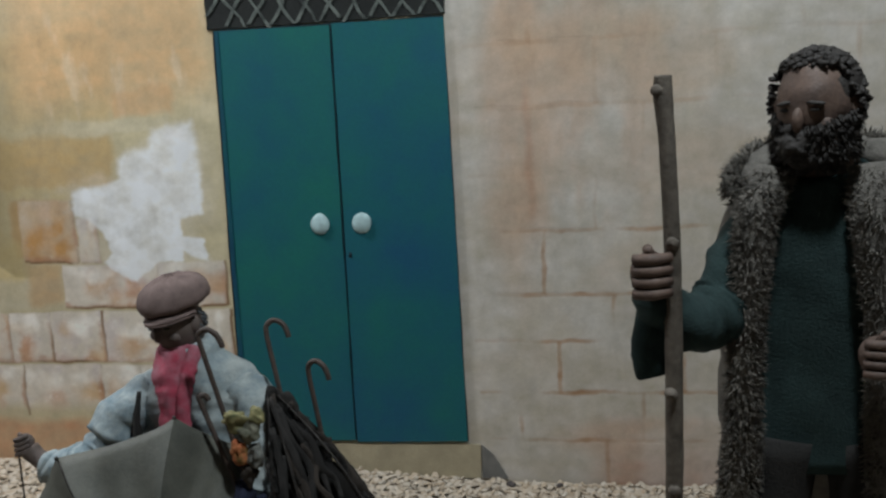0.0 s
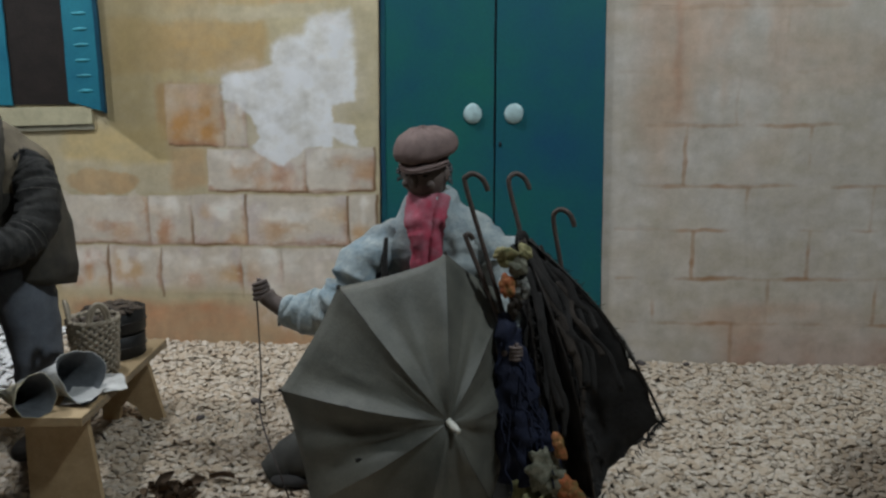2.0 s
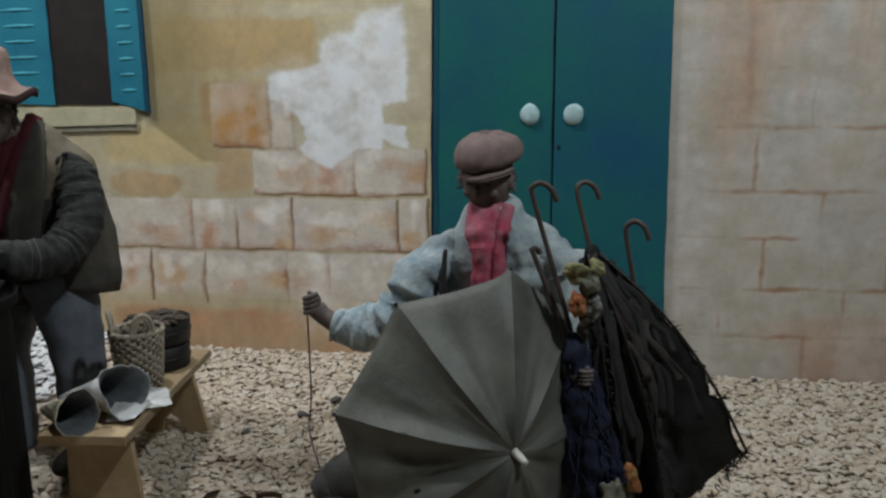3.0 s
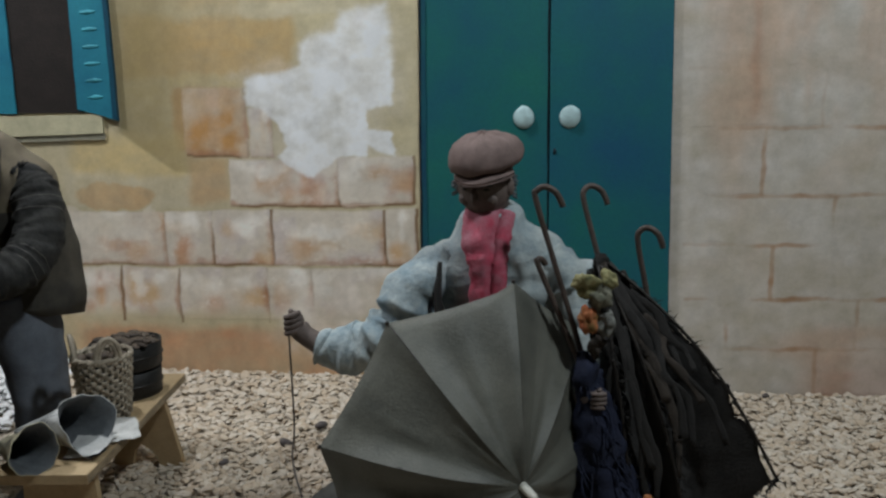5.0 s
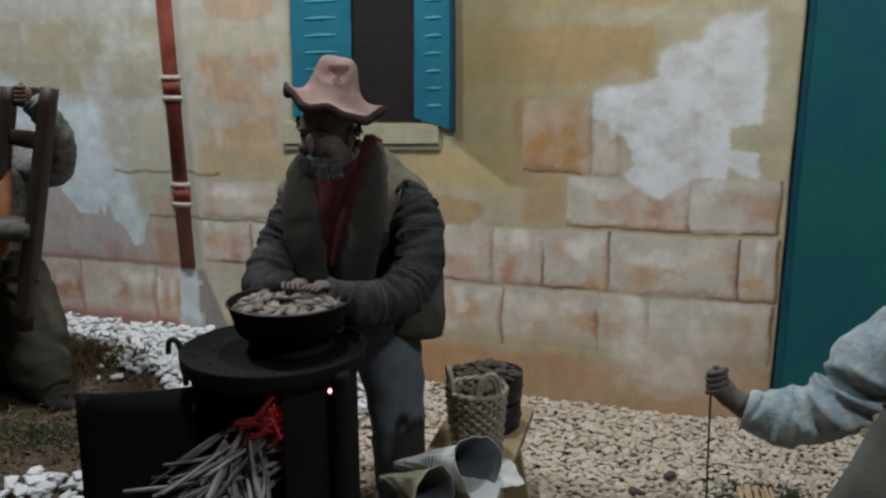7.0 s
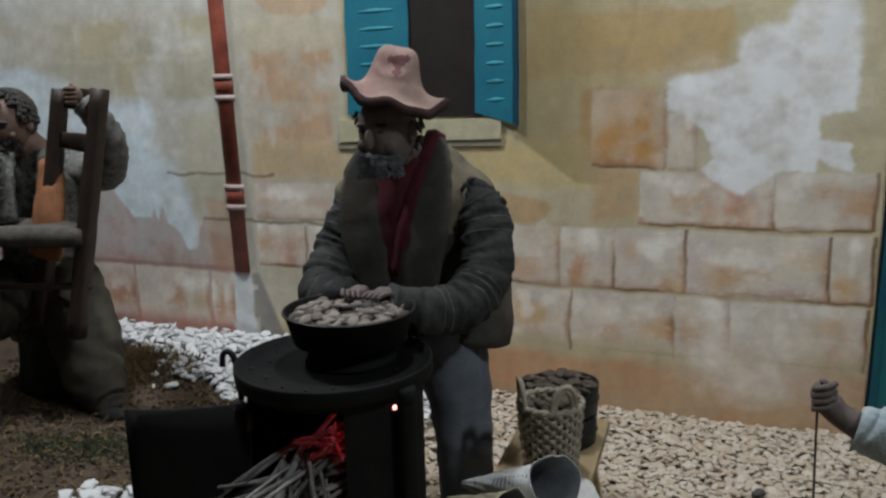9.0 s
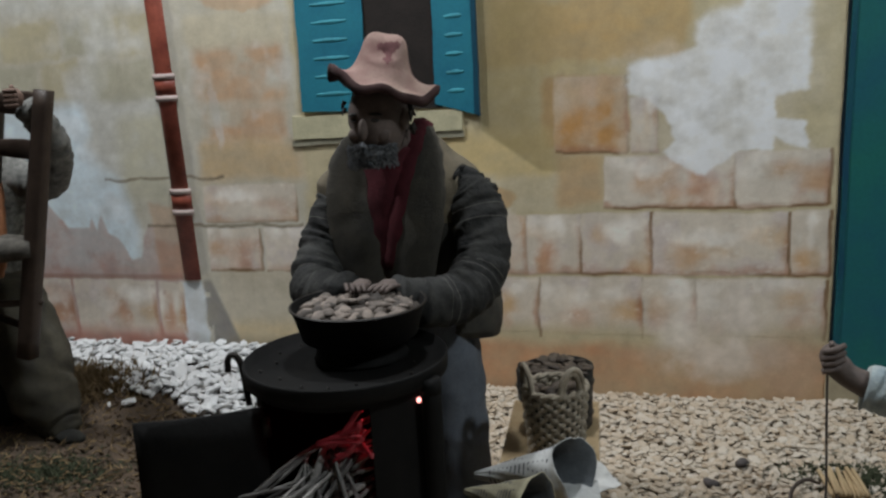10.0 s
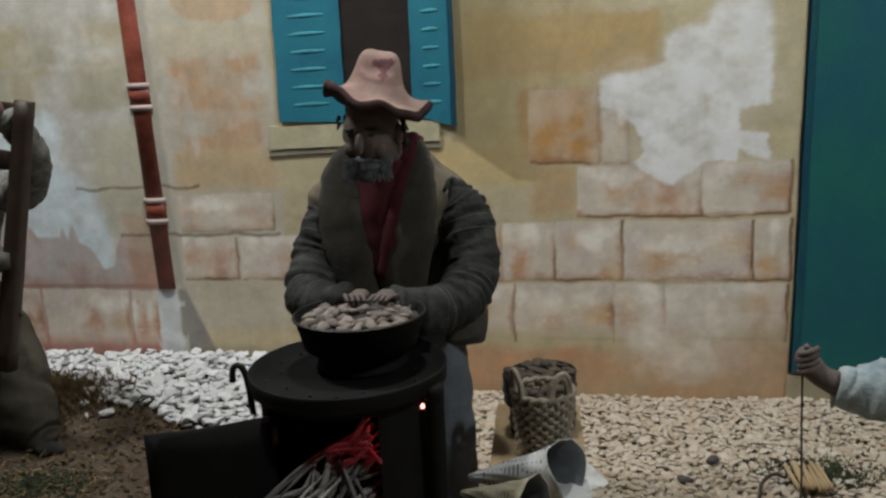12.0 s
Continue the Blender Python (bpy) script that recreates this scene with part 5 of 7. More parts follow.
def half_open():
    """A ragged black umbrella, half open: ribs run from its neck to the rim, the cloth falls in between."""
    um = thing("torn_umbrella", "torn black umbrella half open, its rim spread to a pointed corner", "umbrella")
    neck = Vector((-0.172, 0.918, 0.302))
    tips = [Vector(p) for p in ((-0.178, 0.900, 0.020), (-0.136, 0.842, 0.018), (-0.078, 0.836, -0.008), (-0.004, 0.843, 0.098), (-0.010, 0.935, 0.030), (-0.085, 0.990, -0.040), (-0.160, 0.960, -0.040))]
    bend = [Vector((0.0, -0.010, 0.0)), Vector((0.004, -0.022, 0.006)), Vector((0.012, -0.026, 0.012)), Vector((0.016, -0.004, 0.012)), Vector((0.012, 0.010, 0.020)), Vector((0.0, 0.02, 0.02)), Vector((-0.01, 0.01, 0.0))]
    count = len(tips)

    def rib(k, s):
        k %= count
        return neck.lerp(tips[k], s) + bend[k] * math.sin(math.pi * s)

    n, m = 40, 18
    for k in range(count):
        bm = bmesh.new()
        for off, flip in ((0.0, 1), (0.0014, -1)):
            g = []
            for i in range(n + 1):
                t, row = i / n, []
                axis = neck.lerp(Vector((-0.088, 0.908, -0.01)), t)
                for j in range(m + 1):
                    f = j / m
                    p = rib(k, t).lerp(rib(k + 1, t), f)
                    fold = math.sin(math.pi * f) * (0.42 * t + 0.06) * (1 - 0.45 * max(0, t - 0.6) / 0.4)
                    p = p.lerp(axis, fold)
                    p += (axis - p).normalized() * (off + 0.011 * noise.noise(p * 30) + 0.006 * (1 - 2 * abs(noise.noise(p * 55))) + 0.003 * noise.noise(p * 120)) if (axis - p).length > 1e-4 else Vector()
                    if i == n:
                        p += Vector((0, 0, 0.006 * noise.noise(Vector((j * 1.7, k, 3)))))
                    row.append(bm.verts.new(p))
                g.append(row)
            for i in range(n):
                for j in range(m):
                    q = (g[i][j], g[i][j + 1], g[i + 1][j + 1], g[i + 1][j])
                    bm.faces.new(q if flip > 0 else q[::-1])
        part("canopy_panel", bm, M_BLACK_CLOTH, um)
        bm = bmesh.new()
        tube(bm, [(*rib(k, t), 0.0016) for t in np.linspace(0.02, 1, 7)], 0, 6, 3)
        part("rib", bm, M_IRON_RIM, um)
    rng = random.Random(17)
    for _ in range(15):
        k, f, a, b = rng.choice((0, 1, 1, 2, 2, 3)), rng.random(), rng.uniform(0.0, 0.35), rng.uniform(0.5, 0.98)
        pts = []
        for t in np.linspace(a, b, 6):
            p = rib(k, t).lerp(rib(k + 1, t), min(1, max(0, f + rng.uniform(-0.12, 0.12))))
            w = rng.uniform(0.0010, 0.0048)
            pts.append((*(p + Vector((rng.uniform(-0.004, 0.004), -rng.uniform(0.0, 0.004), rng.uniform(-0.004, 0.004)))), w, w * 0.22))
        bm = bmesh.new()
        tube(bm, pts, 0, 10, 5, 0.002, 90)
        part("cloth_strip", bm, M_BLACK_CLOTH if rng.random() < 0.75 else M_BROWN_CLOTH, um)
    bm = bmesh.new()
    for _ in range(420):
        k, f = rng.choice((1, 2, 3)), rng.random()
        t = 1.0 if rng.random() < 0.45 else rng.uniform(0.1, 0.95)
        p = rib(k, t).lerp(rib(k + 1, t), f * (0.15 if t < 1 else 1.0))
        tuft(bm, p, Vector((rng.uniform(-0.3, 1), rng.uniform(-1, 0.2), rng.uniform(-0.8, 0.6))), rng.uniform(0.005, 0.012), 0.0009)
    tagged(part("torn_fringe", bm, M_BLACK_CLOTH, um), kind="stuff")


half_open()


def flower_cloth():
    fl = thing("flowered_cloth", "crumpled cloth with yellow and orange flowers", "cloth")
    rng = random.Random(12)
    for c, r, m in (((-0.186, 0.856, 0.284), (0.013, 0.008, 0.012), M_YELLOW_CLOTH), ((-0.171, 0.858, 0.272), (0.011, 0.008, 0.013), M_PALE_PRINT), ((-0.163, 0.861, 0.288), (0.008, 0.007, 0.010), M_YELLOW_CLOTH),
                    ((-0.182, 0.853, 0.250), (0.010, 0.007, 0.014), M_ORANGE_CLOTH), ((-0.166, 0.856, 0.246), (0.009, 0.007, 0.014), M_KNIT), ((-0.174, 0.857, 0.226), (0.008, 0.006, 0.014), M_BROWN_CLOTH),
                    ((-0.122, 0.822, 0.070), (0.007, 0.007, 0.018), M_ORANGE_CLOTH), ((-0.136, 0.824, 0.035), (0.020, 0.010, 0.030), M_PALE_PRINT), ((-0.108, 0.826, 0.010), (0.012, 0.009, 0.024), M_ORANGE_CLOTH), ((-0.150, 0.828, -0.010), (0.024, 0.012, 0.040), M_YELLOW_CLOTH), ((-0.116, 0.832, -0.040), (0.026, 0.012, 0.040), M_PALE_PRINT)):
        bm = bmesh.new()
        ball(bm, c, r, 0, 4, r[0] * 0.6, 110, (0, rng.uniform(-30, 30), rng.uniform(-20, 20)))
        part("crumple", bm, m, fl)


M_PALE_PRINT = material("pale_print_cloth", (0.20, 0.19, 0.14), 0.85, 0.6, 110, 400, 0.5, second=(0.07, 0.075, 0.05))
flower_cloth()


def twig_bundle():
    tb = thing("cane_bundle", "bundle of short pale split canes on the gravel", "cane bundle")
    rng = random.Random(41)
    for k in range(9):
        x = -0.452 + 0.0048 * k
        a = Vector((x, 1.150, floor_at(x, 1.150) + 0.012 + rng.uniform(0, 0.006)))
        b = Vector((x + rng.uniform(-0.012, 0.0), 1.196, floor_at(x, 1.196) + 0.016 + rng.uniform(0, 0.008)))
        bm = bmesh.new()
        tube(bm, [(*a, 0.0026), (*((a + b) / 2), 0.0028), (*b, 0.0024)], 0, 8, 3, 0.0004, 120)
        part("cane", bm, M_PINE, tb)
    tw = thing("bent_twig", "dark bent twig arching over the gravel", "twig")
    bm = bmesh.new()
    z = floor_at(-0.48, 1.17)
    tube(bm, [(-0.502, 1.140, z, 0.0022), (-0.494, 1.162, z + 0.012, 0.0024), (-0.478, 1.176, z + 0.017, 0.0024), (-0.462, 1.182, z + 0.010, 0.0020)], 0, 9, 6)
    part("stem", bm, M_HANDLE, tw)
    lf = thing("dead_leaves", "small heap of curled brown leaves on the gravel", "leaves")
    for k in range(26):
        c = Vector((rng.gauss(-0.628, 0.022), rng.gauss(0.930, 0.012), 0))
        c.z = floor_at(c.x, c.y) + rng.uniform(0.004, 0.014)
        rot = Euler((rng.uniform(-0.8, 0.8), rng.uniform(-0.8, 0.8), rng.uniform(0, 6.3))).to_matrix()
        bm = bmesh.new()
        L = rng.uniform(0.010, 0.018)
        for off, flip in ((0.0, 1), (-0.0006, -1)):
            g = [[bm.verts.new(c + rot @ Vector(((u - 0.5) * 2 * L, v * L * 0.42 * math.sin(math.pi * min(max(u, 0.04), 0.96)), off + 0.35 * L * v * v + 0.2 * L * math.sin(3 * u)))) for v in (-1, -0.5, 0, 0.5, 1)] for u in np.linspace(0, 1, 7)]
            for i in range(6):
                for j in range(4):
                    q = (g[i][j], g[i][j + 1], g[i + 1][j + 1], g[i + 1][j])
                    bm.faces.new(q if flip > 0 else q[::-1])
        part("leaf", bm, M_LEAF, lf)


M_LEAF = material("dead_leaf", (0.10, 0.062, 0.035), 0.8, 0.5, 80, 300, 0.3, random_by="object")
twig_bundle()

# ---- figures (plain clay and cloth dolls) ----
def head(bm, c, r, skin, lean=0.0, yaw=0.0, nod=0.0, dark=0, slim=1.0):
    """A plain egg with a low nose, brow, cheeks and ears, turned by yaw and nod degrees."""
    c = Vector(c)
    rot = Euler((radians(nod), 0, radians(yaw))).to_matrix()
    at = lambda x, y, z: c + rot @ Vector((x * r * slim, y * r, z * r / slim ** 0.5))
    ball(bm, c, (r * 0.80 * slim, r * 0.90, r * 1.06 / slim ** 0.5), skin, 4, r * 0.05, 45, (nod, 0, yaw))
    ball(bm, at(lean * 0.9, -0.93, -0.12), (r * 0.11, r * 0.16, r * 0.27), skin, 3, 0.0006, 90, (nod - 12, 0, yaw))
    for s in (-1, 1):
        ball(bm, at(s * 0.80, 0.02, -0.05), (r * 0.13, r * 0.20, r * 0.28), skin, 3, 0.0006, 90, (0, 0, yaw))
        ball(bm, at(s * 0.33, -0.80, 0.07), (r * 0.12, r * 0.06, r * 0.045), dark, 2, 0.0004, 90, (nod, 0, yaw + s * 18))
        ball(bm, at(s * 0.34, -0.78, 0.21), (r * 0.20, r * 0.09, r * 0.045), dark, 2, 0.0008, 140, (nod, s * 8, yaw + s * 18))
        ball(bm, at(s * 0.40 + lean * 0.6, -0.62, -0.30), (r * 0.22, r * 0.16, r * 0.20), skin, 3, 0.0008, 90, (nod, 0, yaw))


def fist(bm, c, r, skin, way=(1, 0, 0)):
    """A closed hand: palm, four fingers, thumb."""
    c, way = Vector(c), Vector(way).normalized()
    ball(bm, c, (r * 0.9, r * 0.75, r), skin, 3, 0.0006, 90)
    for k in range(4):
        z = r * (0.75 - 0.5 * k)
        a = c + Vector((0, -r * 0.55, z)) - way * r * 0.7
        tube(bm, [(*(a + way * r * 1.5), r * 0.22), (*(a + way * r * 0.7 + Vector((0, -r * 0.35, 0))), r * 0.27), (*(a - way * r * 0.05), r * 0.25)], skin, 8, 3)
    tube(bm, [(*(c + Vector((0, -r * 0.3, r * 0.8))), r * 0.25), (*(c + Vector((0, -r * 0.6, r * 1.25)) - way * 0.2 * r), r * 0.22)], skin, 8, 3)


def doll(name, bm, mats, label):
    return tagged(part(name, bm, mats), label, "figurine", "figures of the scene")


def chestnut_seller():
    bm = bmesh.new()
    SK, VE, SL, SC, TR, BE, HA, HE, ST, IN, SN, CO = range(12)
    cx, cy = -0.932, 1.050
    # trousers
    for x, dx in ((-0.985, -0.004), (-0.885, 0.014)):
        tube(bm, [(x + dx, cy + 0.005, -0.045, 0.028, 0.034), (x + dx * 0.8, cy, 0.06, 0.030, 0.038), (x + dx * 0.4, cy + 0.005, 0.13, 0.034, 0.042), (x * 0.7 + cx * 0.3, cy + 0.01, 0.215, 0.048, 0.052)], TR, 30, 9, 0.0045, 34, folds=0.9)
        ball(bm, (x + dx, cy - 0.035, -0.038), (0.024, 0.050, 0.017), IN, 3)
    # tan vest, its lower body coloured darker for the shade there
    body = tube(bm, [(cx + 0.005, cy + 0.026, 0.206, 0.095, 0.055), (cx + 0.005, cy + 0.026, 0.2085, 0.098, 0.058), (cx + 0.005, cy + 0.026, 0.215, 0.098, 0.058), (cx + 0.003, cy + 0.024, 0.27, 0.098, 0.058), (cx - 0.002, cy + 0.016, 0.335, 0.092, 0.056),
              (cx + 0.002, cy + 0.010, 0.374, 0.090, 0.048), (cx + 0.004, cy + 0.005, 0.402, 0.058, 0.036), (cx + 0.006, cy - 0.002, 0.420, 0.034, 0.028)], VE, 64, 10, 0.0028, 24, square=0.45, folds=0.8)
    for f in {f for v in body for f in v.link_faces}:
        p = f.calc_center_median()
        if p.z < 0.332 + 0.012 * noise.noise(p * 40):
            f.material_index = CO
    # shawl collar, in the vest's shaded colour
    for s in (-1, 1):
        tube(bm, [(cx + 0.006 + s * 0.028, cy - 0.010, 0.428, 0.013, 0.010), (cx + s * 0.042, cy - 0.034, 0.398, 0.021, 0.009), (cx + s * 0.038, cy - 0.050, 0.350, 0.028, 0.008), (cx + s * 0.028, cy - 0.054, 0.295, 0.028, 0.008), (cx + s * 0.018, cy - 0.050, 0.230, 0.022, 0.007)], CO, 22, 8, 0.003, 34)
    # scarf and shirt front
    tube(bm, [(cx + 0.004, cy - 0.026, 0.410, 0.030, 0.024), (cx, cy - 0.040, 0.378, 0.022, 0.016), (cx - 0.002, cy - 0.050, 0.335, 0.014, 0.009), (cx, cy - 0.050, 0.27, 0.007, 0.006)], SC, 20, 6, 0.004, 55)
    tube(bm, [(cx + 0.036, cy - 0.010, 0.436, 0.010, 0.010), (cx + 0.032, cy - 0.034, 0.405, 0.014, 0.008), (cx + 0.018, cy - 0.052, 0.350, 0.014, 0.007), (cx + 0.006, cy - 0.056, 0.285, 0.008, 0.005)], SC, 16, 7, 0.003, 60, pleat=0.08, pleats=5)
    # sleeves
    for pts in (((-0.854, 1.046, 0.370, 0.018), (-0.840, 1.034, 0.347, 0.027), (-0.828, 1.008, 0.298, 0.027), (-0.838, 0.968, 0.268, 0.025), (-0.868, 0.925, 0.268, 0.022), (-0.893, 0.900, 0.284, 0.018)),
                ((-0.996, 1.046, 0.366, 0.017), (-1.002, 1.034, 0.342, 0.025), (-1.010, 1.006, 0.302, 0.025), (-1.002, 0.962, 0.274, 0.024), (-0.972, 0.925, 0.276, 0.020), (-0.944, 0.902, 0.288, 0.017))):
        ball(bm, pts[0][:3], (pts[0][3] * 1.02,) * 3, SL, 3, 0.002, 50)
        tube(bm, pts, SL, 56, 18, 0.0050, 44, folds=0.8)
        for q in (0.24, 0.30, 0.52, 0.55, 0.58, 0.74, 0.77):
            line = spline([(*p, p[3]) for p in pts], 12)
            i = int(q * (len(line) - 2))
            c, d = line[i], line[i + 1]
            tube(bm, [(*c[:3], c[3] * 1.035), (*(c[:3] + (d[:3] - c[:3]) * 0.14), c[3] * 1.035)], ST, 56, 2, 0.0050, 44, closed=False, folds=0.8)
    # ragged shoulder seam
    rng = random.Random(2)
    for k in range(40):
        a = rng.uniform(0, 6.28)
        tuft(bm, (-0.858 + 0.004 * math.cos(a), 1.040 + 0.020 * math.sin(a), 0.380 + 0.006 * math.cos(a)), (0.4, rng.uniform(-0.5, 0.5), 0.7), 0.007, 0.0022, SL)
    # hands over the pan
    for x, s in ((-0.890, -1), (-0.938, 1)):
        ball(bm, (x + s * 0.010, 0.904, 0.290), (0.010, 0.014, 0.006), SK, 3, 0.0015, 90)
        for k in range(4):
            xx = x + s * 0.002 + 0.0058 * (k - 1.5)
            tube(bm, [(xx + s * 0.004, 0.897, 0.292, 0.0024), (xx + s * 0.008, 0.887, 0.2935, 0.0023), (xx + s * 0.012, 0.880, 0.290, 0.0018)], SK, 8, 3)
    # head
    hc = (-0.926, 0.982, 0.446)
    tube(bm, [(-0.930, 1.035, 0.40, 0.026), (-0.927, 1.010, 0.43, 0.024)], SK, 14, 3)
    head(bm, hc, 0.040, SK, 0.0, -6, 6, IN, 0.88)
    for k in range(520):
        a, h = rng.uniform(-1.35, 1.35), rng.uniform(-0.047, -0.024)
        p = Vector(hc) + Vector((-0.004 + 0.026 * math.sin(a), -0.029 * math.cos(a) - 0.005, h))
        tuft(bm, p, (math.sin(a) * 0.5, -0.5 * math.cos(a), -0.8), rng.uniform(0.0022, 0.0042), 0.0015, BE)
    ball(bm, Vector(hc) + Vector((-0.003, -0.016, -0.034)), (0.020, 0.018, 0.016), BE, 4, 0.004, 190)
    for k in range(60):
        a = rng.uniform(1.5, 4.8)
        p = Vector(hc) + Vector((0.034 * math.sin(a), -0.036 * math.cos(a), rng.uniform(-0.012, 0.02)))
        tuft(bm, p, (0.4 * math.sin(a), -0.4 * math.cos(a), -0.9), 0.009, 0.003, IN)
    # floppy felt hat
    hm = Matrix.Translation((-0.923, 0.988, 0.479)) @ Euler((radians(-5), radians(10), 0)).to_matrix().to_4x4() @ Matrix.Diagonal((0.82, 0.86, 0.92, 1))

    def brim(t, r, z):
        k = max(0.0, (r - 0.040) / 0.028)
        return k * (0.004 * math.sin(3 * t + 0.6) + 0.0014 * math.sin(11 * t)), k * (0.007 * math.sin(2 * t + 0.3) + 0.0045 * math.sin(5 * t + 0.5) + 0.002 * math.sin(9 * t) - 0.004 * math.cos(t) - 0.001)

    prof = [(0.0, 0.055), (0.010, 0.0565), (0.020, 0.0540), (0.0262, 0.046), (0.0300, 0.033), (0.0355, 0.019), (0.0425, 0.011), (0.049, 0.0065), (0.057, 0.004), (0.064, 0.004)]
    prof = [tuple(p) for p in spline(prof, 4)]
    rings = lathe(bm, prof, HA, 72, (0, 0, 0), brim, hm)
    lathe(bm, [(0.064, 0.004), (0.0690, 0.002), (0.0688, -0.0055), (0.061, -0.0040)], HE, 72, (0, 0, 0), brim, hm)
    lathe(bm, [(0.061, -0.0040), (0.050, 0.000), (0.040, 0.004), (0.032, 0.014)], HE, 48, (0, 0, 0), brim, hm)
    for ring in rings[:22]:
        for v in ring:
            d = (v.co - hm @ Vector((0.006, -0.024, 0.048))).length
            v.co += (hm.to_3x3() @ Vector((0, 0.5, -1))) * 0.014 * max(0, 1 - d / 0.024)
    for f in {f for ring in rings[:26] for v in ring for f in v.link_faces}:
        p = f.calc_center_median()
        d = (p - hm @ Vector((0.012, -0.026, 0.044))).length
        if d < 0.015 + 0.010 * noise.noise(p * 70):
            f.material_index = SN
    doll("chestnut_seller_figurine", bm, [M_SKIN_DARK, M_VEST, M_SLEEVE, M_SCARF_DARK, M_TROUSERS, M_BEARD, M_HAT, M_HAT_EDGE, M_STRIPE, M_HAIR, M_HAT_STAIN, M_VEST_SHADE],
         "bearded doll in felt hat, tan vest and dark sleeves roasting chestnuts")


chestnut_seller()


def umbrella_mender():
    bm = bmesh.new()
    SK, SH, SC, CA, TR, ST, HR = range(7)
    cx, cy = -0.272, 0.965
    tube(bm, [(cx, cy + 0.030, -0.075, 0.085, 0.070), (cx, cy + 0.030, 0.02, 0.078, 0.064), (cx, cy + 0.020, 0.10, 0.072, 0.055), (cx, cy + 0.010, 0.20, 0.076, 0.052), (cx - 0.002, cy, 0.266, 0.078, 0.044), (cx - 0.004, cy - 0.002, 0.294, 0.070, 0.038), (cx - 0.008, cy - 0.006, 0.322, 0.040, 0.030), (cx - 0.012, cy - 0.010, 0.342, 0.025, 0.024)], SH, 60, 16, 0.0060, 34, folds=1.1)
    # raised arm with thread, and the arm behind the umbrella
    ball(bm, (-0.325, 0.955, 0.288), (0.022, 0.022, 0.020), SH, 3, 0.002, 50)
    tube(bm, [(-0.322, 0.955, 0.291, 0.019), (-0.358, 0.945, 0.262, 0.027), (-0.384, 0.938, 0.216, 0.026), (-0.418, 0.938, 0.192, 0.023), (-0.450, 0.940, 0.190, 0.019), (-0.469, 0.942, 0.194, 0.017)], SH, 56, 18, 0.0085, 30, folds=1.1)
    tube(bm, [(-0.465, 0.942, 0.192, 0.013), (-0.483, 0.944, 0.201, 0.011), (-0.493, 0.944, 0.211, 0.012)], SK, 14, 4)
    fist(bm, (-0.497, 0.944, 0.219), 0.0122, SK, (0.8, 0, 0.3))
    ball(bm, (-0.220, 0.955, 0.284), (0.022, 0.022, 0.020), SH, 3, 0.002, 50)
    tube(bm, [(-0.222, 0.955, 0.287, 0.019), (-0.193, 0.945, 0.262, 0.027), (-0.184, 0.930, 0.215, 0.026), (-0.186, 0.905, 0.170, 0.024), (-0.190, 0.865, 0.165, 0.018)], SH, 44, 16, 0.0068, 38, folds=1.15)
    fist(bm, (-0.172, 0.850, 0.172), 0.009, SK, (-1, 0, 0))
    tube(bm, [(-0.188, 0.862, 0.166, 0.011), (-0.175, 0.854, 0.171, 0.008)], SK, 12, 3)
    # braces, scarf
    tube(bm, [(cx - 0.060, cy - 0.036, 0.290, 0.0025, 0.003), (cx - 0.062, cy - 0.046, 0.255, 0.004, 0.004), (cx - 0.058, cy - 0.050, 0.215, 0.008, 0.005), (cx - 0.058, cy - 0.050, 0.17, 0.009, 0.005)], ST, 14, 6, 0.002, 60)
    tube(bm, [(cx - 0.012, cy - 0.018, 0.334, 0.024, 0.022), (cx - 0.016, cy - 0.038, 0.314, 0.020, 0.016), (cx - 0.014, cy - 0.050, 0.285, 0.014, 0.010), (cx - 0.012, cy - 0.054, 0.240, 0.015, 0.007), (cx - 0.010, cy - 0.054, 0.205, 0.015, 0.005)], SC, 30, 9, 0.0035, 48, pleat=0.10, pleats=5)
    tube(bm, [(cx + 0.010, cy - 0.024, 0.338, 0.009, 0.010), (cx + 0.004, cy - 0.046, 0.306, 0.008, 0.008), (cx + 0.002, cy - 0.058, 0.26, 0.008, 0.005), (cx + 0.004, cy - 0.060, 0.205, 0.009, 0.004)], SC, 16, 9, 0.003, 60)
    # head and flat cap
    hc = Vector((-0.285, 0.944, 0.369))
    head(bm, hc, 0.034, SK, 0.0, -17, 8, TR)
    tube(bm, [(-0.280, 0.962, 0.335, 0.022), (-0.283, 0.954, 0.355, 0.021)], SK, 14, 3)
    rng = random.Random(6)
    for k in range(50):
        a = rng.choice((-1, 1)) * rng.uniform(1.3, 2.6)
        tuft(bm, hc + Vector((0.029 * math.sin(a), -0.029 * math.cos(a), rng.uniform(-0.012, 0.012))), (math.sin(a), -math.cos(a), -0.5), 0.007, 0.0022, HR)
    cm = Matrix.Translation(hc + Vector((0.001, 0.004, 0.0205))) @ Euler((radians(9), radians(-4), radians(-10))).to_matrix().to_4x4()
    wav = lambda t, r, z: ((0.0018 * math.sin(3 * t + 1) + 0.0008 * math.sin(7 * t)) * (r > 0.02), 0.0010 * math.sin(8 * t) - 0.004 * (r > 0.036) * max(0, -math.sin(t)))
    lathe(bm, [(0.031, -0.002), (0.034, 0.001), (0.0395, 0.004), (0.0415, 0.010), (0.0405, 0.017), (0.035, 0.025), (0.024, 0.031), (0.010, 0.0335), (0.006, 0.0335), (0.005, 0.0355), (0.0, 0.036)], CA, 56, (0, -0.002, 0), wav, cm @ Matrix.Diagonal((0.95, 1.06, 1.0, 1)))
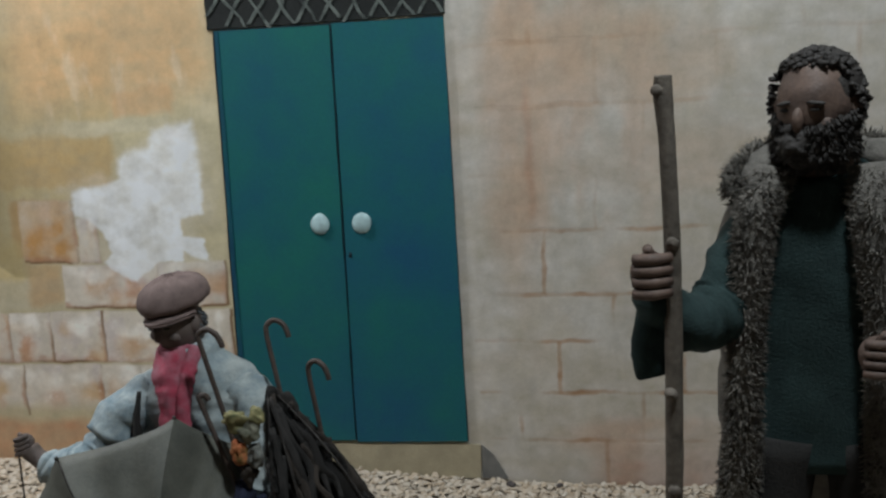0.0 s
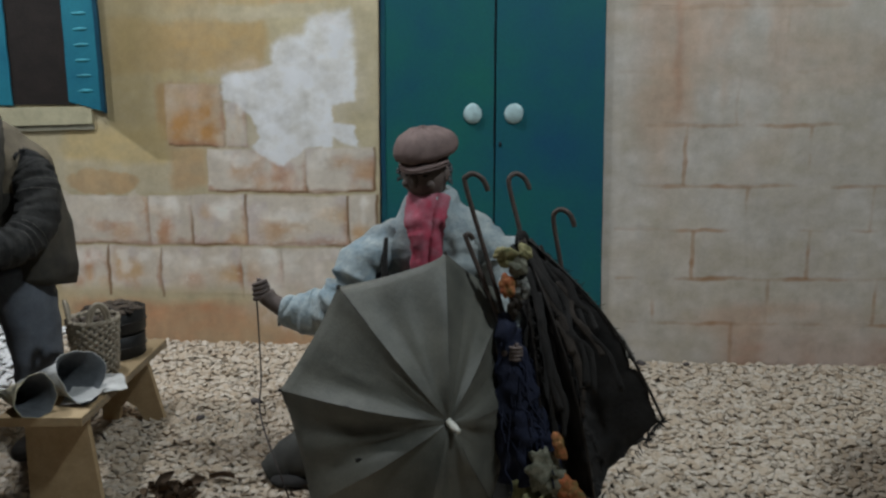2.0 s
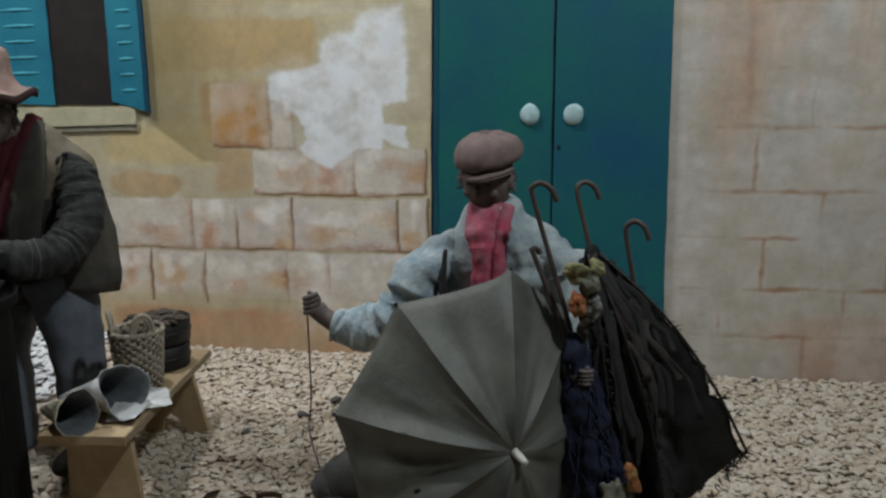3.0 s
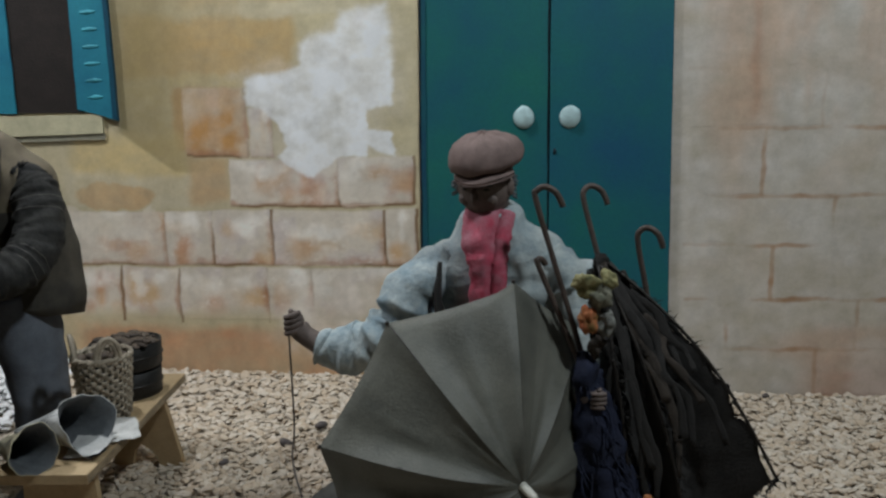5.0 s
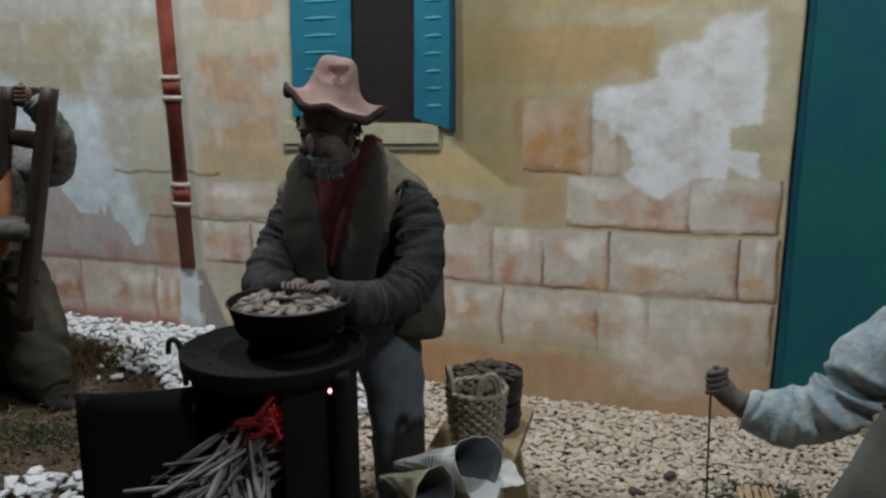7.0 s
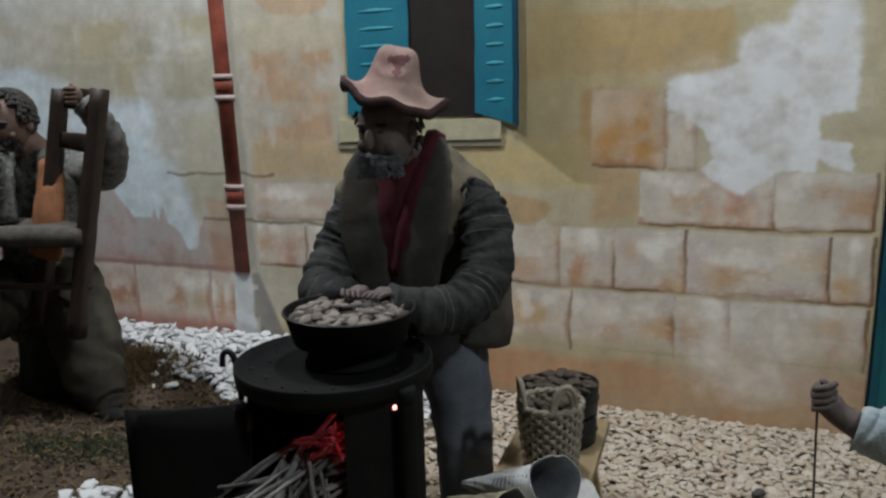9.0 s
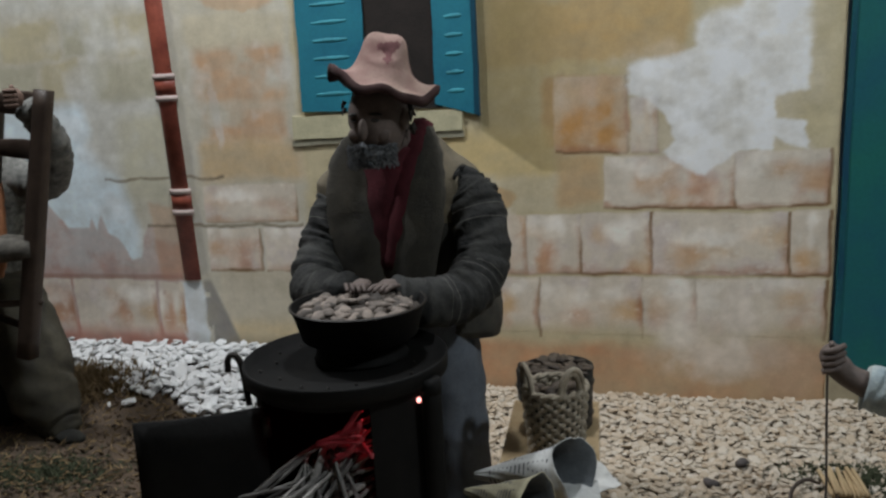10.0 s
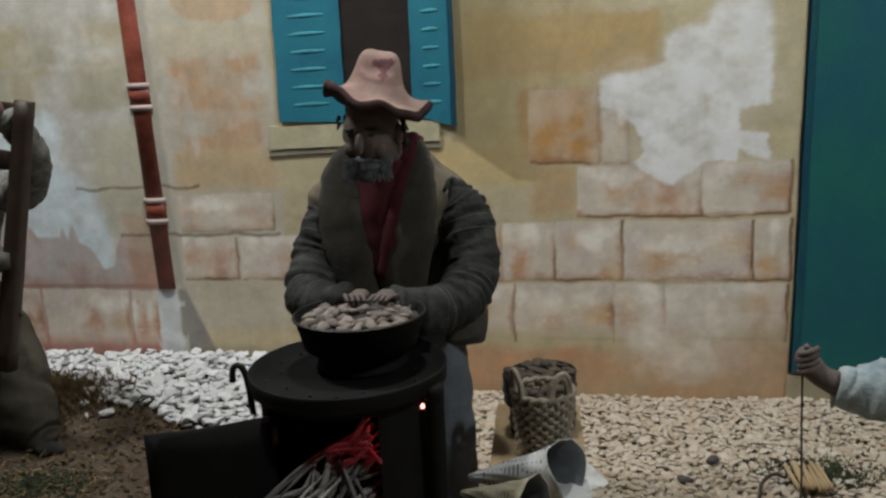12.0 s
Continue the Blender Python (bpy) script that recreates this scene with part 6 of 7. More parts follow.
    for z0 in (0.0035, 0.0005):
        g = [[bm.verts.new(cm @ Vector((math.sin(a) * (0.031 + 0.003 * s), -math.cos(a) * (0.030 + 0.021 * s * math.cos(a * 0.8)), z0 - 0.003 - 0.007 * s))) for a in np.linspace(-1.25, 1.25, 17)] for s in np.linspace(0, 1, 6)]
        for i in range(5):
            for k in range(16):
                q = (g[i][k], g[i][k + 1], g[i + 1][k + 1], g[i + 1][k])
                bm.faces.new(q if z0 > 0.001 else q[::-1]).material_index = CA
        if z0 > 0.001:
            top = g[-1]
        else:
            for k in range(16):
                bm.faces.new((top[k], g[-1][k], g[-1][k + 1], top[k + 1])).material_index = CA
    # trouser legs spread under the umbrella
    tube(bm, [(-0.31, 0.985, -0.03, 0.048), (-0.38, 0.99, -0.010, 0.044), (-0.44, 0.99, -0.022, 0.038), (-0.485, 0.985, -0.042, 0.030, 0.024), (-0.512, 0.975, -0.056, 0.020, 0.014)], TR, 28, 9, 0.005, 44, folds=1.0)
    tube(bm, [(-0.24, 0.965, -0.03, 0.048), (-0.20, 0.93, -0.02, 0.042), (-0.18, 0.90, -0.05, 0.032)], TR, 28, 9, 0.005, 44, folds=1.0)
    ball(bm, (-0.478, 0.962, -0.056), (0.026, 0.016, 0.010), ST, 3, 0.003, 60)
    doll("umbrella_mender_figurine", bm, [M_SKIN_DARK, M_SHIRT, M_SCARF, M_CAP, M_DARK_TROUSER, M_BLACK_CLOTH, M_BEARD], "seated doll in flat cap, blue shirt and red scarf")
    tm = thing("sewing_thread", "brown thread hanging from the mender's hand to the gravel", "thread")
    bm = bmesh.new()
    tube(bm, [(-0.502, 0.936, 0.213, 0.0011), (-0.501, 0.934, 0.150, 0.0011), (-0.500, 0.930, 0.100, 0.0011), (-0.501, 0.920, 0.070, 0.0011), (-0.489, 0.895, 0.050, 0.0011), (-0.464, 0.852, 0.030, 0.0011), (-0.444, 0.832, -0.005, 0.0011), (-0.425, 0.825, -0.065, 0.0011)], 0, 7, 6)
    part("strand", bm, M_THREAD, tm)


umbrella_mender()


def nearer(bm, dx=0.248):
    """Sets the shepherd or his staff down at full height on the gravel before the other figures."""
    for v in bm.verts:
        x, y, z = v.co
        low = 0.604 - 0.624
        up = 0.609 + 0.835 * (max(z, low) - 0.604)
        if z < low:
            up += (z - low) * 2.43
        v.co = (dx + 0.835 * (x - 0.280), 0.742 + 0.835 * (y - 0.876), up)


def shepherd():
    bm = bmesh.new()
    SK, GR, FU, TR, HR = range(5)
    cx, cy = 0.443, 0.985
    for x in (0.383, 0.490):
        tube(bm, [(x, cy - 0.01, -0.085, 0.026, 0.028), (x, cy - 0.01, -0.042, 0.029, 0.031), (x, cy - 0.01, -0.038, 0.034, 0.036), (x, cy - 0.01, -0.018, 0.034, 0.036), (x, cy - 0.01, -0.014, 0.030, 0.032), (x + 0.003, cy - 0.012, 0.10, 0.036, 0.038), (x * 0.8 + cx * 0.2, cy, 0.22, 0.050, 0.052)], TR, 24, 6, 0.003, 40)
        ball(bm, (x - 0.004, cy - 0.040, -0.082), (0.024, 0.048, 0.016), HR, 3)
    tube(bm, [(cx, cy + 0.01, 0.19, 0.088, 0.055), (cx, cy + 0.01, 0.28, 0.086, 0.055), (cx, cy + 0.006, 0.40, 0.088, 0.054), (cx - 0.004, cy, 0.465, 0.080, 0.046), (cx - 0.010, cy - 0.008, 0.505, 0.044, 0.034)], GR, 36, 7, 0.004, 30)
    # fur waistcoat: back and two front panels
    tube(bm, [(cx, cy + 0.030, 0.02, 0.106, 0.050), (cx + 0.002, cy + 0.030, 0.13, 0.102, 0.050), (cx + 0.004, cy + 0.030, 0.30, 0.104, 0.055), (cx, cy + 0.022, 0.44, 0.102, 0.052), (cx - 0.004, cy + 0.012, 0.495, 0.072, 0.042)], FU, 40, 7, 0.008, 60)
    rng = random.Random(9)
    panels = (((cx - 0.060, cy - 0.030, 0.505, 0.020, 0.014), (cx - 0.080, cy - 0.050, 0.455, 0.018, 0.014), (cx - 0.088, cy - 0.056, 0.34, 0.0145, 0.013), (cx - 0.092, cy - 0.052, 0.22, 0.017, 0.014), (cx - 0.100, cy - 0.048, 0.10, 0.020, 0.015), (cx - 0.104, cy - 0.046, 0.0, 0.020, 0.014)),
              ((cx + 0.040, cy - 0.030, 0.505, 0.030, 0.016), (cx + 0.042, cy - 0.054, 0.450, 0.032, 0.018), (cx + 0.048, cy - 0.060, 0.34, 0.024, 0.016), (cx + 0.054, cy - 0.056, 0.22, 0.026, 0.016), (cx + 0.064, cy - 0.048, 0.10, 0.030, 0.014), (cx + 0.066, cy - 0.046, 0.0, 0.028, 0.014)))
    WO = 5
    for pl in panels:
        tube(bm, pl, FU, 24, 9, 0.004, 60)
        line = spline(pl, 24)
        for k in range(5600):
            r = line[int(rng.random() * (len(line) - 1))]
            a = rng.choice((0, math.pi)) + rng.gauss(0, 0.8)
            d = Vector((math.cos(a), -abs(math.sin(a)) * 0.8 - 0.3, rng.uniform(-0.5, 0.3)))
            p = Vector(r[:3]) + Vector((r[3] * 0.92 * math.cos(a), -r[4] * abs(math.sin(a)), rng.uniform(-0.006, 0.006)))
            d += Vector((rng.uniform(-0.6, 0.6), rng.uniform(-0.3, 0.3), rng.uniform(-0.9, 0.4)))
            tuft(bm, p, d, rng.uniform(0.005, 0.012), rng.uniform(0.0005, 0.0011), WO if rng.random() < 0.45 else FU)
    # woolly collar
    tube(bm, [(cx - 0.082, cy - 0.042, 0.470, 0.014), (cx - 0.066, cy - 0.018, 0.512, 0.012), (cx, cy + 0.030, 0.526, 0.012), (cx + 0.060, cy - 0.010, 0.512, 0.014), (cx + 0.075, cy - 0.042, 0.470, 0.016)], FU, 16, 6, 0.008, 70)
    for k in range(3600):
        a = rng.uniform(0.1, 3.04)
        p = Vector((cx + 0.086 * math.cos(a), cy - 0.035 + 0.06 * math.sin(a), 0.482 + 0.045 * math.sin(a)))
        d = Vector((math.cos(a) + rng.uniform(-0.8, 0.8), rng.uniform(-1, 0.5), rng.uniform(-0.6, 0.9))).normalized()
        tuft(bm, p + d * 0.016, d + Vector((rng.uniform(-0.7, 0.7), rng.uniform(-0.7, 0.7), rng.uniform(-0.8, 0.3))), rng.uniform(0.007, 0.015), rng.uniform(0.0006, 0.0013), WO if rng.random() < 0.4 else FU)
    # arm to the stick
    tube(bm, [(0.392, 0.985, 0.462, 0.026), (0.358, 0.965, 0.415, 0.031), (0.334, 0.945, 0.370, 0.032), (0.302, 0.920, 0.358, 0.027, 0.030), (0.272, 0.900, 0.380, 0.022, 0.026), (0.260, 0.892, 0.398, 0.019, 0.022)], GR, 32, 10, 0.005, 40, folds=1.0)
    tube(bm, [(0.268, 0.900, 0.385, 0.020, 0.012), (0.262, 0.898, 0.345, 0.022, 0.012), (0.262, 0.897, 0.318, 0.020, 0.011), (0.263, 0.897, 0.312, 0.016, 0.008)], GR, 18, 5, 0.002, 50)
    fist(bm, (0.258, 0.880, 0.418), 0.022, SK, (1, 0, 0.05))
    # arm on the chest
    tube(bm, [(0.535, 0.985, 0.470, 0.030), (0.563, 0.960, 0.40, 0.032), (0.550, 0.925, 0.338, 0.028), (0.510, 0.905, 0.326, 0.023), (0.490, 0.897, 0.328, 0.019)], GR, 22, 6, 0.004, 40)
    fist(bm, (0.466, 0.886, 0.334), 0.019, SK, (-1, 0, 0))
    # head, curls, beard
    hc = Vector((0.425, 0.955, 0.570))
    tube(bm, [(cx - 0.008, cy - 0.005, 0.495, 0.030), (0.440, 0.965, 0.54, 0.027)], SK, 14, 3)
    head(bm, hc, 0.046, SK, 0.0, -38, 12, HR)
    ball(bm, hc + Vector((0.006, 0.008, 0.010)), (0.0395, 0.0425, 0.0470), HR, 3, 0.003, 90)
    face = Vector((-0.60, -0.76, -0.22)).normalized()
    for k in range(1200):
        a, b = rng.uniform(0, 6.28), rng.uniform(-0.35, 1.5)
        d = Vector((math.cos(a) * math.cos(b), math.sin(a) * math.cos(b), math.sin(b)))
        if d.dot(face) > 0.22 and d.z < 0.66:
            continue
        p = hc + Vector((0.041 * d.x, 0.044 * d.y + 0.003, 0.050 * d.z))
        s = rng.uniform(0.0022, 0.0046)
        ball(bm, p + d * rng.uniform(0.001, 0.005), (s, s, s * 0.8), HR, 1, s * 0.7, 200)
    for k in range(1300):
        a = rng.uniform(-1.75, 1.75)
        h = rng.uniform(-0.062, -0.022 + 0.012 * abs(a))
        a -= 0.62
        w = 1 - 0.35 * (h < -0.05)
        p = hc + Vector((0.037 * w * math.sin(a), -0.041 * w * math.cos(a), h))
        tuft(bm, p, (math.sin(a) * 0.5, -0.5 * math.cos(a), -0.8), rng.uniform(0.006, 0.011), 0.0020, HR)
    ball(bm, hc + face * 0.022 + Vector((0, 0, -0.034)), (0.027, 0.024, 0.022), HR, 4, 0.005, 150)
    nearer(bm)
    doll("shepherd_figurine", bm, [M_SKIN_SHADE, M_GREEN, M_FUR, M_BLACK_CLOTH, M_HAIR, M_WOOL], "curly-haired doll in a shaggy sheepskin waistcoat holding a staff")
    stf = thing("shepherd_staff", "peeled knotty branch used as a walking staff", "staff")
    bm = bmesh.new()
    tube(bm, [(0.284, 0.890, -0.105, 0.0082), (0.285, 0.885, 0.06, 0.0082), (0.286, 0.880, 0.22, 0.0084), (0.286, 0.878, 0.36, 0.0082), (0.285, 0.877, 0.45, 0.0076), (0.281, 0.876, 0.54, 0.0076), (0.278, 0.876, 0.585, 0.0088), (0.278, 0.876, 0.604, 0.0080)], 0, 18, 8, 0.0009, 45)
    nearer(bm, 0.242)
    part("shaft", bm, M_STICK, stf)
    for c in ((0.2845, 0.870, 0.448), (0.282, 0.870, 0.30), (0.285, 0.873, 0.20), (0.272, 0.872, 0.590)):
        bm = bmesh.new()
        ball(bm, c, (0.0068, 0.005, 0.006), 0, 3, 0.002, 100)
        nearer(bm, 0.242)
        part("knot", bm, M_STICK, stf)


shepherd()


def chair_mender():
    bm = bmesh.new()
    SK, KN, LE, OL, SL, TR, HR = range(7)
    cx, cy = -1.620, 1.180
    tube(bm, [(cx - 0.03, cy, 0.10, 0.062, 0.060), (cx - 0.028, cy, 0.20, 0.062, 0.060), (cx - 0.014, cy, 0.30, 0.070, 0.054), (cx, cy + 0.002, 0.37, 0.078, 0.050), (cx, cy, 0.405, 0.05, 0.04)], KN, 36, 7, 0.005, 45)
    tube(bm, [(cx + 0.055, cy - 0.04, 0.39, 0.022, 0.010), (cx + 0.066, cy - 0.062, 0.33, 0.028, 0.012), (cx + 0.066, cy - 0.074, 0.28, 0.032, 0.012), (cx + 0.06, cy - 0.078, 0.25, 0.03, 0.012)], LE, 24, 6, 0.003, 40)
    tube(bm, [(cx - 0.02, cy - 0.068, 0.405, 0.034, 0.014), (cx - 0.015, cy - 0.085, 0.36, 0.036, 0.014), (cx - 0.01, cy - 0.088, 0.30, 0.034, 0.010)], KN, 22, 6, 0.006, 80, pleat=0.08, pleats=8)
    for k in range(14):
        for sgn in (-1, 1):
            z = 0.405 - 0.008 * k
            x = cx - 0.015 + sgn * 0.016
            y = cy - 0.086 - 0.010 * math.sin(3.1 * k / 13)
            tube(bm, [(x - sgn * 0.014, y - 0.004, z + 0.006, 0.0022), (x, y - 0.006, z, 0.0026), (x + sgn * 0.014, y - 0.002, z + 0.007, 0.0020)], 7 if k % 2 else TR, 7, 3)
    # arm round to the chair back
    tube(bm, [(-1.575, 1.185, 0.372, 0.030), (-1.525, 1.195, 0.362, 0.025), (-1.478, 1.170, 0.382, 0.021), (-1.448, 1.140, 0.424, 0.0195), (-1.446, 1.115, 0.458, 0.017), (-1.452, 1.100, 0.474, 0.014)], SL, 36, 12, 0.0055, 32, folds=1.0)
    fist(bm, (-1.458, 1.094, 0.486), 0.0125, SK, (-1, 0, 0))
    # knees and long coat
    tube(bm, [(-1.63, 1.19, 0.20, 0.050), (-1.588, 1.170, 0.178, 0.050), (-1.550, 1.150, 0.125, 0.050), (-1.520, 1.130, 0.072, 0.046), (-1.488, 1.118, 0.028, 0.032, 0.026), (-1.470, 1.112, 0.012, 0.020, 0.016)], OL, 34, 10, 0.006, 34, folds=1.0)
    tube(bm, [(-1.66, 1.16, 0.17, 0.060), (-1.66, 1.07, 0.175, 0.056), (-1.655, 1.02, 0.13, 0.048), (-1.65, 1.01, -0.01, 0.044)], OL, 34, 10, 0.006, 34, folds=1.0)
    tube(bm, [(-1.63, 1.18, 0.15, 0.060, 0.055), (-1.63, 1.17, 0.012, 0.065, 0.06)], TR, 26, 5, 0.005, 34)
    ball(bm, (-1.458, 1.100, 0.012), (0.024, 0.015, 0.011), TR, 3, 0.002, 60)
    hc = Vector((-1.632, 1.130, 0.446))
    head(bm, hc, 0.042, SK, 0.0, 14, 10, HR)
    ball(bm, hc + Vector((0, 0.009, 0.010)), (0.036, 0.038, 0.043), HR, 3, 0.003, 90)
    tube(bm, [(cx, cy - 0.01, 0.39, 0.028), (-1.630, 1.145, 0.42, 0.026)], SK, 14, 3)
    rng = random.Random(14)
    for k in range(330):
        a, b = rng.uniform(0, 6.28), rng.uniform(0.0, 1.5)
        d = Vector((math.cos(a) * math.cos(b), math.sin(a) * math.cos(b), math.sin(b)))
        if d.y < -0.3 and d.z < 0.55:
            continue
        ball(bm, hc + Vector((0.037 * d.x, 0.041 * d.y, 0.047 * d.z)) + d * 0.002, (rng.uniform(0.0035, 0.0055),) * 3, HR, 1, 0.001, 200)
    for k in range(110):
        a, h = rng.uniform(-1.4, 1.4), rng.uniform(-0.044, -0.020)
        tuft(bm, hc + Vector((0.032 * math.sin(a), -0.034 * math.cos(a), h)), (math.sin(a) * 0.5, -0.5 * math.cos(a), -0.7), 0.008, 0.003, HR)
    doll("chair_mender_figurine", bm, [M_SKIN, M_KNIT, M_LEATHER, M_OLIVE, M_GREY_SLEEVE, M_DARK_TROUSER, M_HAIR, M_WOOL], "seated doll in knitted scarf and leather apron holding a chair")


chair_mender()


def ladder_chair():
    ch = thing("ladder_back_chair", "dark-stained ladder-back chair with a woven rush seat", "chair")
    p1, p2 = Vector((-1.418, 1.100)), Vector((-1.525, 1.135))
    w = (p2 - p1)
    d = Vector((w.y, -w.x)).normalized()
    if d.y > 0:
        d = -d
    lean = Vector((0.030, 0.012))
    fwd = Vector((-0.97, -0.25))
    for p in (p1, p2):
        foot = Vector((*(p + d * 0.030 - Vector((0.055, 0))), 0.140))
        top = Vector((*(p + lean * 0.0), 0.494))
        bm = bmesh.new()
        tube(bm, [(*foot, 0.0115, 0.011), (*foot.lerp(top, 0.35), 0.0115, 0.011), (*foot.lerp(top, 0.7), 0.011, 0.0105), (*top, 0.0105, 0.010)], 0, 16, 5, 0.0006, 50, square=0.55)
        part("back_post", bm, M_CHAIR, ch)
    for z, h in ((0.478, 0.017), (0.418, 0.014)):
        bm = bmesh.new()
        k = (z - 0.14) / 0.354
        a = p1 + (d * 0.030 - Vector((0.055, 0))) * (1 - k)
        b = a + w
        mid = (a + b) / 2 - d * 0.012
        tube(bm, [(*a, z - 0.002, 0.003, h * 0.8), (*mid, z, 0.003, h), (*b, z + 0.004, 0.003, h * 0.8)], 0, 14, 6, ref=(0, 0, 1))
        part("back_slat", bm, M_CHAIR, ch)
    k = (0.288 - 0.14) / 0.354
    s1 = p1 + (d * 0.030 - Vector((0.055, 0))) * (1 - k)
    s2 = s1 + w * 1.05
    f1, f2 = s1 + fwd * 0.150, s2 + fwd * 0.150 + w * 0.1
    corners = [Vector((*q, 0.288)) for q in (s1, f1, f2, s2)]
    cen = sum(corners, Vector()) / 4
    for a, b in zip(corners, corners[1:] + corners[:1]):
        for k in range(7):
            t = k / 6
            q1, q2 = a.lerp(cen, t * 0.92), b.lerp(cen, t * 0.92)
            bm = bmesh.new()
            r = 0.0165 - 0.009 * t
            tube(bm, [(*q1, r * 0.9), (*(q1.lerp(q2, 0.5) + Vector((0, 0, -0.002 * t))), r), (*q2, r * 0.9)], 0, 12, 5, 0.0030, 90)
            part("rush_strand", bm, M_STRAW, ch)
    for f in (f1, f2):
        bm = bmesh.new()
        tube(bm, [(*(f + d * 0.01), 0.145, 0.010), (*f, 0.292, 0.011)], 0, 14, 4)
        part("front_leg", bm, M_CHAIR, ch)
    for z, a, b in ((0.185, f1, f2), (0.215, s1, f1), (0.215, s2, f2), (0.182, s1 + d * 0.01 - Vector((0.018, 0)), s2)):
        bm = bmesh.new()
        tube(bm, [(*a, z, 0.0045), (*((a + b) / 2), z, 0.0055), (*b, z, 0.0045)], 0, 10, 3)
        part("stretcher", bm, M_CHAIR, ch)


ladder_chair()

# ---- moss, grass, stones ----
def grass():
    rng = random.Random(31)
    bm = bmesh.new()
    for k in range(2800):
        a, r = rng.uniform(0, 6.28), abs(rng.gauss(0, 0.8))
        x, y = -1.545 + 0.066 * r * math.cos(a), 1.248 + 0.036 * r * math.sin(a)
        tuft(bm, (x, y, float(height(x, y)) - 0.004), (rng.uniform(-0.7, 0.7), rng.uniform(-0.7, 0.7), 0.6), rng.uniform(0.014, 0.036), 0.0016)
    tagged(part("dry_grass", bm, M_DRYGRASS, smooth=False), "clump of dry brown grass on the soil", "grass", kind="stuff")
    bm = bmesh.new()
    for k in range(2600):
        a, r = rng.uniform(0, 6.28), abs(rng.gauss(0, 1))
        cx, cy = rng.choice(((-1.44, 1.025), (-1.50, 1.01), (-1.40, 1.03)))
        x, y = cx + 0.045 * r * math.cos(a), cy + 0.022 * r * math.sin(a)
        tuft(bm, (x, y, float(height(x, y)) - 0.003), (rng.uniform(-0.9, 0.9), rng.uniform(-0.9, 0.9), 0.5), rng.uniform(0.004, 0.009), 0.0010)
    tagged(part("moss", bm, M_MOSS, smooth=False), "flat patch of grey-green moss on the soil", "moss", kind="stuff")
    bm = bmesh.new()
    for k in range(1500):
        x, y = rng.gauss(-0.415, 0.035), rng.gauss(1.205, 0.016)
        tuft(bm, (x, y, floor_at(x, y)), (rng.uniform(-0.9, 0.9), rng.uniform(-0.9, 0.9), 0.5), rng.uniform(0.006, 0.014), 0.0011)
    tagged(part("moss", bm, M_MOSS, smooth=False), "flat patch of grey-green moss on the gravel", "moss", kind="stuff")
    bm = bmesh.new()
    for k in range(1500):
        x, y = rng.uniform(-1.80, -1.06), rng.uniform(0.85, 1.28)
        r = rng.uniform(0.0015, 0.0052)
        if not is_soil(x, y):
            continue
        ball(bm, (x, y, float(height(x, y)) - 0.002), (r, r * rng.uniform(0.6, 1), r * 0.7), 0, 1, r * 0.4, 150)
    for k in range(2600):
        x, y = rng.uniform(-1.78, -1.10), rng.uniform(0.88, 1.30)
        if is_soil(x, y):
            tuft(bm, (x, y, float(height(x, y)) + 0.001), (rng.uniform(-1, 1), rng.uniform(-1, 1), rng.uniform(0.05, 0.4)), rng.uniform(0.006, 0.016), rng.uniform(0.0008, 0.0018), 1)
    tagged(part("soil_crumbs", bm, [M_SOIL, M_DRYGRASS], smooth=False), "loose crumbs of dark soil with dry brown litter", "soil", kind="stuff")


grass()

def chip(rng, size):
    """The corners of one broken stone."""
    v = ICO_V * (1 + rng.uniform(-0.34, 0.34, (12, 1)))
    v = np.sign(v) * np.abs(v) ** 0.62 * np.array((1.0, rng.uniform(0.5, 0.9), rng.uniform(0.26, 0.46)))
    v[:, 2] = np.clip(v[:, 2], -0.35, rng.uniform(0.18, 0.34))
    e = Euler((rng.normal(0, 0.28), rng.normal(0, 0.28), rng.uniform(0, 6.3))).to_matrix()
    return v * size @ np.array(e).T


def stones(name, label, places, mat, one_mat, near, piece, seed):
    """Stones at places (x, y, z, size): those for which near() holds, up to 300, as pieces, the rest joined."""
    rng = np.random.RandomState(seed)
    verts, faces, n = [], [], 0
    root = thing(name, label, name.replace("_", " "), kind="stuff")
    shapes = []
    for k in range(10):
        me = bpy.data.meshes.new(piece)
        me.from_pydata(chip(rng, 1.0).tolist(), [], ICO_F.tolist())
        me.materials.append(one_mat)
        shapes.append(me)
    count = 0
    for x, y, z, s in places:
        if count < 300 and near(x, y):
            ob = new(piece, shapes[rng.randint(10)])
            ob.parent = root
            ob.matrix_basis = Matrix.LocRotScale((x, y, z), Euler((rng.uniform(-0.3, 0.3), rng.uniform(-0.3, 0.3), rng.uniform(0, 6.3))), (s, s, s))
            count += 1
            continue
        verts.append(chip(rng, s) + np.array((x, y, z)))
        faces.append(ICO_F + n)
        n += 12
    tagged(mesh_part(name + "_rest", np.concatenate(verts).tolist(), np.concatenate(faces).tolist(), mat, root), kind="stuff")


def scatter(x0, x1, y0, y1, pitch, keep, size, lift, seed):
    rng = np.random.RandomState(seed)
    out = []
    for x in np.arange(x0, x1, pitch):
        for y in np.arange(y0, y1, pitch):
            a, b = x + rng.uniform(-0.6, 0.6) * pitch, y + rng.uniform(-0.6, 0.6) * pitch
            s = size * rng.uniform(0.62, 1.0) * (1.35 if rng.rand() < 0.12 else 1.0)
            lifted = float(height(np.float64(a), np.float64(b))) + rng.uniform(-0.002, lift)
            if keep(a, b, rng.rand()) and b < WALL_Y - s * 0.9:
                out.append((a, b, lifted, s))
    return out


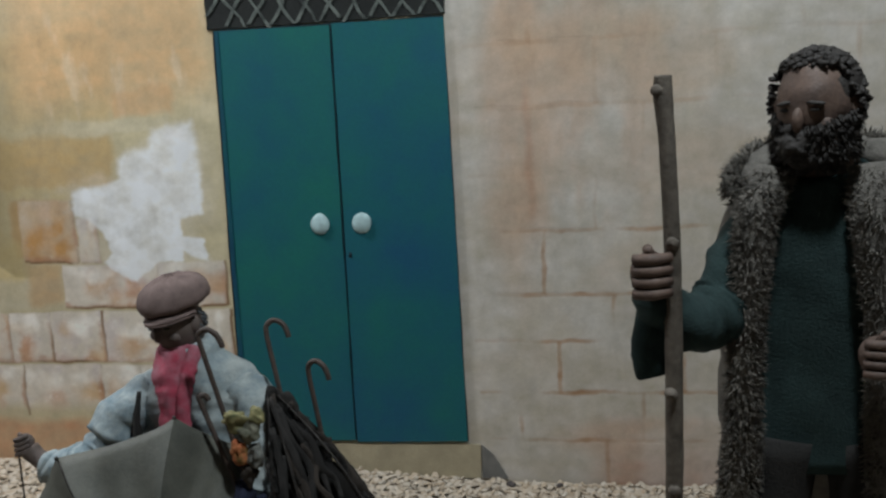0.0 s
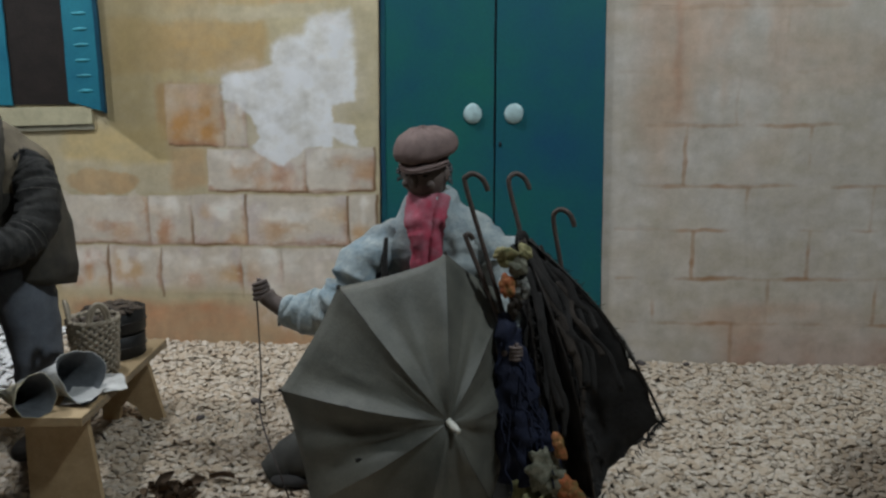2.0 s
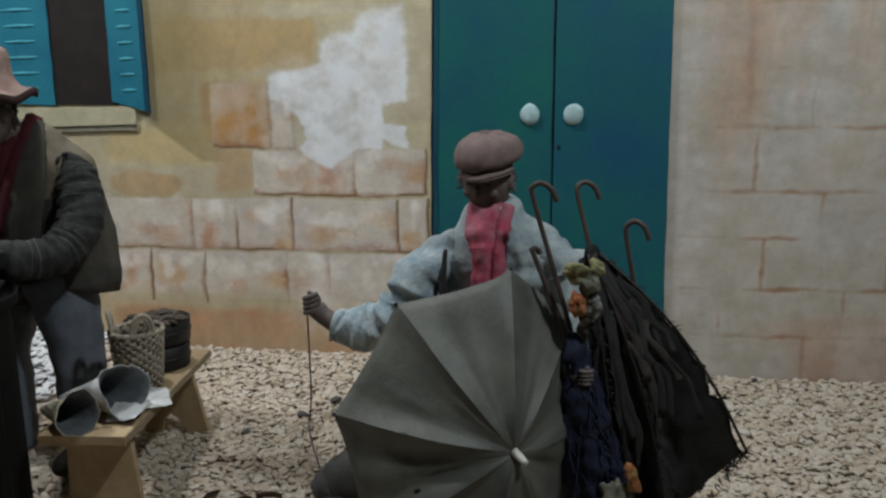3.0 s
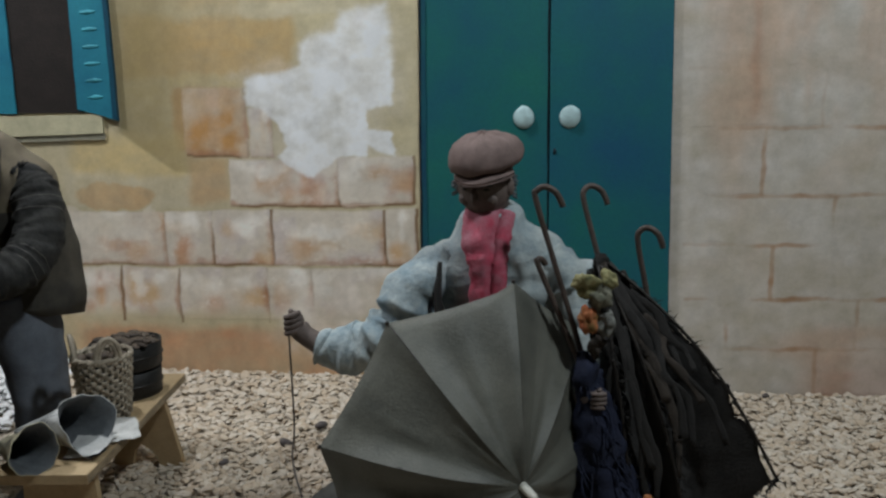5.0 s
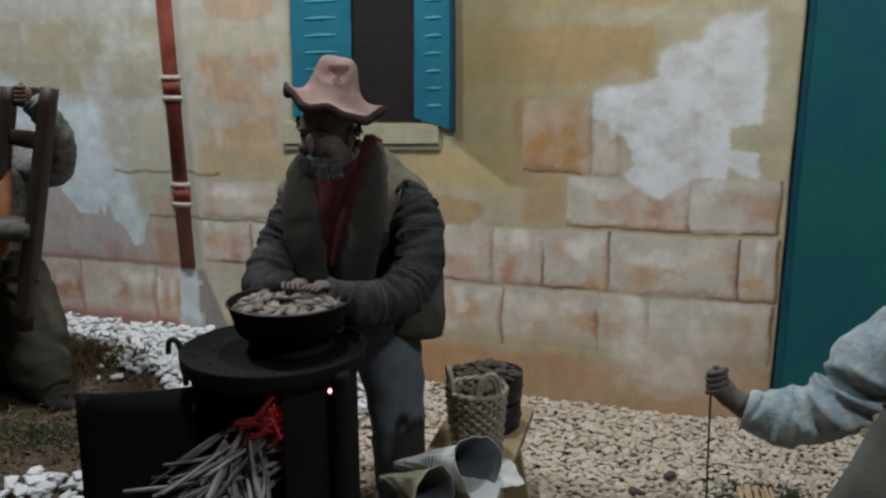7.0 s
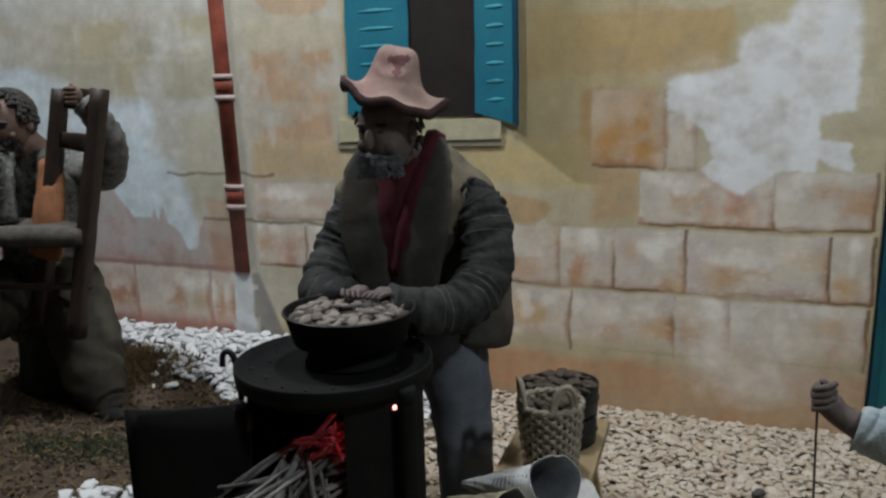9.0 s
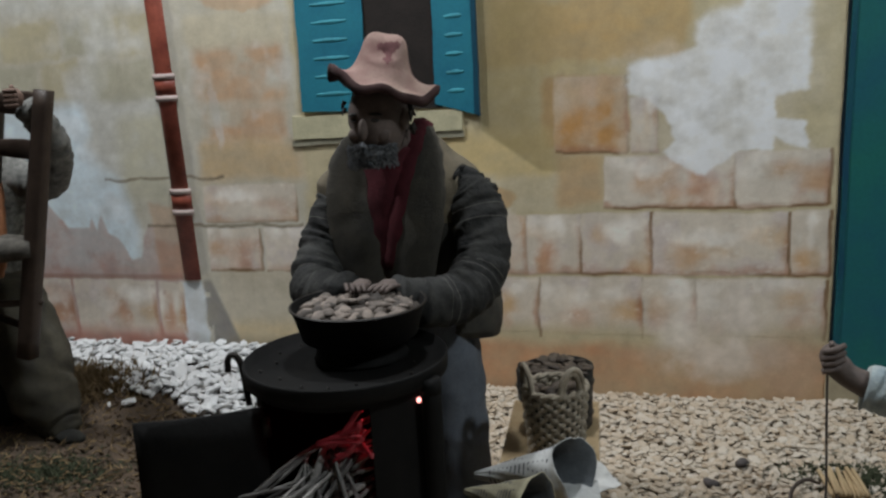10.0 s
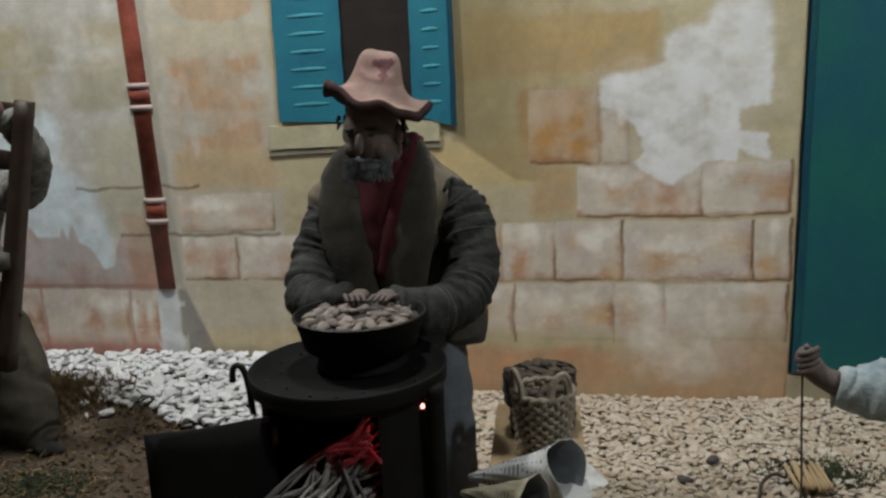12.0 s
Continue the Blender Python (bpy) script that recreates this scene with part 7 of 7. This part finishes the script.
stones("gravel", "pale grey and buff limestone gravel", scatter(-1.12, 0.78, 0.66, 1.398, 0.0070, lambda x, y, r: not is_soil(x, y) and x > -0.99 + 0.02 * math.sin(17 * y) - 0.05 * r, 0.0080, 0.0030, 1),
       M_GRAVEL, M_GRAVEL_ONE, lambda x, y: -0.66 < x < -0.53 and 0.84 < y < 1.12, "gravel_stone", 2)
stones("white_gravel", "white crushed marble gravel along the wall", scatter(-2.0, -1.02, 1.05, 1.398, 0.0102, lambda x, y, r: not is_soil(x, y) and x < -1.00 + 0.05 * r, 0.0122, 0.010, 3)
       + scatter(-1.45, -1.12, 0.80, 0.97, 0.016, lambda x, y, r: ((x + 1.29) / 0.085) ** 2 + ((y - 0.895) / 0.055) ** 2 < 1 + 0.3 * r, 0.015, 0.010, 4)
       + [(-1.427, 1.196, 0.028, 0.013), (-1.480, 1.222, 0.032, 0.010), (-1.455, 1.188, 0.026, 0.006)],
       M_WHITE, M_WHITE_ONE, lambda x, y: -1.40 < x < -1.27, "marble_chip", 5)
rng = random.Random(77)
M_PEBBLE = material("dark_pebble", (0.10, 0.085, 0.08), 0.8, 0.5, 60)
for x, y, s in ((-0.588, 1.170, 0.011), (-0.548, 1.220, 0.010), (-0.66, 1.116, 0.008), (0.05, 1.375, 0.009), (0.13, 1.378, 0.006)):
    bm = bmesh.new()
    ball(bm, (x, y, floor_at(x, y) + 0.006), (s, s * 0.75, s * 0.55), 0, 2, s * 0.3, 90, (0, 0, rng.uniform(0, 180)))
    tagged(part("dark_pebble", bm, M_PEBBLE), "single dark pebble on the pale gravel", "pebble", "dark pebbles on the gravel")


# ---- painted stone blocks, slightly proud of the wall ----
def block(x0, x1, z0, z1, proud, seed):
    nx, nz = max(3, int((x1 - x0) / 0.0026)), max(3, int((z1 - z0) / 0.0026))
    gx, gz = np.meshgrid(np.linspace(x0, x1, nx), np.linspace(z0, z1, nz))
    px, pz = gx, gz
    for _ in range(2):
        gx, gz = px - block_warp(gx, gz, 1), pz - block_warp(gx, gz, 3)
    for g in (gx, gz):
        g[0], g[-1] = g[1], g[-2]
        g[:, 0], g[:, -1] = g[:, 1], g[:, -2]
    edge = np.zeros_like(gx)
    edge[1:-1, 1:-1] = 1
    if z0 < 0.1:
        edge[0, 1:-1] = 1
    gy = WALL_Y + 0.0015 - edge * (proud + 0.0015) * (1 + 0.25 * cloud(gx, gz, 30, 2))
    v = np.stack([gx, gy, gz], -1).reshape(-1, 3)
    idx = np.arange(len(v)).reshape(gx.shape)
    f = np.stack([idx[:-1, :-1], idx[:-1, 1:], idx[1:, 1:], idx[1:, :-1]], -1).reshape(-1, 4)
    ob = mesh_part("stone_block", v.tolist(), f.tolist(), M_MURAL, wall_north)
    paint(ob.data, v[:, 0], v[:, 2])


for i, (a, b, c, d, _) in enumerate(BLOCKS):
    block(a + 0.0025, b - 0.0025, c + 0.0025, d - 0.0025, 0.00014, i % 5)
for i, (a, b, c, d, _) in enumerate(RIGHT):
    block(a + 0.002, b - 0.002, c + 0.002, d - 0.002, 0.00015, i % 5)
